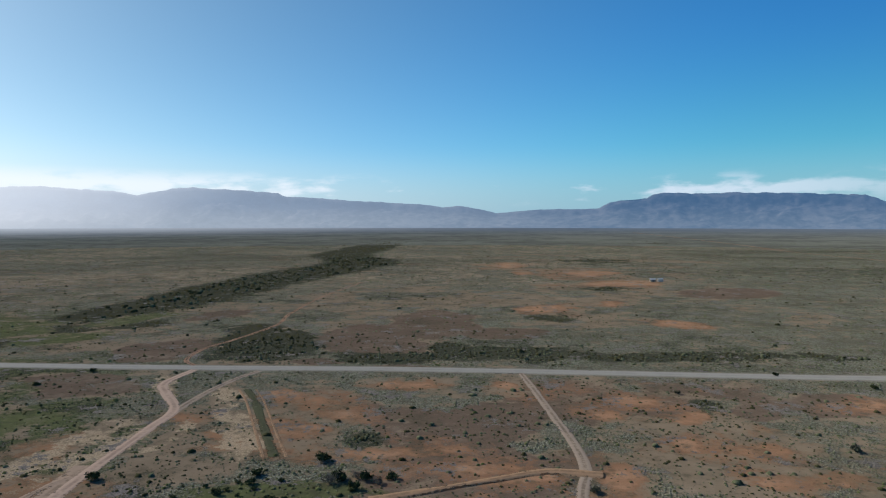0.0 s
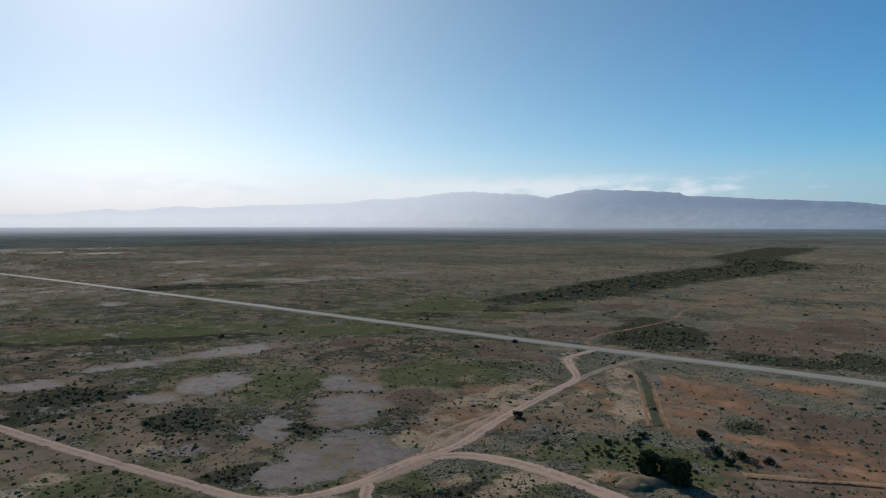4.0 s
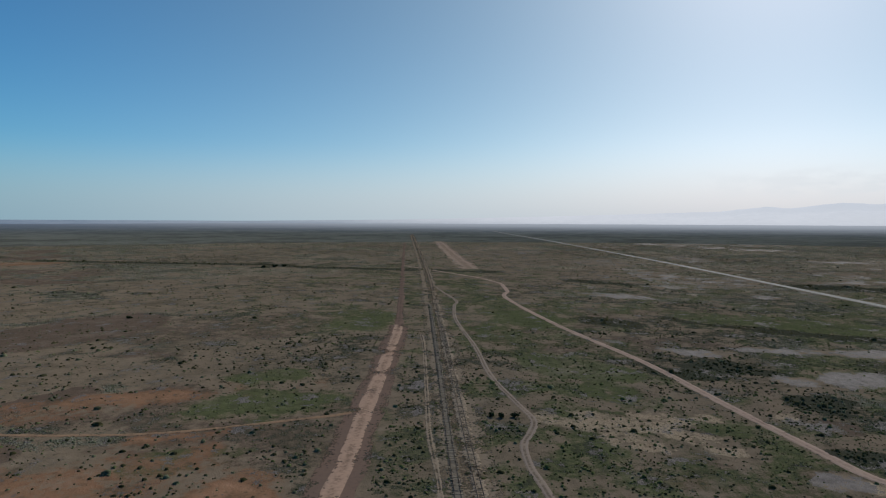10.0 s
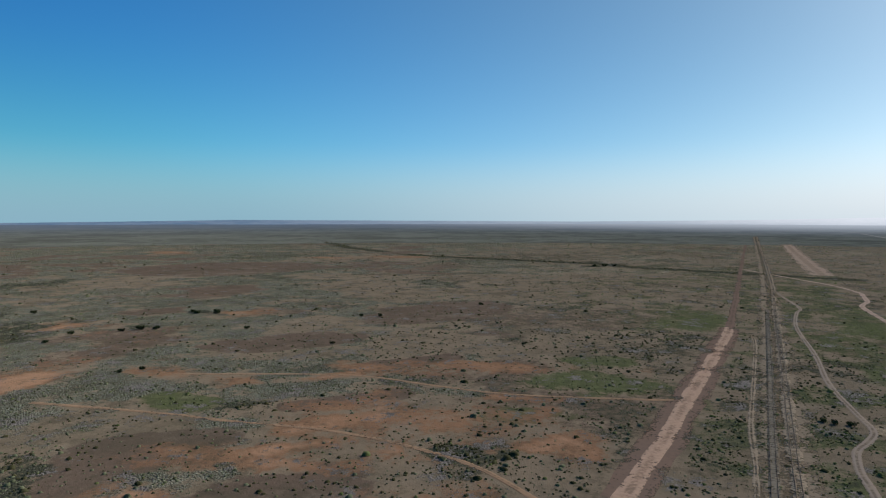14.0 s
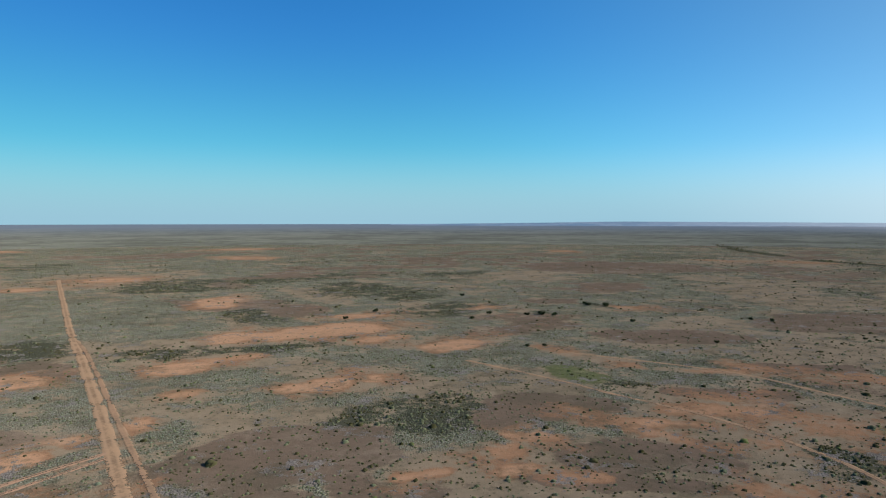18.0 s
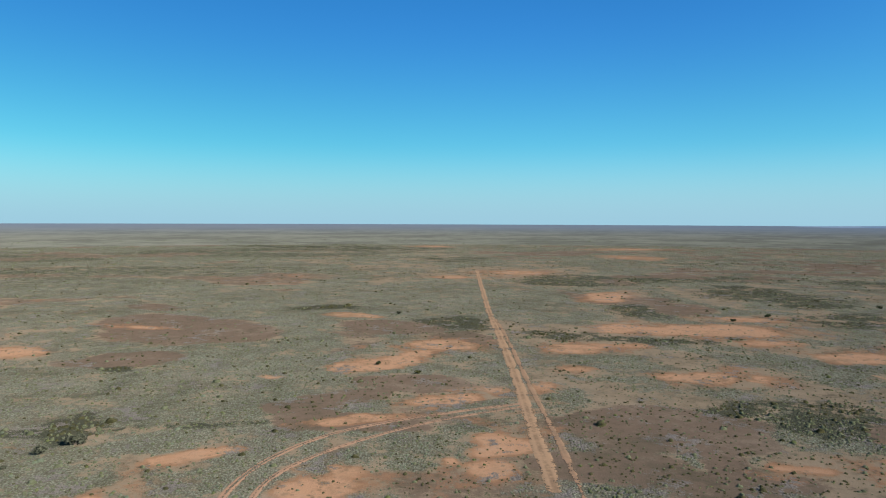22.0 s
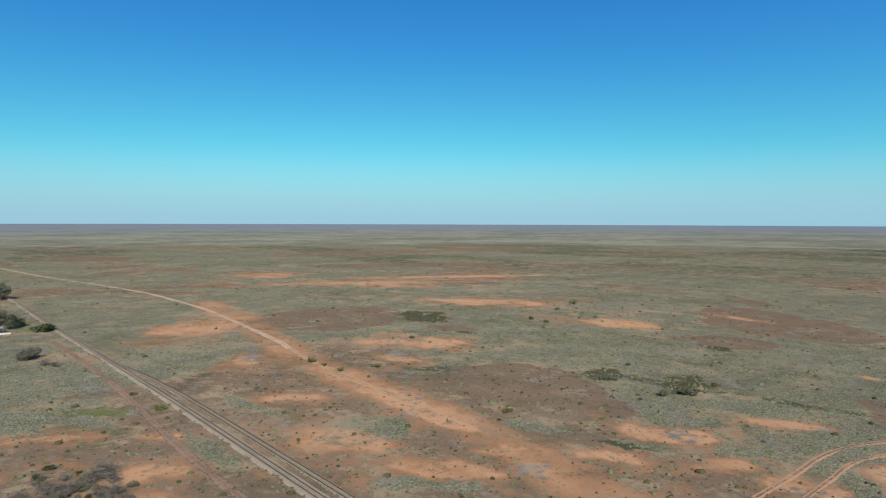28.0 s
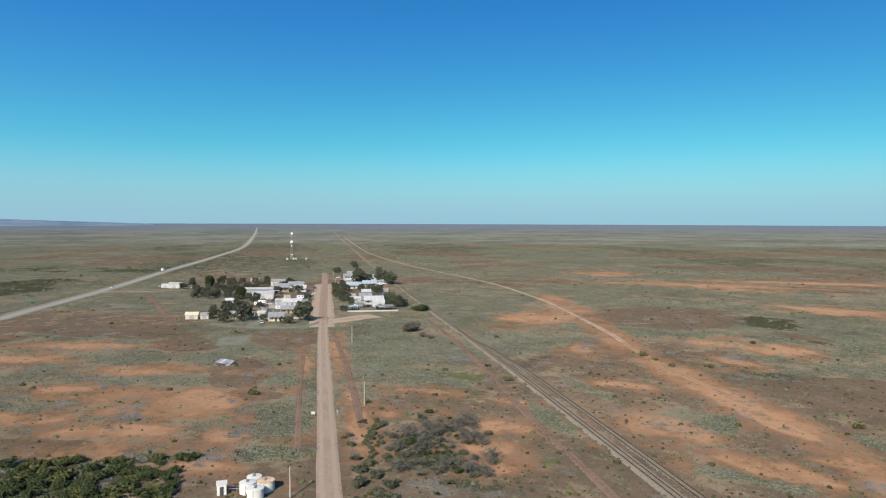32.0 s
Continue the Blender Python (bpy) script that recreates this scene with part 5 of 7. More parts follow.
def grow():
    rng = np.random.default_rng(7)
    n = 690000
    # even over the picture: as many in each doubling of distance, out to where they blend into the soil
    u = rng.uniform(0, 1, n)
    r = 88 * (2200 / 88) ** (u ** 1.08)
    r[:16000] = 88 * np.sqrt(rng.uniform(0, 1, 16000))
    a = rng.uniform(0, 2 * math.pi, n)
    x, y = CENTRE[0] + r * np.cos(a), CENTRE[1] + r * np.sin(a)
    red, brown, pale, green, dark, grey, tan = fields(x, y)
    clump = 0.5 * vnoise(x, y, 16, 301, 3) + 0.5 * vnoise(x, y, 5, 302, 2)
    lot = 0.02 + 0.56 * grey + 0.62 * dark + 0.10 * green - 0.55 * sstep(0.35, 0.8, red) - 0.30 * sstep(0.3, 0.7, brown) - 0.42 * pale
    ang = np.degrees(a) - 90
    west = sstep(24, 44, ang) * (1 - sstep(98, 124, ang))
    lot += 0.08 * west
    lot += (0.5 + 1.1 * sstep(0.2, 0.5, grey + dark)) * (clump - 0.5)
    bare_pan = 1 - 0.92 * sstep(0.28, 0.50, pale)
    keep = (rng.uniform(0, 1, n) < bare_pan * np.clip(lot, np.where(r < 450, np.where((y > 90) & (x < 200), 0.17, 0.15), 0.03) * (1 - 0.75 * sstep(0.35, 0.65, red)), 0.58)) & roads_clear(x, y)
    x, y, r, red, brown, dark, grey, green = (v[keep] for v in (x, y, r, red, brown, dark, grey, green))
    west = west[keep]
    n = len(x)
    size = (0.26 + 0.00060 * np.clip(r - 150, 0, 1500)) * (1 - 0.06 * west)
    size = size * (1 + 0.30 * sstep(0.30, 0.12, grey) * (r < 600))
    rad = size * rng.lognormal(0.0, 0.38, n) * (1 + 0.35 * sstep(0.45, 0.9, dark))
    hgt = rad * rng.uniform(0.45, 0.85, n) * (1 + 0.35 * sstep(0.45, 0.9, dark))
    thick = sstep(0.45, 0.9, dark)
    pick = rng.uniform(0, 1, n)
    kind = np.where(pick < np.where((x > 100) & (y > -150), 0.05, 0.11) + np.where(r < 330, 0.50, 0.88) * thick + np.where(r < 350, 0.22, 0.10) * west, 2, np.where(pick > 0.915 - 0.40 * green - 0.16 * west, 3, np.where(vnoise(x, y, 50, 311, 2) + 0.5 * (pick - 0.5) > 0.52 - 0.08 * (x > 60), 1, 0)))
    kind = np.where((grey < 0.30) & (kind == 1), 0, kind)
    kind = np.where((grey < 0.30) & (pick > 0.45) & (kind == 0), 2, kind)
    kind = np.where((kind == 1) & ((x < 60) | ((y > 20) & (x < 200)) | ((y < -100) & (pick < 0.75))), 0, kind)
    kind = np.where((thick > 0.4) & (kind != 2), 0, kind)
    # taller single bushes out on the plain
    m = 80000
    rm, am = np.sqrt(rng.uniform(130 ** 2, 1150 ** 2, m)), rng.uniform(0, 2 * math.pi, m)
    xm, ym = CENTRE[0] + rm * np.cos(am), CENTRE[1] + rm * np.sin(am)
    fm = fields(xm, ym)
    chance = np.clip(0.20 + 1.3 * fm[4] + 1.6 * (0.6 * vnoise(xm, ym, 90, 331, 3) + 0.4 * vnoise(xm, ym, 14, 332, 2) - 0.52), 0.01, 0.8) * (1 - sstep(0.4, 0.8, fm[2])) * (1 - 0.7 * sstep(0.4, 0.8, fm[0]))
    west_m = sstep(25, 50, np.degrees(am) - 90) * (1 - sstep(95, 125, np.degrees(am) - 90))
    km = (rng.uniform(0, 1, m) < chance * 0.55 * (1 - 0.65 * west_m)) & roads_clear(xm, ym) & ~((xm > 430) & (xm < 760) & (np.abs(ym - 70) < 70))
    xm, ym = xm[km], ym[km]
    rad_m = rng.lognormal(0.0, 0.35, len(xm)) * 0.75 * (1 + 1.1 * sstep(0.78, 0.95, fm[4][km]) * sstep(330, 480, rm[km]))
    half = rng.uniform(0, 1, len(xm)) < 0.6
    away = np.hypot(xm - CENTRE[0], ym - CENTRE[1]) > 330
    for name, material, mine in (("dark_shrub_growth", M_DARKBUSH, half), ("grey_shrub_growth", M_BUSH, ~half)):
        for protos, sel in (([blob_proto(50 + k, 3, 6) for k in range(8)], mine & ~away), ([blob_proto(70 + k, 2, 5) for k in range(8)], mine & away)):
            me = scatter_mesh(name, xm[sel], ym[sel], rad_m[sel], rad_m[sel] * 0.75, protos, material, rng)
            tagged(new(name, me), "scattered waist-high shrubs on the open plain", "shrubs", kind="stuff")
    near = [blob_proto(k, 2, 5) for k in range(8)]
    far = [tiny_proto(20 + k) for k in range(10)]
    mid = [low_proto(20 + k) for k in range(6)]
    names = (("saltbush_growth", M_BUSH, "low grey-green saltbush scattered over the red plain"), ("bluebush_growth", M_BLUEBUSH, "pale blue-grey bluebush in loose drifts on the plain"),
             ("dark_scrub_growth", M_DARKBUSH, "dark low scrub in patches and along creek lines"), ("green_growth", M_GREENBUSH, "fresh green low shrubs among the saltbush"))
    for k, (name, material, label) in enumerate(names):
        for protos, sel in ((near, (kind == k) & (r < 140)), (mid, (kind == k) & (r >= 140) & (r < 360)), (far, (kind == k) & (r >= 360))):
            sel = np.where(sel)[0]
            me = scatter_mesh(name, x[sel], y[sel], rad[sel], hgt[sel], protos, material, rng)
            tagged(new(name, me), label, "shrubs", kind="stuff")


grow()

# ---- building blocks for things ----
def box(bm, x0, x1, y0, y1, z0, z1, bevel=0.0):
    vs = [bm.verts.new(v) for v in ((x0, y0, z0), (x1, y0, z0), (x1, y1, z0), (x0, y1, z0), (x0, y0, z1), (x1, y0, z1), (x1, y1, z1), (x0, y1, z1))]
    fs = [bm.faces.new([vs[i] for i in f]) for f in ((3, 2, 1, 0), (4, 5, 6, 7), (0, 1, 5, 4), (1, 2, 6, 5), (2, 3, 7, 6), (3, 0, 4, 7))]
    if bevel:
        es = list({e for f in fs for e in f.edges})
        bmesh.ops.bevel(bm, geom=es, offset=bevel, segments=1, affect='EDGES')


def tube(bm, a, b, r0, r1=None, sides=8, caps=True):
    """A tapered round bar from a to b."""
    a, b = Vector(a), Vector(b)
    r1 = r0 if r1 is None else r1
    d = (b - a).normalized()
    u = d.orthogonal().normalized()
    v = d.cross(u)
    rows = []
    for p, r in ((a, r0), (b, r1)):
        rows.append([bm.verts.new(p + (u * math.cos(2 * math.pi * k / sides) + v * math.sin(2 * math.pi * k / sides)) * r) for k in range(sides)])
    for k in range(sides):
        bm.faces.new((rows[0][k], rows[0][(k + 1) % sides], rows[1][(k + 1) % sides], rows[1][k]))
    if caps:
        bm.faces.new(rows[0][::-1])
        bm.faces.new(rows[1])


def lathe(bm, profile, sides=16, centre=(0, 0, 0)):
    """A turned body from (radius, height) pairs."""
    cx, cy, cz = centre
    rows = [[bm.verts.new((cx + r * math.cos(2 * math.pi * k / sides), cy + r * math.sin(2 * math.pi * k / sides), cz + z)) for k in range(sides)] for r, z in profile]
    for a, b in zip(rows, rows[1:]):
        for k in range(sides):
            bm.faces.new((a[k], a[(k + 1) % sides], b[(k + 1) % sides], b[k]))
    bm.faces.new(rows[0][::-1])
    bm.faces.new(rows[-1])


def part(name, bm, material, parent, label=""):
    me = bpy.data.meshes.new(name)
    bmesh.ops.recalc_face_normals(bm, faces=bm.faces)
    bm.to_mesh(me)
    bm.free()
    me.materials.append(material)
    ob = new(name, me)
    ob.parent = parent
    if label:
        ob["label"] = label
    return ob


def thing(name, m, label, category, group=""):
    e = new(name)
    e.matrix_world = m
    return tagged(e, label, category, group)


M_RAIL = mat_plain("rusty_rail", (0.085, 0.062, 0.048), (0.058, 0.044, 0.035), 0.8, 0.7, 0.2, spec=0.05)
M_OLDSLEEPER = mat_plain("overgrown_sleeper", (0.220, 0.184, 0.132), (0.150, 0.128, 0.092), 2.0, 0.69, spec=0.05)
M_SLEEPER = mat_plain("weathered_sleeper", (0.205, 0.170, 0.130), (0.145, 0.120, 0.092), 2.0, 0.69, spec=0.05)
M_TIMBER = mat_plain("grey_timber", (0.420, 0.375, 0.310), (0.300, 0.262, 0.215), 2.5, 0.9)

# ---- railway ----
RAIL_LINE = [(-2425, -63), (-818, -34), (-427, -31.5), (-240, -31), (-100, -31), (50, -29.5), (197, -26.6), (300, -24.5), (382, -21.6), (537, -15.8), (690, -11.6), (1136, 0.8), (2200, 24), (3190, 43)]
strip("rail_bed", RAIL_LINE[5:], 5.0, M_BALLAST, "low bed of pale ballast under the railway", "rail bed", 0.22, 0.04, 4.0, 0.16, seed=31)
strip("rail_formation", [(-2400, -66), (-818, -38), (-427, -34.5), (-240, -33.5), (-100, -32.5), (10, -31.5)], 19.0, M_FORMATION, "broad weedy formation of old ballast under the grown-over tracks", "rail bed", 0.05, 0.12, 4.0, 0.10, seed=56)
strip("rail_bed", RAIL_LINE[:6], 5.4, M_OLDBED, "weedy old ballast under the grown-over railway", "rail bed", 0.22, 0.22, 4.0, 0.16, seed=34)
SIDING = [(-420, -36.3), (-240, -36.0), (-100, -36.0), (50, -34.4), (197, -31.6), (300, -29.4), (335, -27.6), (360, -25.3), (384, -21.7)]
strip("rail_bed", SIDING[:-1], 3.6, M_WEEDY, "weedy bed of pale ballast under the siding", "rail bed", 0.12, 0.08, 4.0, 0.10, seed=32)


def sweep(bm, line, half, z0, z1):
    """A bar of rectangular section along a line."""
    d = np.gradient(line, axis=0)
    d /= np.linalg.norm(d, axis=1)[:, None]
    nrm = np.stack([-d[:, 1], d[:, 0]], 1)
    rows = []
    for p, n in zip(line, nrm):
        g = float(ground_z(p[0], p[1]))
        rows.append([bm.verts.new((p[0] + n[0] * s, p[1] + n[1] * s, g + z)) for s, z in ((-half * 1.6, z0), (half * 1.6, z0), (half, z1), (-half, z1))])
    for a, b in zip(rows, rows[1:]):
        for k in range(4):
            bm.faces.new((a[k], a[(k + 1) % 4], b[(k + 1) % 4], b[k]))
    bm.faces.new(rows[0][::-1])
    bm.faces.new(rows[-1])


def railway(name, pts, label, bed, singles):
    """A track: two rails, and sleepers, the near ones each on its own."""
    root = thing(name, pose(0, 0, 0), label, "railway track", "parallel railway tracks")
    line = smooth_line(pts, 5.0)
    for off in (-0.7175, 0.7175):
        bm = bmesh.new()
        sweep(bm, offset_line(line, off), 0.045, bed + 0.10, bed + 0.27)
        part("rail", bm, M_RAIL, root)
    fine = smooth_line(pts, 0.72)
    d = np.gradient(fine, axis=0)
    turn = np.arctan2(d[:, 1], d[:, 0])
    bm = bmesh.new()
    box(bm, -0.12, 0.12, -1.28, 1.28, bed - 0.06, bed + 0.11)
    first, runs = {}, {True: ([], []), False: ([], [])}
    corner = np.array([(x, y, z) for z in (bed - 0.06, bed + 0.11) for x, y in ((-0.12, -1.28), (0.12, -1.28), (0.12, 1.28), (-0.12, 1.28))])
    quad = np.array([(4, 5, 6, 7), (0, 1, 5, 4), (1, 2, 6, 5), (2, 3, 7, 6), (3, 0, 4, 7)])
    rnd = random.Random(len(pts))
    for (x, y), a in zip(fine, turn):
        a += rnd.uniform(-0.05, 0.05)
        if x < -420 or x > 760 or (x < 0 and rnd.random() < 0.4):
            continue
        if any(lo < x < hi for lo, hi in singles):
            if (x < 0) not in first:
                ob = first[x < 0] = part("sleeper", bm.copy(), M_OLDSLEEPER if x < 0 else M_SLEEPER, root)
            else:
                ob = new("sleeper", first[x < 0].data)
                ob.parent = root
            ob.matrix_world = pose(x, y, 0, 0, 0, math.degrees(a))
        else:
            c, s = math.cos(a), math.sin(a)
            q = np.column_stack([x + corner[:, 0] * c - corner[:, 1] * s, y + corner[:, 0] * s + corner[:, 1] * c, corner[:, 2]])
            rest_v, rest_f = runs[bool(x < 0)]
            rest_f.append(quad + 8 * len(rest_v))
            rest_v.append(q)
    for side, (rest_v, rest_f) in runs.items():
        far = new("sleeper_run", mesh_from("sleeper_run", np.concatenate(rest_v), np.concatenate(rest_f), M_OLDSLEEPER if side else M_SLEEPER))
        far.parent = root
        tagged(far, kind="stuff")
    return root


railway("railway_track", RAIL_LINE, "long straight railway track with rusty rails and worn sleepers", 0.30, ((196, 300), (-205, -102)))
railway("railway_track", SIDING, "disused siding with rusty rails in weedy ballast", 0.17, ((196, 300), (-205, -102)))

# ---- trees and single bushes ----
M_BARK = mat_plain("grey_bark", (0.170, 0.140, 0.112), (0.090, 0.075, 0.062), 3.0, 0.95)
M_GUM = mat_leaf("gum_leaf", (0.088, 0.094, 0.062), (0.048, 0.053, 0.036), (0.118, 0.122, 0.086))
M_DARKTREE = mat_leaf("dark_tree_leaf", (0.044, 0.056, 0.025), (0.028, 0.038, 0.017), (0.070, 0.080, 0.040))
M_OLIVE = mat_leaf("olive_bush_leaf", (0.105, 0.112, 0.040), (0.070, 0.076, 0.028), (0.140, 0.138, 0.062))


def leaf_cloud(bm, centre, radius, flat, count, leaf, rnd):
    """Many small bent leaves in an uneven clump."""
    for _ in range(count):
        while True:
            q = Vector((rnd.uniform(-1, 1), rnd.uniform(-1, 1), rnd.uniform(-1, 1)))
            if 0.35 < q.length < 1:
                break
        p = Vector(centre) + Vector((q.x * radius, q.y * radius, q.z * radius * flat))
        u = Vector((rnd.gauss(0, 1), rnd.gauss(0, 1), rnd.gauss(0, 0.6))).normalized()
        v = (u.cross(q) if rnd.random() < 0.7 else u.orthogonal()).normalized()
        s = leaf * rnd.uniform(0.6, 1.4)
        a, b, c, d = (bm.verts.new(p + w) for w in (u * s, v * s * 0.8 + q * s * 0.25, -u * s, -v * s * 0.8 + q * s * 0.15))
        bm.faces.new((a, b, c))
        bm.faces.new((a, c, d))


def make_tree(name, seed, material, label, clumps=11, spread=0.42, trunk=0.30, low=0.34, leaf=0.040, leaves=60):
    """A tree of unit height with a forked trunk and a broken crown."""
    rnd = random.Random(seed)
    root = thing(name, pose(0, 0, -500), label, "tree")
    bm, crown = bmesh.new(), bmesh.new()
    fork = Vector((rnd.uniform(-0.03, 0.03), rnd.uniform(-0.03, 0.03), trunk))
    tube(bm, (0, 0, -0.03), fork, 0.030, 0.022, 7)
    for k in range(clumps):
        a = 2.4 * k + rnd.uniform(-0.4, 0.4)
        h = low + (0.90 - low) * ((k + 0.5) / clumps) ** 0.8
        reach = spread * math.sqrt(max(0.05, 1 - ((h - 0.52) / 0.52) ** 2)) * rnd.uniform(0.45, 1.0)
        tip = Vector((reach * math.cos(a), reach * math.sin(a), h))
        tube(bm, fork, tip * 0.92, 0.014, 0.004, 5)
        leaf_cloud(crown, tip, rnd.uniform(0.13, 0.21), rnd.uniform(0.6, 0.85), leaves, leaf, rnd)
    part("trunk", bm, M_BARK, root)
    part("crown", crown, material, root)
    return root


def make_bush(name, seed, material, label, clumps=7, leaves=46, stems=True, category="bush", leaf=0.10):
    """A bush of unit radius, about 0.8 high."""
    rnd = random.Random(seed)
    root = thing(name, pose(0, 0, -500), label, category)
    bm, crown = bmesh.new(), bmesh.new()
    for k in range(clumps):
        a, reach = 2.4 * k + rnd.uniform(-0.5, 0.5), rnd.uniform(0.1, 0.62)
        tip = Vector((reach * math.cos(a), reach * math.sin(a), rnd.uniform(0.25, 0.58)))
        tube(bm, (0, 0, -0.05), tip, 0.035, 0.012, 5)
        leaf_cloud(crown, tip, rnd.uniform(0.28, 0.42), 0.75, leaves, leaf, rnd)
    part("stem", bm, M_BARK, root)
    part("foliage", crown, material, root)
    return root


def make_dead_bush(name, seed, label):
    """A tangle of bare grey twigs."""
    rnd = random.Random(seed)
    root = thing(name, pose(0, 0, -500), label, "bush")
    bm, tw = bmesh.new(), bmesh.new()
    for k in range(9):
        a = 2.4 * k
        mid = Vector((0.35 * math.cos(a), 0.35 * math.sin(a), rnd.uniform(0.25, 0.55)))
        tube(bm, (0, 0, -0.05), mid, 0.035, 0.018, 5)
        for j in range(9):
            q = mid + Vector((rnd.uniform(-0.45, 0.45), rnd.uniform(-0.45, 0.45), rnd.uniform(-0.1, 0.35)))
            tube(tw, mid, q, 0.016, 0.006, 3, False)
            for i in range(5):
                tube(tw, q, q + Vector((rnd.uniform(-0.22, 0.22), rnd.uniform(-0.22, 0.22), rnd.uniform(-0.1, 0.18))), 0.010, 0.005, 3, False)
    part("stem", bm, M_DEADBUSH, root)
    part("twig_tangle", tw, M_DEADBUSH, root)
    return root


def stand(protos, places, rnd, group, wide=1.0):
    """Copies of the prototypes at (x, y, height)."""
    for i, (x, y, h) in enumerate(places):
        w = h * wide * rnd.uniform(0.85, 1.2)
        m = pose(x, y, float(ground_z(x, y)), 0, 0, rnd.uniform(0, 360)) @ Matrix.Diagonal((w, w, h, 1))
        ob = copy_thing(protos[i % len(protos)], m)
        ob["group"] = group


def drop_proto(protos):
    for p in protos:
        for o in (*p.children_recursive, p):
            bpy.data.objects.remove(o)


plant_rnd = random.Random(3)
gums = [make_tree("gum_tree", 40 + k, M_GUM, "spreading grey-green gum tree with a broken crown", 16, 0.44 + 0.06 * k, 0.24, 0.24, 0.050, 90) for k in range(3)]
darks = [make_tree("dark_tree", 60 + k, M_DARKTREE, "dense dark green tree with a rounded crown", 30, 0.42, 0.10, 0.08, 0.036, 190) for k in range(2)]
stand(darks, [(-34.8, 126.5, 5.6), (-27.0, 124.0, 6.0), (-30.4, 127.4, 4.2), (668, 153, 10.2), (574, 114, 9.0)], plant_rnd, "dark trees", 1.08)
TOWN_TREES = [(484, 108, 8.4), (465, 97, 9.6), (477, 117, 5.5), (632, 88, 7.8), (459, 63, 9.5), (450, 70, 4.5), (617, 43, 5.7), (626, 37, 5.8), (557, 38, 6.8), (549, 36, 5.0), (682, 22, 12.5), (872, 19, 7.2), (680, 1, 13.0), (672, -6, 10.7), (794, 41, 7.7), (607, 12, 5.6), (510, 4, 8.5), (519, -2, 5.0), (593, 149, 7.1), (592, 142, 8.0), (598, 135, 5.4), (655, 131, 6.0), (662, 111, 5.7), (671, 104, 5.8), (556, 103, 4.2), (604, 74, 7.0)]
TOWN_TREES_MORE = [(634, 44, 6.0), (580, 40, 6.5), (647, 37, 6.0), (760, 20, 8.5), (613, 23, 6.5), (610, 8, 6.0), (536, 6, 7.5), (537, 33, 4.5), (495, 38.5, 4.0), (710, -7, 9.0), (793, -4, 8.0), (816, 44, 6.0), (913, 20, 7.5), (503, 67, 6.5), (462, 86, 4.0), (560, 64, 5.5), (504, 121, 5.0), (516, 115, 6.0), (507, 106, 7.0), (628, 135, 6.0), (623, 155, 6.5), (663, 132, 6.0), (617, 123, 7.5), (570, 108, 5.0), (656, 173, 5.0), (706, 175, 5.5), (518, 94, 4.5), (640, 142, 6.0), (648, 150, 5.0), (690, 128, 6.0), (700, 118, 5.5), (710, 108, 6.0), (585, 150, 5.0), (612, 146, 5.5), (636, 158, 4.5), (590, 44, 5.0), (690, 20, 9.0), (700, 12, 8.0), (672, 38, 5.0), (560, 6, 5.0), (550, 40, 4.0)]
YARD_TREES = [(458, 108, 5.5), (473, 110, 6.5), (500, 101, 7.0), (486, 66, 6.5), (450, 74, 4.0), (592, 117, 7.5), (550, 113, 6.0), (563, 101, 6.0), (605, 90, 6.5), (579, 138, 6.5), (587, 134, 6.0), (675, 169, 6.0), (682, 146, 7.0), (656, 133, 7.0), (669, 84, 7.5), (517, 63, 4.5),
              (614, 36, 6.5), (682, 22, 9.0), (726, 23, 8.0), (706, 1, 8.0), (690, -4, 7.5), (526, 3, 6.0), (620, 14, 6.0), (528, 33, 4.0), (567, 42, 5.0), (598, 11, 5.5), (499, 40, 3.5), (572, 123, 6.0), (606, 128, 6.5), (642, 118, 6.5), (630, 112, 6.0), (694, 138, 6.5), (720, 150, 6.0)]
stand(gums, [(x, y, 1.0 * h) for x, y, h in TOWN_TREES + TOWN_TREES_MORE + YARD_TREES], plant_rnd, "trees of the settlement", 1.0)
bushes = [make_bush("bush", 80 + k, M_GUM, "grey-green rounded bush standing on the open plain") for k in range(3)]
olives = [make_bush("olive_bush", 90 + k, M_OLIVE, "olive green rounded bush on red soil") for k in range(2)]
M_GREYTREE = mat_leaf("bare_grey_twigs", (0.088, 0.084, 0.070), (0.052, 0.050, 0.043), (0.120, 0.114, 0.098))
greys = [make_bush("grey_tree", 130 + k, M_GREYTREE, "dense grey half-dead tree on the open plain", 10, 70, category="tree", leaf=0.06) for k in range(2)]
M_THICKET = mat_leaf("thicket_leaf", (0.056, 0.074, 0.031), (0.036, 0.050, 0.022), (0.084, 0.098, 0.048))
greens = [make_bush("green_bush", 120 + k, M_THICKET, "dense green bush in a thicket on red soil", 9, 60, leaf=0.075) for k in range(3)]
darkb = [make_bush("dark_bush", 100 + k, M_DARKTREE, "dark green bush on the plain", 8) for k in range(2)]
deads = [make_dead_bush("dead_bush", 110 + k, "bare grey tangle of dead bush branches") for k in range(2)]
stand(olives, [(335, -88, 2.7), (326, -89, 1.7), (314, -90, 1.8), (310, -105, 1.9), (232, -102, 1.9), (301, -18, 2.3), (296, 72, 2.4), (122, -253, 1.8), (280, 34.5, 1.5), (272, 31, 1.4)], plant_rnd, "olive bushes", 1.05)
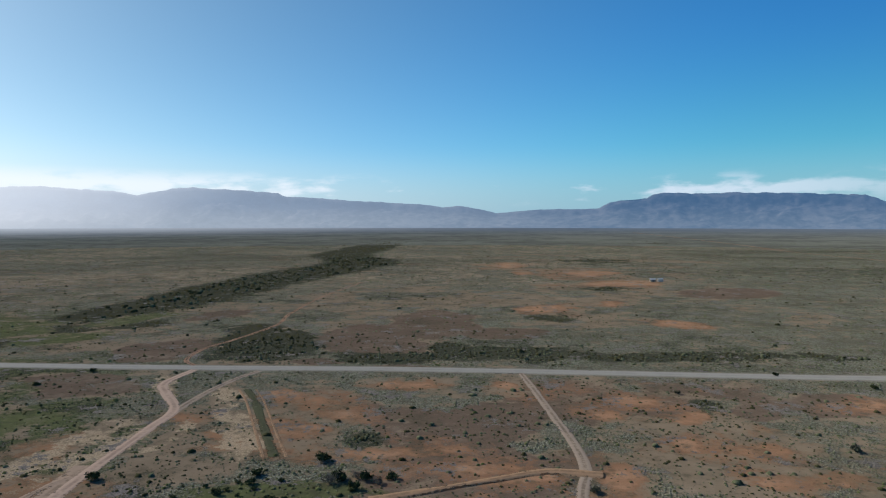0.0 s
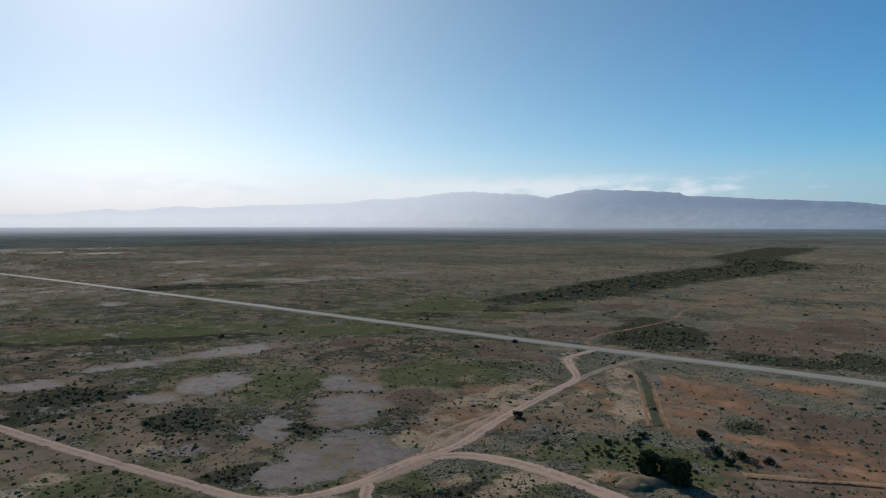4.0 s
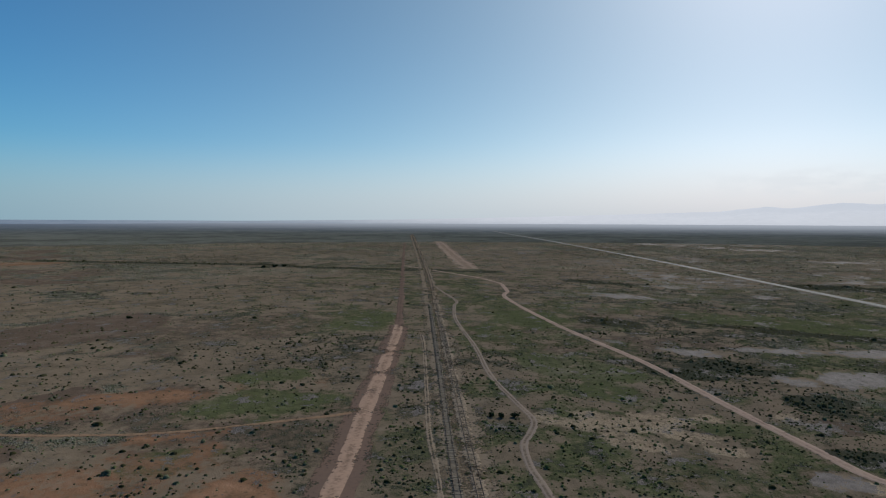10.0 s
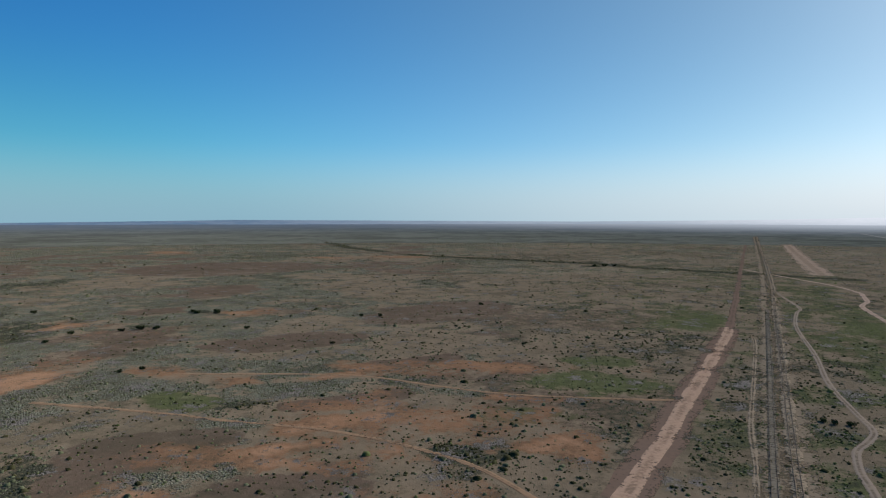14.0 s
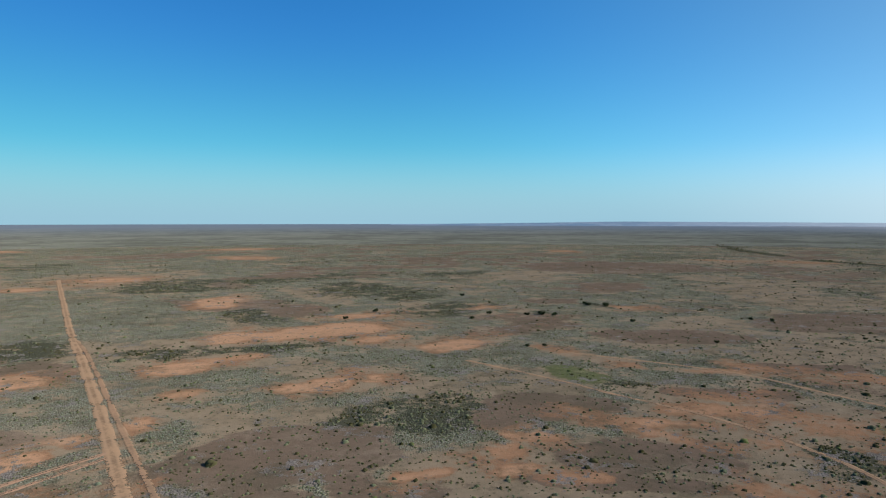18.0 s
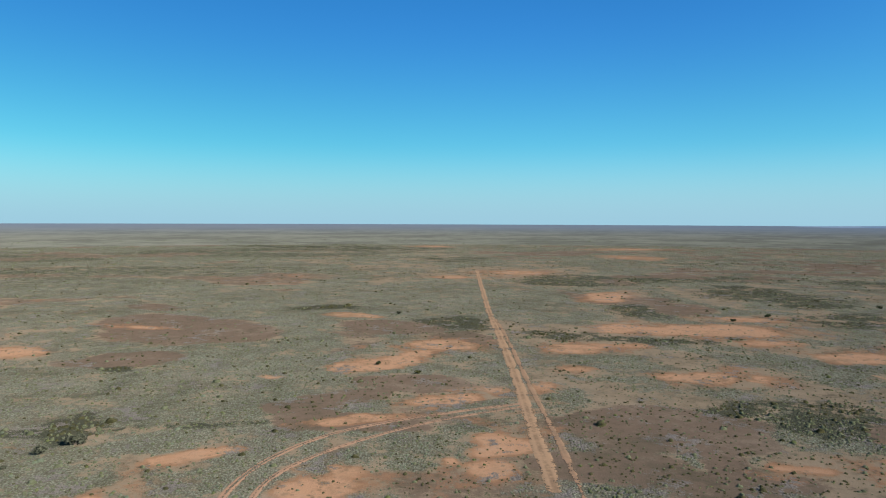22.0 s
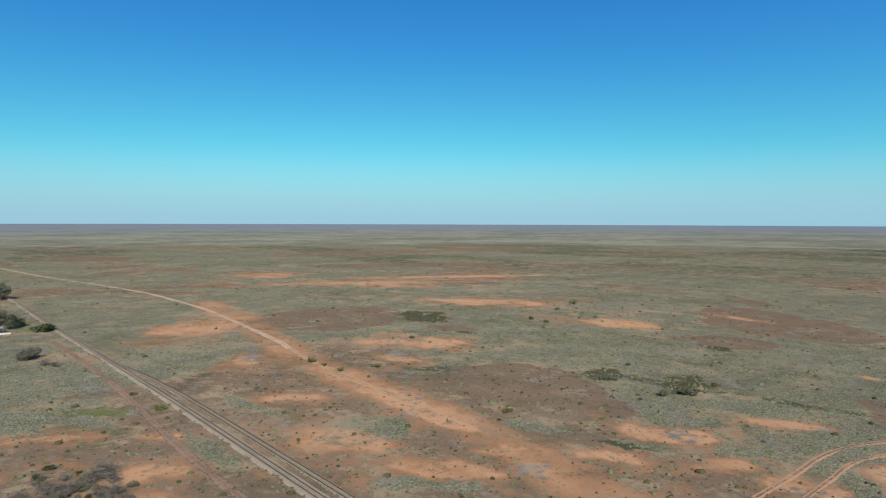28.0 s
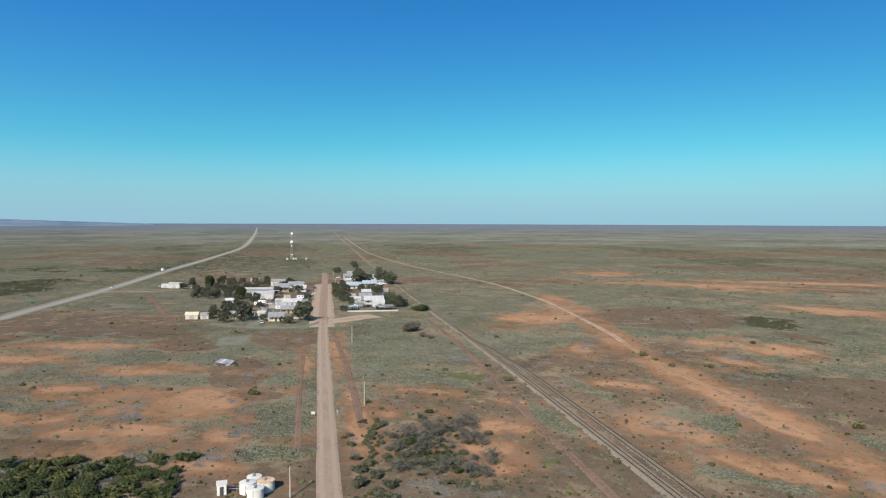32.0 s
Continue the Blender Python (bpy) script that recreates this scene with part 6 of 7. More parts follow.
stand(bushes, [(208, -165, 3.2), (213, -158, 2.6), (240, -161, 2.8), (249, -188, 1.6), (237, -163, 1.8), (395, -328, 2.9), (354, -154, 1.8), (313, -165, 1.4), (363, -250, 2.7), (348, -247, 1.8), (148, -417, 2.8), (325, -16, 1.6), (248, -39, 1.0), (215, -147, 1.1), (108, 168, 2.2), (82, 225, 1.6), (34, 142, 1.7), (205, 40.5, 2.2), (214, 40, 2.6), (222, 39.5, 2.4), (209, 36, 2.0), (230, 40, 1.8), (203, 37, 2.4), (206, 33, 2.0), (212, 33, 2.2), (218, 36, 2.4), (226, 37, 2.0), (240, 41, 1.5), (248, 41, 1.3), (202, 30, 1.8)], plant_rnd, "scattered bushes", 1.0)
stand(darkb, [(-140, 258, 2.0), (-81, 149, 2.6), (-44, 152, 1.9), (-30, 161, 2.6), (-24, 149, 2.6), (-18, 149, 2.4), (-50, 141, 1.8), (-44, 147, 1.6), (-20, 144, 2.3), (-12, 150, 1.8), (-278, -257, 2.6), (-273, -268, 2.2), (-242, -360, 3.6), (-236, -372, 2.6), (-177, -352, 3.0), (-183, -346, 2.4), (-168, -356, 2.2), (-357, -221, 2.4), (-102, -271, 1.9), (-110, -268, 1.6), (-189, -468, 2.6), (-239, -379, 2.3)], plant_rnd, "dark bushes", 1.0)
stand(darkb, [(-778, -224, 5.0), (-770, -236, 4.0), (-786, -214, 4.2), (140, -268, 1.8), (-205, -300, 2.2), (-150, -372, 2.4), (-128, -360, 2.0), (-90, -420, 2.6), (-60, -400, 2.2), (-190, -230, 1.6), (-152.5, -19, 1.8), (-153, -15, 1.6), (-153.4, -22, 1.6), (155, 232, 2.0), (130, 252, 1.8), (190, 268, 2.4), (210, 262, 2.0)], plant_rnd, "dark bushes", 1.0)
tangle = random.Random(9)
stand(deads, [(tangle.uniform(214, 258), tangle.uniform(6, 31), tangle.uniform(1.0, 2.9)) for _ in range(70)], plant_rnd, "dead bushes", 1.25)
stand(darkb + bushes, [(tangle.gauss(234, 11), tangle.gauss(19, 6), tangle.uniform(0.8, 1.7)) for _ in range(70)], plant_rnd, "bushes in the tangle", 1.2)
stand(bushes + olives, [(tangle.uniform(203, 262), 35.5 + tangle.uniform(-4.5, 1.5) + 0.04 * k, tangle.uniform(0.6, 1.5)) for k in range(46)], plant_rnd, "bushes along the road", 1.2)
stand(greys, [(416, 4, 6.4), (413, 6, 5.0)], plant_rnd, "half-dead trees", 0.85)
stand(greens, [(490, -10, 5.6), (491, -13, 4.6)], plant_rnd, "green bushes by the railway", 1.0)
north = random.Random(15)
stand(greens, [(north.gauss(-40, 10), north.gauss(137, 6), north.uniform(0.4, 1.0)) for _ in range(50)], plant_rnd, "green bushes near the mound", 1.2)
thicket = random.Random(12)
stand(greens + greens + olives, [(thicket.uniform(206, 240), thicket.uniform(79, 136), thicket.uniform(1.2, 2.5)) for _ in range(210)], plant_rnd, "thicket of bushes", 1.15)
stand(deads, [(-26, 147, 2.4), (-20, 150, 2.0), (-15, 147, 1.8), (412, 6, 4.0), (396, 1, 3.0), (391, -2, 2.4)], plant_rnd, "dead bushes", 1.1)
drop_proto(gums + darks + greys + bushes + olives + darkb + deads + greens)

# ---- the settlement ----
M_WHITEROOF = mat_corrugated("white_sheet_roof", (0.70, 0.70, 0.68), (0.54, 0.52, 0.48))
M_GREYROOF = mat_corrugated("grey_sheet_roof", (0.40, 0.41, 0.41), (0.28, 0.27, 0.26))
M_BLUEROOF = mat_corrugated("pale_blue_sheet_roof", (0.50, 0.58, 0.64), (0.38, 0.43, 0.46))
M_FENCE = mat_plain("dull_white_sheet", (0.50, 0.50, 0.47), (0.38, 0.37, 0.34), 1.2)
M_CREAM = mat_plain("cream_cladding", (0.62, 0.58, 0.44), (0.50, 0.46, 0.35), 0.9)
M_YELLOW = mat_plain("pale_yellow_wall", (0.62, 0.55, 0.34), (0.52, 0.46, 0.30), 0.9)
M_WHITEWALL = mat_plain("white_weatherboard", (0.62, 0.61, 0.58), (0.46, 0.44, 0.41), 0.9)
M_TAN = mat_plain("tan_wall", (0.42, 0.33, 0.24), (0.33, 0.26, 0.19), 0.9)
M_STONE = mat_plain("old_stone_wall", (0.36, 0.28, 0.21), (0.26, 0.20, 0.15), 1.4, 0.95)
M_DARKTRIM = mat_plain("dark_trim", (0.070, 0.068, 0.066), None, 2.0, 0.6)
M_METAL = mat_plain("galvanised_steel", (0.48, 0.48, 0.47), (0.36, 0.35, 0.34), 1.5, 0.45, 0.7)
M_TANK = mat_plain("white_poly_tank", (0.74, 0.72, 0.66), (0.62, 0.58, 0.50), 0.7, 0.55)
M_RUST = mat_plain("rusty_roof", (0.42, 0.24, 0.13), (0.58, 0.48, 0.36), 0.9, 0.85)
M_TYRE = mat_plain("black_rubber", (0.022, 0.022, 0.022), None, 4.0, 0.9)
M_GLASS = mat_plain("dark_window_glass", (0.030, 0.036, 0.042), (0.050, 0.056, 0.062), 0.5, 0.08, 0.0, 0.6)
M_CARWHITE = mat_plain("white_car_paint", (0.72, 0.72, 0.72), (0.62, 0.61, 0.59), 0.6, 0.25, 0.0, 0.6)
M_CARRED = mat_plain("dull_red_paint", (0.30, 0.045, 0.035), (0.22, 0.04, 0.035), 0.6, 0.4, 0.0, 0.5)
M_CARDARK = mat_plain("dark_blue_paint", (0.030, 0.045, 0.085), None, 0.6, 0.3, 0.0, 0.5)
M_GREENSIGN = mat_plain("green_road_sign", (0.030, 0.090, 0.058), (0.025, 0.075, 0.048), 1.0, 0.5)


def building(name, x, y, w, d, h, wall, roof, label, category="house", turn=0.0, pitch=0.24, eave=0.45, ridge_along="w", windows=3, door=True, verandah=0.0, chimney=False, skillion=False):
    """Walls, sheet roof with overhang, doors and windows; w runs along y, d along x before the turn."""
    root = thing(name, pose(x, y, 0, 0, 0, turn), label, category)
    hx, hy, t = d / 2, w / 2, 0.18
    bm = bmesh.new()
    box(bm, -hx, hx, -hy, -hy + t, -0.1, h)
    box(bm, -hx, hx, hy - t, hy, -0.1, h)
    box(bm, -hx, -hx + t, -hy + t, hy - t, -0.1, h)
    box(bm, hx - t, hx, -hy + t, hy - t, -0.1, h)
    long_y = ridge_along == "w"
    span = (hx if long_y else hy) + eave
    rise = 0.12 * span if skillion else 2 * pitch * span
    if not skillion:
        # gable ends
        for s in (-1, 1):
            if long_y:
                tri = [(-hx, s * (hy - 0.02), h), (hx, s * (hy - 0.02), h), (0, s * (hy - 0.02), h + 2 * pitch * hx)]
            else:
                tri = [(s * (hx - 0.02), -hy, h), (s * (hx - 0.02), hy, h), (s * (hx - 0.02), 0, h + 2 * pitch * hy)]
            bm.faces.new([bm.verts.new(v) for v in tri])
    part("wall", bm, wall, root)
    bm = bmesh.new()
    run = (hy if long_y else hx) + eave
    thick = 0.10
    base = h - 2 * pitch * eave + 0.03 if not skillion else h + 0.02
    prof = [(-span, base + (rise if skillion else 0)), (0, base + (rise / 2 if skillion else 2 * pitch * span)), (span, base)]
    rows = []
    for s in (-run, run):
        row = [(u, s, z) if long_y else (s, u, z) for u, z in prof]
        rows.append([bm.verts.new(v) for v in row] + [bm.verts.new((a, b, c + thick)) for a, b, c in row[::-1]])
    n = len(rows[0])
    for k in range(n):
        bm.faces.new((rows[0][k], rows[0][(k + 1) % n], rows[1][(k + 1) % n], rows[1][k]))
    for a in rows:
        bm.faces.new((a[0], a[1], a[4], a[5]))
        bm.faces.new((a[1], a[2], a[3], a[4]))
    part("roof", bm, roof, root)
    for k in range(windows):
        u = -hy + w * (k + 1) / (windows + 1)
        for face in (-1, 1):
            if face < 0 and door and k == windows // 2:
                continue
            win = new("window")
            win.parent = root
            win.location = (face * hx, u, h * 0.55)
            bm = bmesh.new()
            for a in ((-0.62, -0.54, -0.55, 0.55), (0.54, 0.62, -0.55, 0.55), (-0.54, 0.54, -0.55, -0.47), (-0.54, 0.54, 0.47, 0.55)):
                box(bm, -0.04, 0.04, a[0], a[1], a[2], a[3])
            part("frame", bm, M_WHITEWALL, win)
            bm = bmesh.new()
            box(bm, -0.015, 0.022, -0.54, 0.54, -0.47, 0.47)
            part("pane", bm, M_GLASS, win)
    if door:
        dw = min(0.95, w * 0.3) if category != "shed" else min(2.6, w * 0.5)
        bm = bmesh.new()
        box(bm, -hx - 0.035, -hx + 0.02, -dw / 2, dw / 2, 0.0, min(2.1, h - 0.15))
        part("door", bm, M_DARKTRIM if category != "shed" else M_METAL, root)
    if verandah:
        bm = bmesh.new()
        box(bm, -hx - verandah, -hx - eave + 0.05, -hy - 0.2, hy + 0.2, h - 0.42, h - 0.34)
        part("verandah_roof", bm, roof, root)
        for k in range(4):
            bm = bmesh.new()
            u = -hy + w * k / 3
            box(bm, -hx - verandah + 0.08, -hx - verandah + 0.18, u - 0.05, u + 0.05, -0.05, h - 0.42)
            part("post", bm, M_WHITEWALL, root)
    if chimney:
        bm = bmesh.new()
        box(bm, 0.8, 1.5, hy * 0.4, hy * 0.4 + 0.7, h, h + 2 * pitch * hx + 1.0, 0.04)
        part("chimney", bm, M_STONE, root)
    return root


def lean_to(x, y, w, d, h, roof, label, turn=0.0):
    """An open carport or shade roof on posts."""
    root = thing("carport", pose(x, y, 0, 0, 0, turn), label, "carport")
    bm = bmesh.new()
    box(bm, -d / 2, d / 2, -w / 2, w / 2, h, h + 0.09)
    part("roof", bm, roof, root)
    for sx in (-1, 1):
        for k in range(3):
            bm = bmesh.new()
            u = -w / 2 + 0.2 + (w - 0.4) * k / 2
            box(bm, sx * (d / 2 - 0.2) - 0.05, sx * (d / 2 - 0.2) + 0.05, u - 0.05, u + 0.05, -0.05, h)
            part("post", bm, M_METAL, root)
    return root


def wheel(root, x, y, r=0.36, w=0.24):
    bm = bmesh.new()
    tube(bm, (x, y - w / 2, r), (x, y + w / 2, r), r, r, 14)
    tyre = part("wheel", bm, M_TYRE, root)
    bm = bmesh.new()
    tube(bm, (x, y - w / 2 - 0.012, r), (x, y + w / 2 + 0.012, r), r * 0.55, r * 0.55, 10)
    part("rim", bm, M_METAL, tyre)


def car(x, y, turn, paint, label, ute=False):
    root = thing("car", pose(x, y, float(ground_z(x, y)) + 0.03, 0, 0, turn), label, "car")
    bm = bmesh.new()
    box(bm, -2.25, 2.25, -0.9, 0.9, 0.42, 0.98, 0.10)
    part("body", bm, paint, root)
    bm = bmesh.new()
    back = -0.3 if ute else -1.9
    lo = [bm.verts.new(v) for v in ((back, -0.82, 0.97), (1.15, -0.82, 0.97), (1.15, 0.82, 0.97), (back, 0.82, 0.97))]
    hi = [bm.verts.new(v) for v in ((back + 0.25, -0.66, 1.55), (0.45, -0.66, 1.55), (0.45, 0.66, 1.55), (back + 0.25, 0.66, 1.55))]
    for k in range(4):
        bm.faces.new((lo[k], lo[(k + 1) % 4], hi[(k + 1) % 4], hi[k]))
    bm.faces.new(hi)
    bm.faces.new(lo[::-1])
    part("glasshouse", bm, M_GLASS, root)
    bm = bmesh.new()
    box(bm, back + 0.2, 0.5, -0.69, 0.69, 1.54, 1.62, 0.03)
    part("roof", bm, paint, root)
    for sx in (-1.4, 1.4):
        for sy in (-0.80, 0.80):
            wheel(root, sx, sy)
    return root


def caravan(x, y, turn, label):
    root = thing("caravan", pose(x, y, 0.03, 0, 0, turn), label, "caravan")
    bm = bmesh.new()
    box(bm, -2.6, 2.6, -1.15, 1.15, 0.45, 2.55, 0.16)
    part("body", bm, M_CARWHITE, root)
    for u in (-1.5, 0.9):
        for s in (-1, 1):
            bm = bmesh.new()
            box(bm, u - 0.45, u + 0.45, s * 1.14 - 0.02, s * 1.14 + 0.02, 1.4, 2.0)
            part("window", bm, M_GLASS, root)
    bm = bmesh.new()
    tube(bm, (2.6, 0, 0.5), (3.8, 0, 0.45), 0.06, 0.05, 6)
    part("drawbar", bm, M_METAL, root)
    for sy in (-1.05, 1.05):
        wheel(root, -0.2, sy, 0.34)
    return root


def truck(x, y, turn, label):
    root = thing("truck", pose(x, y, float(ground_z(x, y)) + 0.12, 0, 0, turn), label, "truck")
    bm = bmesh.new()
    box(bm, -4.2, 1.6, -1.22, 1.22, 0.95, 3.6, 0.05)
    part("cargo_box", bm, M_CARWHITE, root)
    bm = bmesh.new()
    box(bm, 1.8, 3.7, -1.15, 1.15, 0.6, 2.7, 0.14)
    cab = part("cab", bm, M_CARWHITE, root)
    bm = bmesh.new()
    box(bm, 3.66, 3.73, -0.95, 0.95, 1.65, 2.4)
    part("windscreen", bm, M_GLASS, cab)
    bm = bmesh.new()
    box(bm, -4.1, 3.6, -0.45, 0.45, 0.55, 0.95)
    part("chassis", bm, M_DARKTRIM, root)
    for sx in (-3.2, -2.1, 2.7):
        for sy in (-1.0, 1.0):
            wheel(root, sx, sy, 0.5, 0.3)
    return root


# west side of the main road, near to far
building("shed", 476.5, 128.4, 7.0, 5.0, 2.9, M_CREAM, M_CREAM, "small cream metal shed with a gable roof", "shed", windows=0)
building("shed", 475.5, 121.0, 4.6, 4.2, 2.7, M_CREAM, M_GREYROOF, "little cream shed with an open front", "shed", windows=0)
building("cottage", 477, 104, 6.0, 6.0, 2.8, M_YELLOW, M_GREYROOF, "small yellow cottage under trees", windows=2)
building("garden_shed", 485, 89.5, 4.2, 3.0, 2.2, M_CREAM, M_WHITEROOF, "small cream garden shed", "shed", windows=0)
building("house", 463, 78.5, 8.5, 7.5, 3.0, M_YELLOW, M_GREYROOF, "low yellow house with a grey sheet roof and verandah", verandah=1.8, chimney=True)
building("house", 495, 73.5, 10.0, 8.0, 3.0, M_TAN, M_GREYROOF, "tan house with a wide grey sheet roof", verandah=1.5)
building("house", 530, 73.5, 12.5, 8.0, 3.0, M_WHITEWALL, M_WHITEROOF, "low house with a pale sheet roof", chimney=True)
building("workshop", 579, 98, 15.5, 9.0, 3.8, M_WHITEWALL, M_WHITEROOF, "large white metal workshop with a bright roof", "shed", windows=0, pitch=0.12)
building("long_shed", 618, 105, 22.0, 8.0, 3.2, M_METAL, M_WHITEROOF, "long low shed with a white sheet roof", "shed", windows=0, pitch=0.12)
building("hotel", 622, 88, 12.5, 11.0, 4.2, M_STONE, M_GREYROOF, "old tan stone building with a grey roof and chimney", "building", verandah=2.2, chimney=True)
building("house", 622, 73, 10.0, 9.0, 3.2, M_WHITEWALL, M_WHITEROOF, "white house with a pale sheet roof by the road", verandah=1.6)
building("shed", 545, 117.5, 5.2, 4.5, 3.0, M_WHITEWALL, M_WHITEROOF, "small white shed in a yard", "shed", windows=0)
building("shed", 665, 181, 9.0, 7.0, 4.0, M_WHITEWALL, M_WHITEROOF, "white metal shed near the highway", "shed", windows=0, pitch=0.12)
building("shed", 668, 189.5, 6.0, 6.0, 3.6, M_WHITEWALL, M_GREYROOF, "pale metal shed near the highway", "shed", windows=0, skillion=True)
building("shed", 722, 120.5, 8.3, 5.0, 2.6, M_WHITEWALL, M_WHITEROOF, "low pale shed behind the trees", "shed", windows=0, skillion=True)
# east side
building("house", 533, 17.5, 13.5, 9.0, 3.4, M_WHITEWALL, M_WHITEROOF, "long white weatherboard house with a pale sheet roof", verandah=1.8, windows=4)
building("annexe", 519, 15.0, 8.0, 6.0, 3.0, M_WHITEWALL, M_WHITEROOF, "white annexe in front of a long house", windows=2)
lean_to(501, 12.5, 12.0, 8.0, 2.7, M_GREYROOF, "wide grey carport roof on steel posts")
lean_to(500, 34, 6.0, 5.5, 2.6, M_GREYROOF, "small grey carport beside a house")
building("house", 642, 28, 12.5, 9.0, 3.3, M_WHITEWALL, M_BLUEROOF, "house with a pale blue sheet roof", verandah=1.8)
building("house", 654, 14, 12.0, 9.0, 3.3, M_TAN, M_BLUEROOF, "house with a blue-grey sheet roof", verandah=1.5)
building("house", 716, 9.7, 11.5, 9.0, 3.4, M_WHITEWALL, M_BLUEROOF, "house with a bright blue-white roof", chimney=True)
building("house", 735, 30.5, 10.5, 8.0, 3.2, M_WHITEWALL, M_GREYROOF, "small white house with a grey roof", verandah=1.5)
building("house", 560, 22, 9.0, 7.0, 3.0, M_TAN, M_GREYROOF, "small house with a rusty grey roof", windows=2)
building("shed", 590, 20, 7.0, 6.0, 2.8, M_METAL, M_WHITEROOF, "steel backyard shed with a bright roof", "shed", windows=0)
building("shed", 692, 30, 7.0, 6.0, 3.0, M_METAL, M_WHITEROOF, "steel shed behind a blue-roofed house", "shed", windows=0)

building("house", 679, 2, 12.0, 8.0, 3.3, M_WHITEWALL, M_BLUEROOF, "white house with a pale blue roof at the town edge", verandah=1.5)
building("house", 776, 27, 9.0, 7.0, 3.0, M_WHITEWALL, M_GREYROOF, "small pale house at the far end of town", windows=2)
building("house", 656, 78, 13.0, 8.0, 3.2, M_WHITEWALL, M_GREYROOF, "pale house behind the old stone building", verandah=1.5)
building("store", 674, 95, 12.0, 8.0, 4.0, M_CREAM, M_GREYROOF, "cream store with a weathered grey sheet roof", "building")
building("shed", 521, 28, 5.0, 4.0, 2.5, M_METAL, M_GREYROOF, "grey steel shed in a backyard", "shed", windows=0)
building("shed", 547, 29, 5.5, 4.5, 2.6, M_WHITEWALL, M_WHITEROOF, "small white backyard shed", "shed", windows=0)
building("shed", 548, 84, 5.0, 4.5, 2.8, M_WHITEWALL, M_WHITEROOF, "white shed between the houses", "shed", windows=0, skillion=True)
lean_to(565, 34, 7.0, 6.0, 2.7, M_GREYROOF, "grey carport in a crowded yard")
lean_to(512, 26, 5.0, 5.0, 2.5, M_METAL, "small steel carport behind a fence")
lean_to(600, 92, 8.0, 6.0, 3.2, M_WHITEROOF, "pale open shelter beside the workshop")
car(604, 92, 90, M_CARWHITE, "white car under an open shelter")
car(556, 36, 20, M_CARWHITE, "white car among sheds in a yard")
car(640, 62, 88, M_CARDARK, "dark car by the roadside")
car(566, 92, 75, M_CARWHITE, "white utility beside the workshop", True)
caravan(544, 95, 70, "white caravan standing behind the sheds")
car(453.5, 86, 10, M_CARWHITE, "white sedan parked in a gravel yard")
car(596, 67, 85, M_CARDARK, "dark blue car parked beside the road")
car(600, 62.5, 80, M_CARWHITE, "white utility parked beside the road", True)
car(592, 63.5, 95, M_CARWHITE, "white car parked near the house")
car(660, 171.5, 90, M_CARWHITE, "white utility parked by the sheds", True)
car(662, 167.5, 85, M_CARWHITE, "white car parked by the sheds")
car(676, 195, 90, M_CARWHITE, "white car beside the metal sheds")
car(745, 41, 90, M_CARWHITE, "white car parked at the end of the street")
car(505, 17, 0, M_CARRED, "dull red car under the carport")
car(510, 30, 5, M_CARRED, "faded red car in a backyard")
car(484, 80, 90, M_CARWHITE, "white car beside the tan house")
caravan(581, 111, 90, "white caravan parked beside the workshop")
caravan(511, 80.5, 80, "white caravan parked behind a house")
caravan(516, 77, 85, "old white caravan beside another one")
caravan(662, 4.8, 90, "white caravan at the edge of the settlement")
caravan(570, 70, 80, "white caravan in a yard by the road")
for sx, sy, sw, sd, sh, wall_mat, roof_mat, words in (
        (547, 120, 4.0, 3.0, 2.4, M_WHITEWALL, M_GREYROOF, "small white garden shed among trees"), (519, 86, 4.5, 3.5, 2.5, M_METAL, M_WHITEROOF, "small steel shed with a bright roof"),
        (533, 83, 5.0, 4.0, 2.6, M_WHITEWALL, M_GREYROOF, "pale shed in a crowded yard"), (485, 95, 3.5, 3.0, 2.3, M_TAN, M_GREYROOF, "little tan shed under trees"),
        (573, 80, 5.0, 4.0, 2.6, M_CREAM, M_GREYROOF, "cream shed behind a house"), (541, 66, 5.0, 4.0, 2.7, M_METAL, M_GREYROOF, "grey steel shed near the street"),
        (574, 31, 4.5, 4.0, 2.5, M_WHITEWALL, M_BLUEROOF, "small shed with a pale blue roof"), (577, 6, 4.0, 3.5, 2.4, M_METAL, M_WHITEROOF, "bright steel shed at the yard's edge"),
        (612, 3, 4.5, 4.0, 2.5, M_WHITEWALL, M_GREYROOF, "pale shed near the railway"), (700, 36, 5.0, 4.0, 2.6, M_WHITEWALL, M_WHITEROOF, "small white shed behind the street"),
        (636, 96, 4.5, 4.0, 2.6, M_METAL, M_GREYROOF, "grey shed beside the old hotel"), (505, 90, 3.5, 3.0, 2.3, M_METAL, M_GREYROOF, "low grey steel shed in a yard")):
    building("shed", sx, sy, sw, sd, sh, wall_mat, roof_mat, words, "shed", windows=0, skillion=True)
for cx, cy, turn, paint, words, tray in (
        (582, 113, 70, M_CARWHITE, "white utility beside the long shed", True), (518, 70, 60, M_CARDARK, "dark car beside a house", False), (524, 92, 20, M_CARRED, "rusty red car abandoned in a yard", False),
        (538, 90, 100, M_CARWHITE, "white car parked between sheds", False), (555, 88, 40, M_CARDARK, "dark utility in a cluttered yard", True), (600, 67.5, 70, M_CARDARK, "dark car on the street's edge", False),
        (525, 31, 10, M_CARWHITE, "white car beside a backyard shed", False), (516, 22, 80, M_CARDARK, "dark car near the carport", False), (570, 27, 30, M_CARWHITE, "white utility in a backyard", True),
        (685, 39, 85, M_CARWHITE, "white car on the street's edge", False), (492, 84, 5, M_CARDARK, "dark car in a gravel yard", False)):
    car(cx, cy, turn, paint, words, tray)
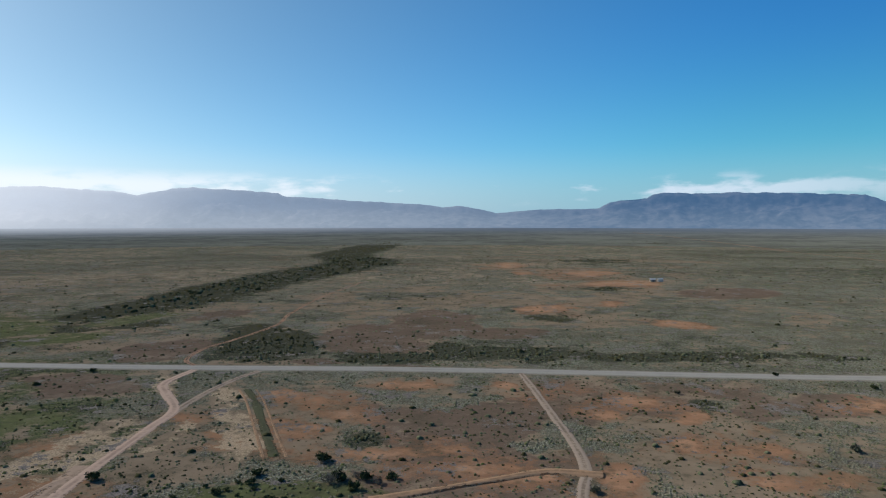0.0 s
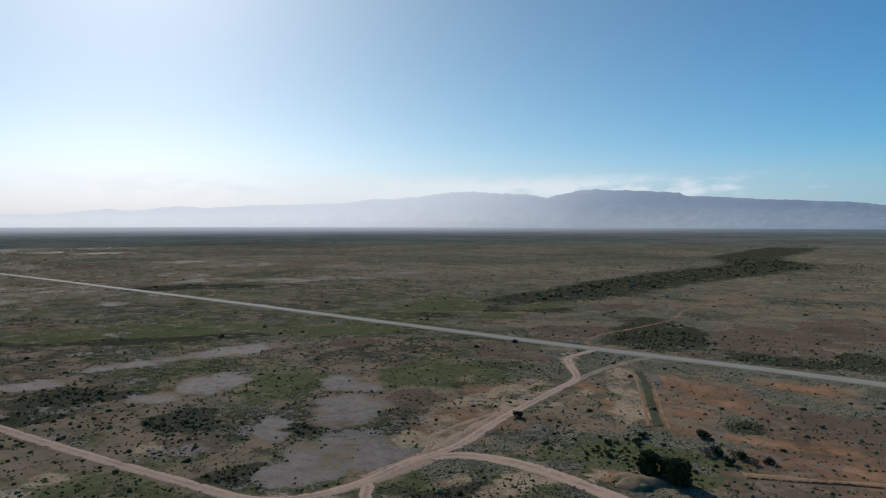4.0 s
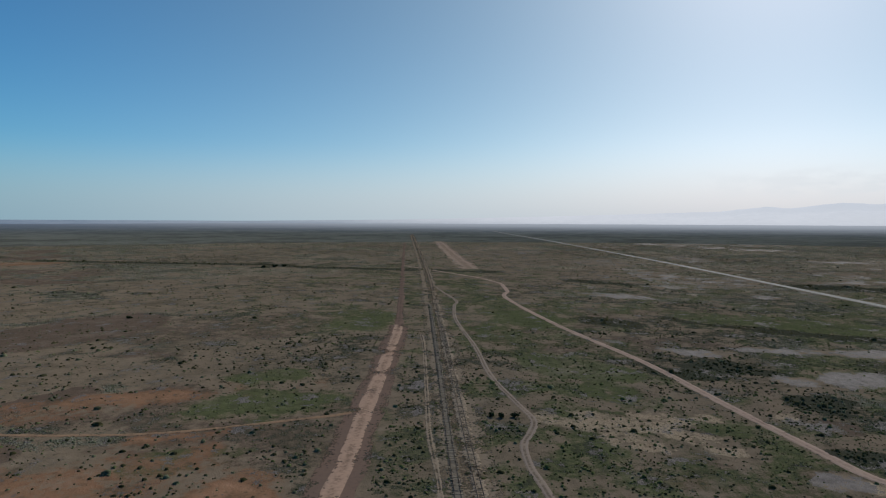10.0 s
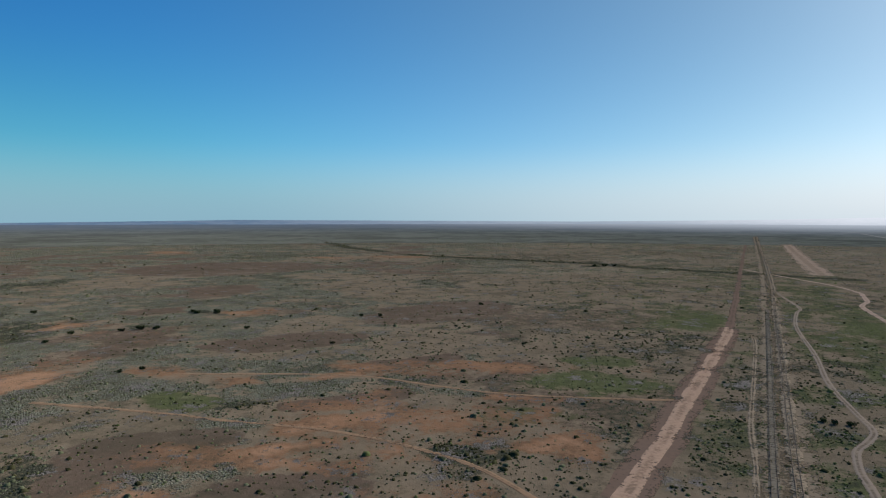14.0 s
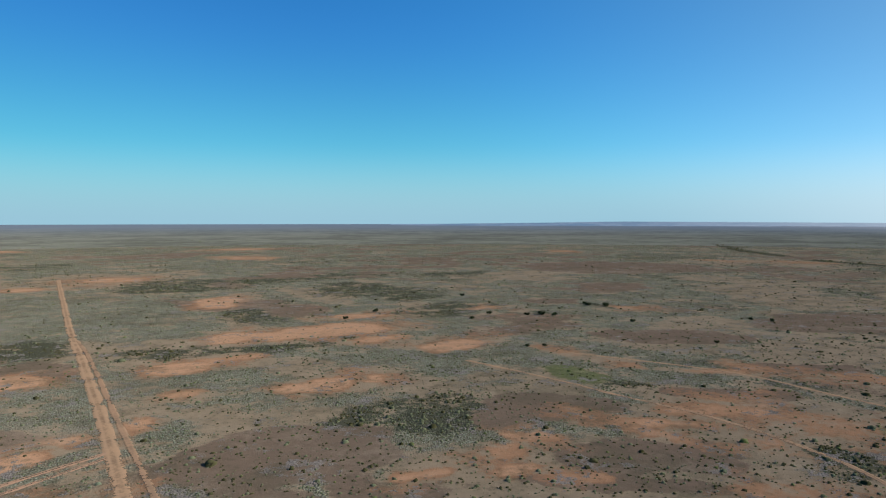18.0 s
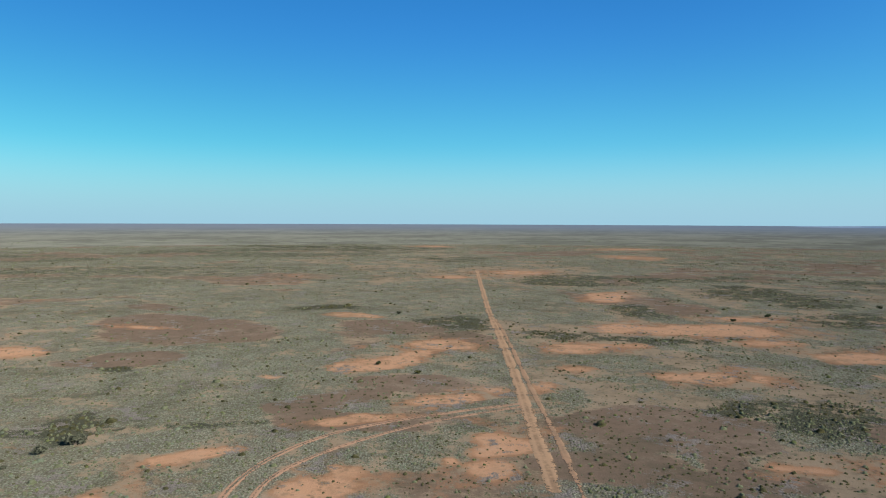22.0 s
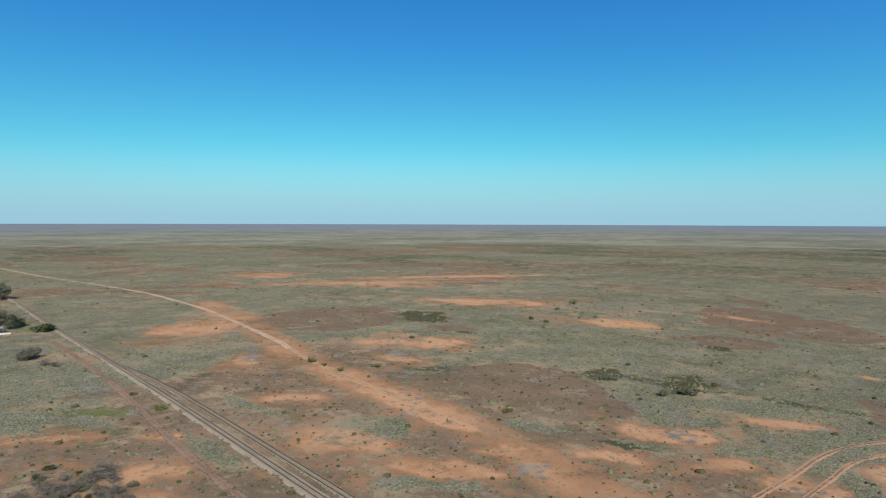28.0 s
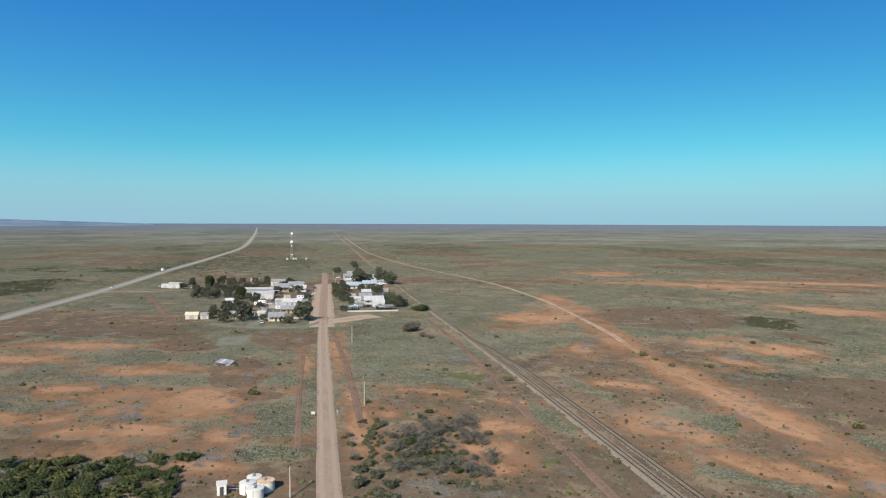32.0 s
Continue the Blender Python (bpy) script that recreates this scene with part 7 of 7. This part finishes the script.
caravan(533, 97, 50, "white caravan among trees in a yard")
caravan(505, 32, 75, "small white caravan behind a fence")
truck(858, 238.5, 2, "white box truck on the highway")
car(672, 234.5, 4, M_CARWHITE, "white car stopped at the highway junction")


def low_fence(x0, y0, x1, y1, h, label):
    """A sheet fence: posts and panels."""
    root = thing("fence", pose(x0, y0, 0, 0, 0, math.degrees(math.atan2(y1 - y0, x1 - x0))), label, "fence", "yard fences")
    L = math.hypot(x1 - x0, y1 - y0)
    n = max(2, round(L / 2.4))
    for k in range(n + 1):
        bm = bmesh.new()
        box(bm, L * k / n - 0.04, L * k / n + 0.04, -0.04, 0.04, -0.1, h + 0.06)
        part("post", bm, M_METAL, root)
        if k < n:
            bm = bmesh.new()
            box(bm, L * k / n + 0.05, L * (k + 1) / n - 0.05, -0.02, 0.02, 0.04, h)
            part("panel", bm, M_FENCE, root)
    return root


low_fence(492, 36.5, 492, 4, 1.0, "low white sheet fence around a yard")
low_fence(492, 36.5, 520, 38, 1.2, "white sheet fence along the street")
low_fence(468, 92, 468, 66, 1.0, "low pale fence in front of a house")


def water_tank(x, y, r, h, roof, label):
    root = thing("water_tank", pose(x, y, 0), label, "water tank", "water tanks")
    bm = bmesh.new()
    lathe(bm, [(r, -0.05), (r * 1.01, h * 0.33), (r * 0.995, h * 0.34), (r * 1.01, h * 0.66), (r * 0.995, h * 0.67), (r, h)], 26)
    part("wall", bm, M_TANK, root)
    bm = bmesh.new()
    lathe(bm, [(r * 1.03, h + 0.005), (r * 1.03, h + 0.08), (r * 0.6, h + 0.22), (r * 0.05, h + 0.30)], 26)
    lid = part("roof", bm, roof, root)
    bm = bmesh.new()
    box(bm, -0.75, 0.75, -0.30, 0.30, h + 0.22, h + 0.36, 0.03)
    part("hatch", bm, M_METAL, lid)
    bm = bmesh.new()
    tube(bm, (-r - 0.05, 0.3, 0.1), (-r - 0.05, 0.3, h), 0.05, 0.05, 6)
    part("pipe", bm, M_METAL, root)
    return root


water_tank(214.6, 63.6, 1.75, 2.2, M_TANK, "round white water tank with a domed lid")
water_tank(211.2, 61.6, 1.75, 2.2, M_TANK, "round white water tank with a grey hatch")
water_tank(218.0, 62.6, 1.6, 2.1, M_TANK, "round white water tank behind the others")
water_tank(215.2, 59.9, 1.9, 2.15, M_RUST, "round tank with a rust-stained roof")
tank_hut = thing("pump_hut", pose(214.8, 69.0, 0, 0, 0, 8), "white pump hut with a curved roof beside tanks", "hut")
hut_bm = bmesh.new()
box(hut_bm, -1.1, 1.1, -1.0, 1.0, -0.05, 2.3, 0.10)
part("wall", hut_bm, M_TANK, tank_hut)
hut_bm = bmesh.new()
box(hut_bm, -1.25, 1.25, -1.15, 1.15, 2.3, 2.45, 0.06)
part("roof", hut_bm, M_TANK, tank_hut)
hut_bm = bmesh.new()
box(hut_bm, -1.14, -1.08, -0.4, 0.4, 0.0, 1.9)
part("door", hut_bm, M_DARKTRIM, tank_hut)
pipe = thing("pipe_rack", pose(0, 0, 0), "steel pipes between the hut and the tanks", "pipes")
for dz in (0.9, 1.5):
    pb = bmesh.new()
    tube(pb, (215.0, 68.2, dz), (214.6, 65.3, dz), 0.06, 0.06, 6)
    part("pipe", pb, M_METAL, pipe)
for q in (67.6, 65.9):
    pb = bmesh.new()
    tube(pb, (214.9, q, -0.05), (214.9, q, 1.6), 0.05, 0.05, 6)
    part("post", pb, M_METAL, pipe)


def pole(x, y, h, label, arm=True, turn=0.0):
    root = thing("power_pole", pose(x, y, 0, 0, 0, turn), label, "pole", "power poles")
    bm = bmesh.new()
    tube(bm, (0, 0, -0.3), (0, 0, h), 0.20, 0.14, 10)
    part("shaft", bm, M_TIMBER, root)
    if arm:
        bm = bmesh.new()
        box(bm, -0.06, 0.06, -0.9, 0.9, h - 0.55, h - 0.43)
        part("crossarm", bm, M_TIMBER, root)
        for s in (-0.8, 0.0, 0.8):
            bm = bmesh.new()
            lathe(bm, [(0.05, 0), (0.07, 0.06), (0.05, 0.12), (0.07, 0.18), (0.02, 0.22)], 8, (0, s, h - 0.43))
            part("insulator", bm, M_TANK, root)
    return root


pole(277.3, 35.7, 7.4, "pale plain timber pole beside the main road", False)
pole(385.3, 36.7, 8.2, "pale plain timber pole at the edge of town", False)
pole(210.1, 54.4, 6.8, "slim pale pole beside the tanks", False)
for px, py in ((650, 44), (740, 46)):
    pole(px, py, 8.0, "timber power pole along the main street")


def board(x, y, w, h, z, turn, face, label, legs=2):
    root = thing("road_sign", pose(x, y, 0, 0, 0, turn), label, "sign", "road signs")
    bm = bmesh.new()
    box(bm, -0.02, 0.02, -w / 2, w / 2, z, z + h)
    panel = part("panel", bm, face, root)
    for k in range(2):
        bm = bmesh.new()
        box(bm, -0.026, -0.0205, -w * 0.36, w * (0.36 - 0.2 * k), z + h * (0.62 - 0.36 * k), z + h * (0.76 - 0.36 * k))
        part("lettering_bar", bm, M_DARKTRIM if face is not M_GREENSIGN else M_WHITEWALL, panel)
    for s in ((-0.35 * w, 0.35 * w) if legs == 2 else (0.0,)):
        bm = bmesh.new()
        tube(bm, (0.06, s, -0.2), (0.06, s, z + h), 0.04, 0.04, 6)
        part("post", bm, M_METAL, root)
    return root


board(267.5, 51.4, 1.2, 0.8, 0.8, 170, M_WHITEWALL, "white town sign on posts beside the road")
board(268.3, 44.2, 0.5, 1.0, 0.6, 185, M_WHITEWALL, "narrow white marker sign beside the road", 1)
board(553, 248, 2.8, 1.6, 1.2, 190, M_GREENSIGN, "large green direction sign beside the highway")
board(857, 255, 2.8, 1.6, 1.2, 190, M_GREENSIGN, "green direction sign beyond the highway")

# collapsed shelter on the red flat
wreck = thing("collapsed_shelter", pose(345.0, 89.0, 0, 0, 0, 242), "collapsed timber shelter with a sagging pale sheet roof", "ruin")
for k, (sx, tilt, drop) in enumerate(((-2.5, 9, 1.55), (-0.85, 11, 1.42), (0.8, 12, 1.30), (2.4, 22, 0.85))):
    wb = bmesh.new()
    box(wb, -0.80, 0.80, -2.1, 2.1, -0.025, 0.025)
    sheet = part("roof_sheet", wb, M_WHITEROOF if k == 1 else M_GREYROOF, wreck)
    sheet.matrix_local = pose(sx, 0, drop, tilt, 4 + 3 * k, 2 * k - 3)
for ax, ay, bx, by, bz in ((-3.1, -1.8, -3.0, -1.7, 1.15), (-3.1, 1.8, -2.9, 1.7, 1.85), (-0.3, -1.9, -0.2, -1.8, 1.05), (-0.2, 1.9, 0.0, 1.8, 1.75), (2.3, 1.9, 1.6, 1.7, 1.45), (2.9, -1.6, 3.6, -0.4, 0.25), (3.4, 0.9, 4.6, 1.6, 0.20), (-3.9, -2.3, -1.6, -2.6, 0.15)):
    wb = bmesh.new()
    tube(wb, (ax, ay, -0.05), (bx, by, bz), 0.08, 0.06, 6)
    part("post", wb, M_TIMBER, wreck)
for by, bz in ((-1.8, 1.08), (1.8, 1.72)):
    wb = bmesh.new()
    tube(wb, (-3.2, by, bz + 0.10), (1.9, by, bz - 0.16), 0.06, 0.06, 6)
    part("beam", wb, M_TIMBER, wreck)


# communications tower
def tower(x, y, h):
    root = thing("communications_tower", pose(x, y, 0), "tall steel lattice communications tower with white dishes", "tower")
    half = lambda z: 1.5 - 1.0 * z / h
    corners = ((-1, -1), (1, -1), (1, 1), (-1, 1))
    for sx, sy in corners:
        bm = bmesh.new()
        tube(bm, (sx * half(0), sy * half(0), -0.2), (sx * half(h), sy * half(h), h), 0.14, 0.09, 6)
        part("leg", bm, M_METAL, root)
    for lv in range(14):
        z0, z1 = h * lv / 14, h * (lv + 1) / 14
        bm = bmesh.new()
        for k in range(4):
            (ax, ay), (bx, by) = corners[k], corners[(k + 1) % 4]
            tube(bm, (ax * half(z0), ay * half(z0), z0), (bx * half(z1), by * half(z1), z1), 0.05, 0.05, 4, False)
            tube(bm, (bx * half(z0), by * half(z0), z0), (ax * half(z1), ay * half(z1), z1), 0.05, 0.05, 4, False)
        part("brace", bm, M_METAL, root)
    for z, s, r in ((h - 2.5, -1, 1.7), (h - 14.5, -1, 1.5), (h - 15.5, 1, 1.3), (h - 21.0, -1, 0.9), (h - 34.0, -1, 0.9)):
        bm = bmesh.new()
        lathe(bm, [(r * 0.25, -0.35), (r * 0.75, -0.12), (r, 0.20), (r * 1.02, 0.55), (r * 0.9, 0.56)], 20)
        dish = part("dish", bm, M_TANK, root)
        dish.matrix_local = pose(-half(z) - 0.45, 0.7 * s, z, 0, -90, 0)
    bm = bmesh.new()
    tube(bm, (0, 0, h), (0, 0, h + 3.0), 0.05, 0.02, 6)
    part("aerial", bm, M_METAL, root)
    return root


tower(1070, 108, 42.0)
for hx, hy, hw in ((1070, 114.5, 3.0), (1069, 103.8, 3.2), (1072, 101.5, 2.6), (1069, 86.5, 3.0)):
    building("equipment_hut", hx, hy, hw, 2.6, 2.7, M_WHITEWALL, M_WHITEROOF, "white equipment hut below the tower", "hut", windows=0, skillion=True)

# old earth mound beside the gravel spur
M_MOUND = mat_plain("mound_soil", (0.235, 0.170, 0.112), (0.140, 0.116, 0.074), 0.7, 0.95, spec=0.0)


def earth_mound(x, y, a, b, h):
    """A low heap of spoil with an uneven crest."""
    rings, sides = 9, 30
    verts, faces = [], []
    for k in range(rings):
        u = 1 - k / rings
        for s in range(sides):
            t = 2 * math.pi * s / sides
            wob = 1 + 0.22 * math.sin(3 * t + 1.0) + 0.10 * math.sin(7 * t)
            px, py = a * u * wob * math.cos(t), b * u * wob * math.sin(t)
            bump = float(vnoise(np.array([x + px]), np.array([y + py]), 1.8, 611, 3)[0]) - 0.5
            verts.append((px, py, h * (1 - u * u) ** 0.8 + 0.7 * bump * (1 - u ** 4) - (0.25 if k == 0 else 0)))
    verts.append((0, 0, h))
    for k in range(rings - 1):
        for s in range(sides):
            p, q = k * sides + s, k * sides + (s + 1) % sides
            faces.append((p, q, q + sides, p + sides))
    for s in range(sides):
        faces.append(((rings - 1) * sides + s, (rings - 1) * sides + (s + 1) % sides, rings * sides))
    me = bpy.data.meshes.new("earth_mound")
    me.from_pydata(verts, [], faces)
    me.materials.append(M_MOUND)
    for f in me.polygons:
        f.use_smooth = True
    ob = new("earth_mound", me)
    ob.matrix_world = pose(x, y, float(ground_z(x, y)), 0, 0, 20)
    return tagged(ob, "low brown earth mound beside the gravel spur", "mound", kind="structure")


earth_mound(-35.5, 119.5, 6.0, 4.6, 1.7)

# homestead far out to the north
building("farmhouse", 211.5, 655, 5.0, 4.0, 2.4, M_TAN, M_GREYROOF, "lone tan farmhouse on the northern plain", turn=90, verandah=1.6)
building("farm_shed", 219.5, 656, 4.6, 4.0, 2.6, M_METAL, M_GREYROOF, "grey farm shed beside a lone house", "shed", turn=90, windows=0)
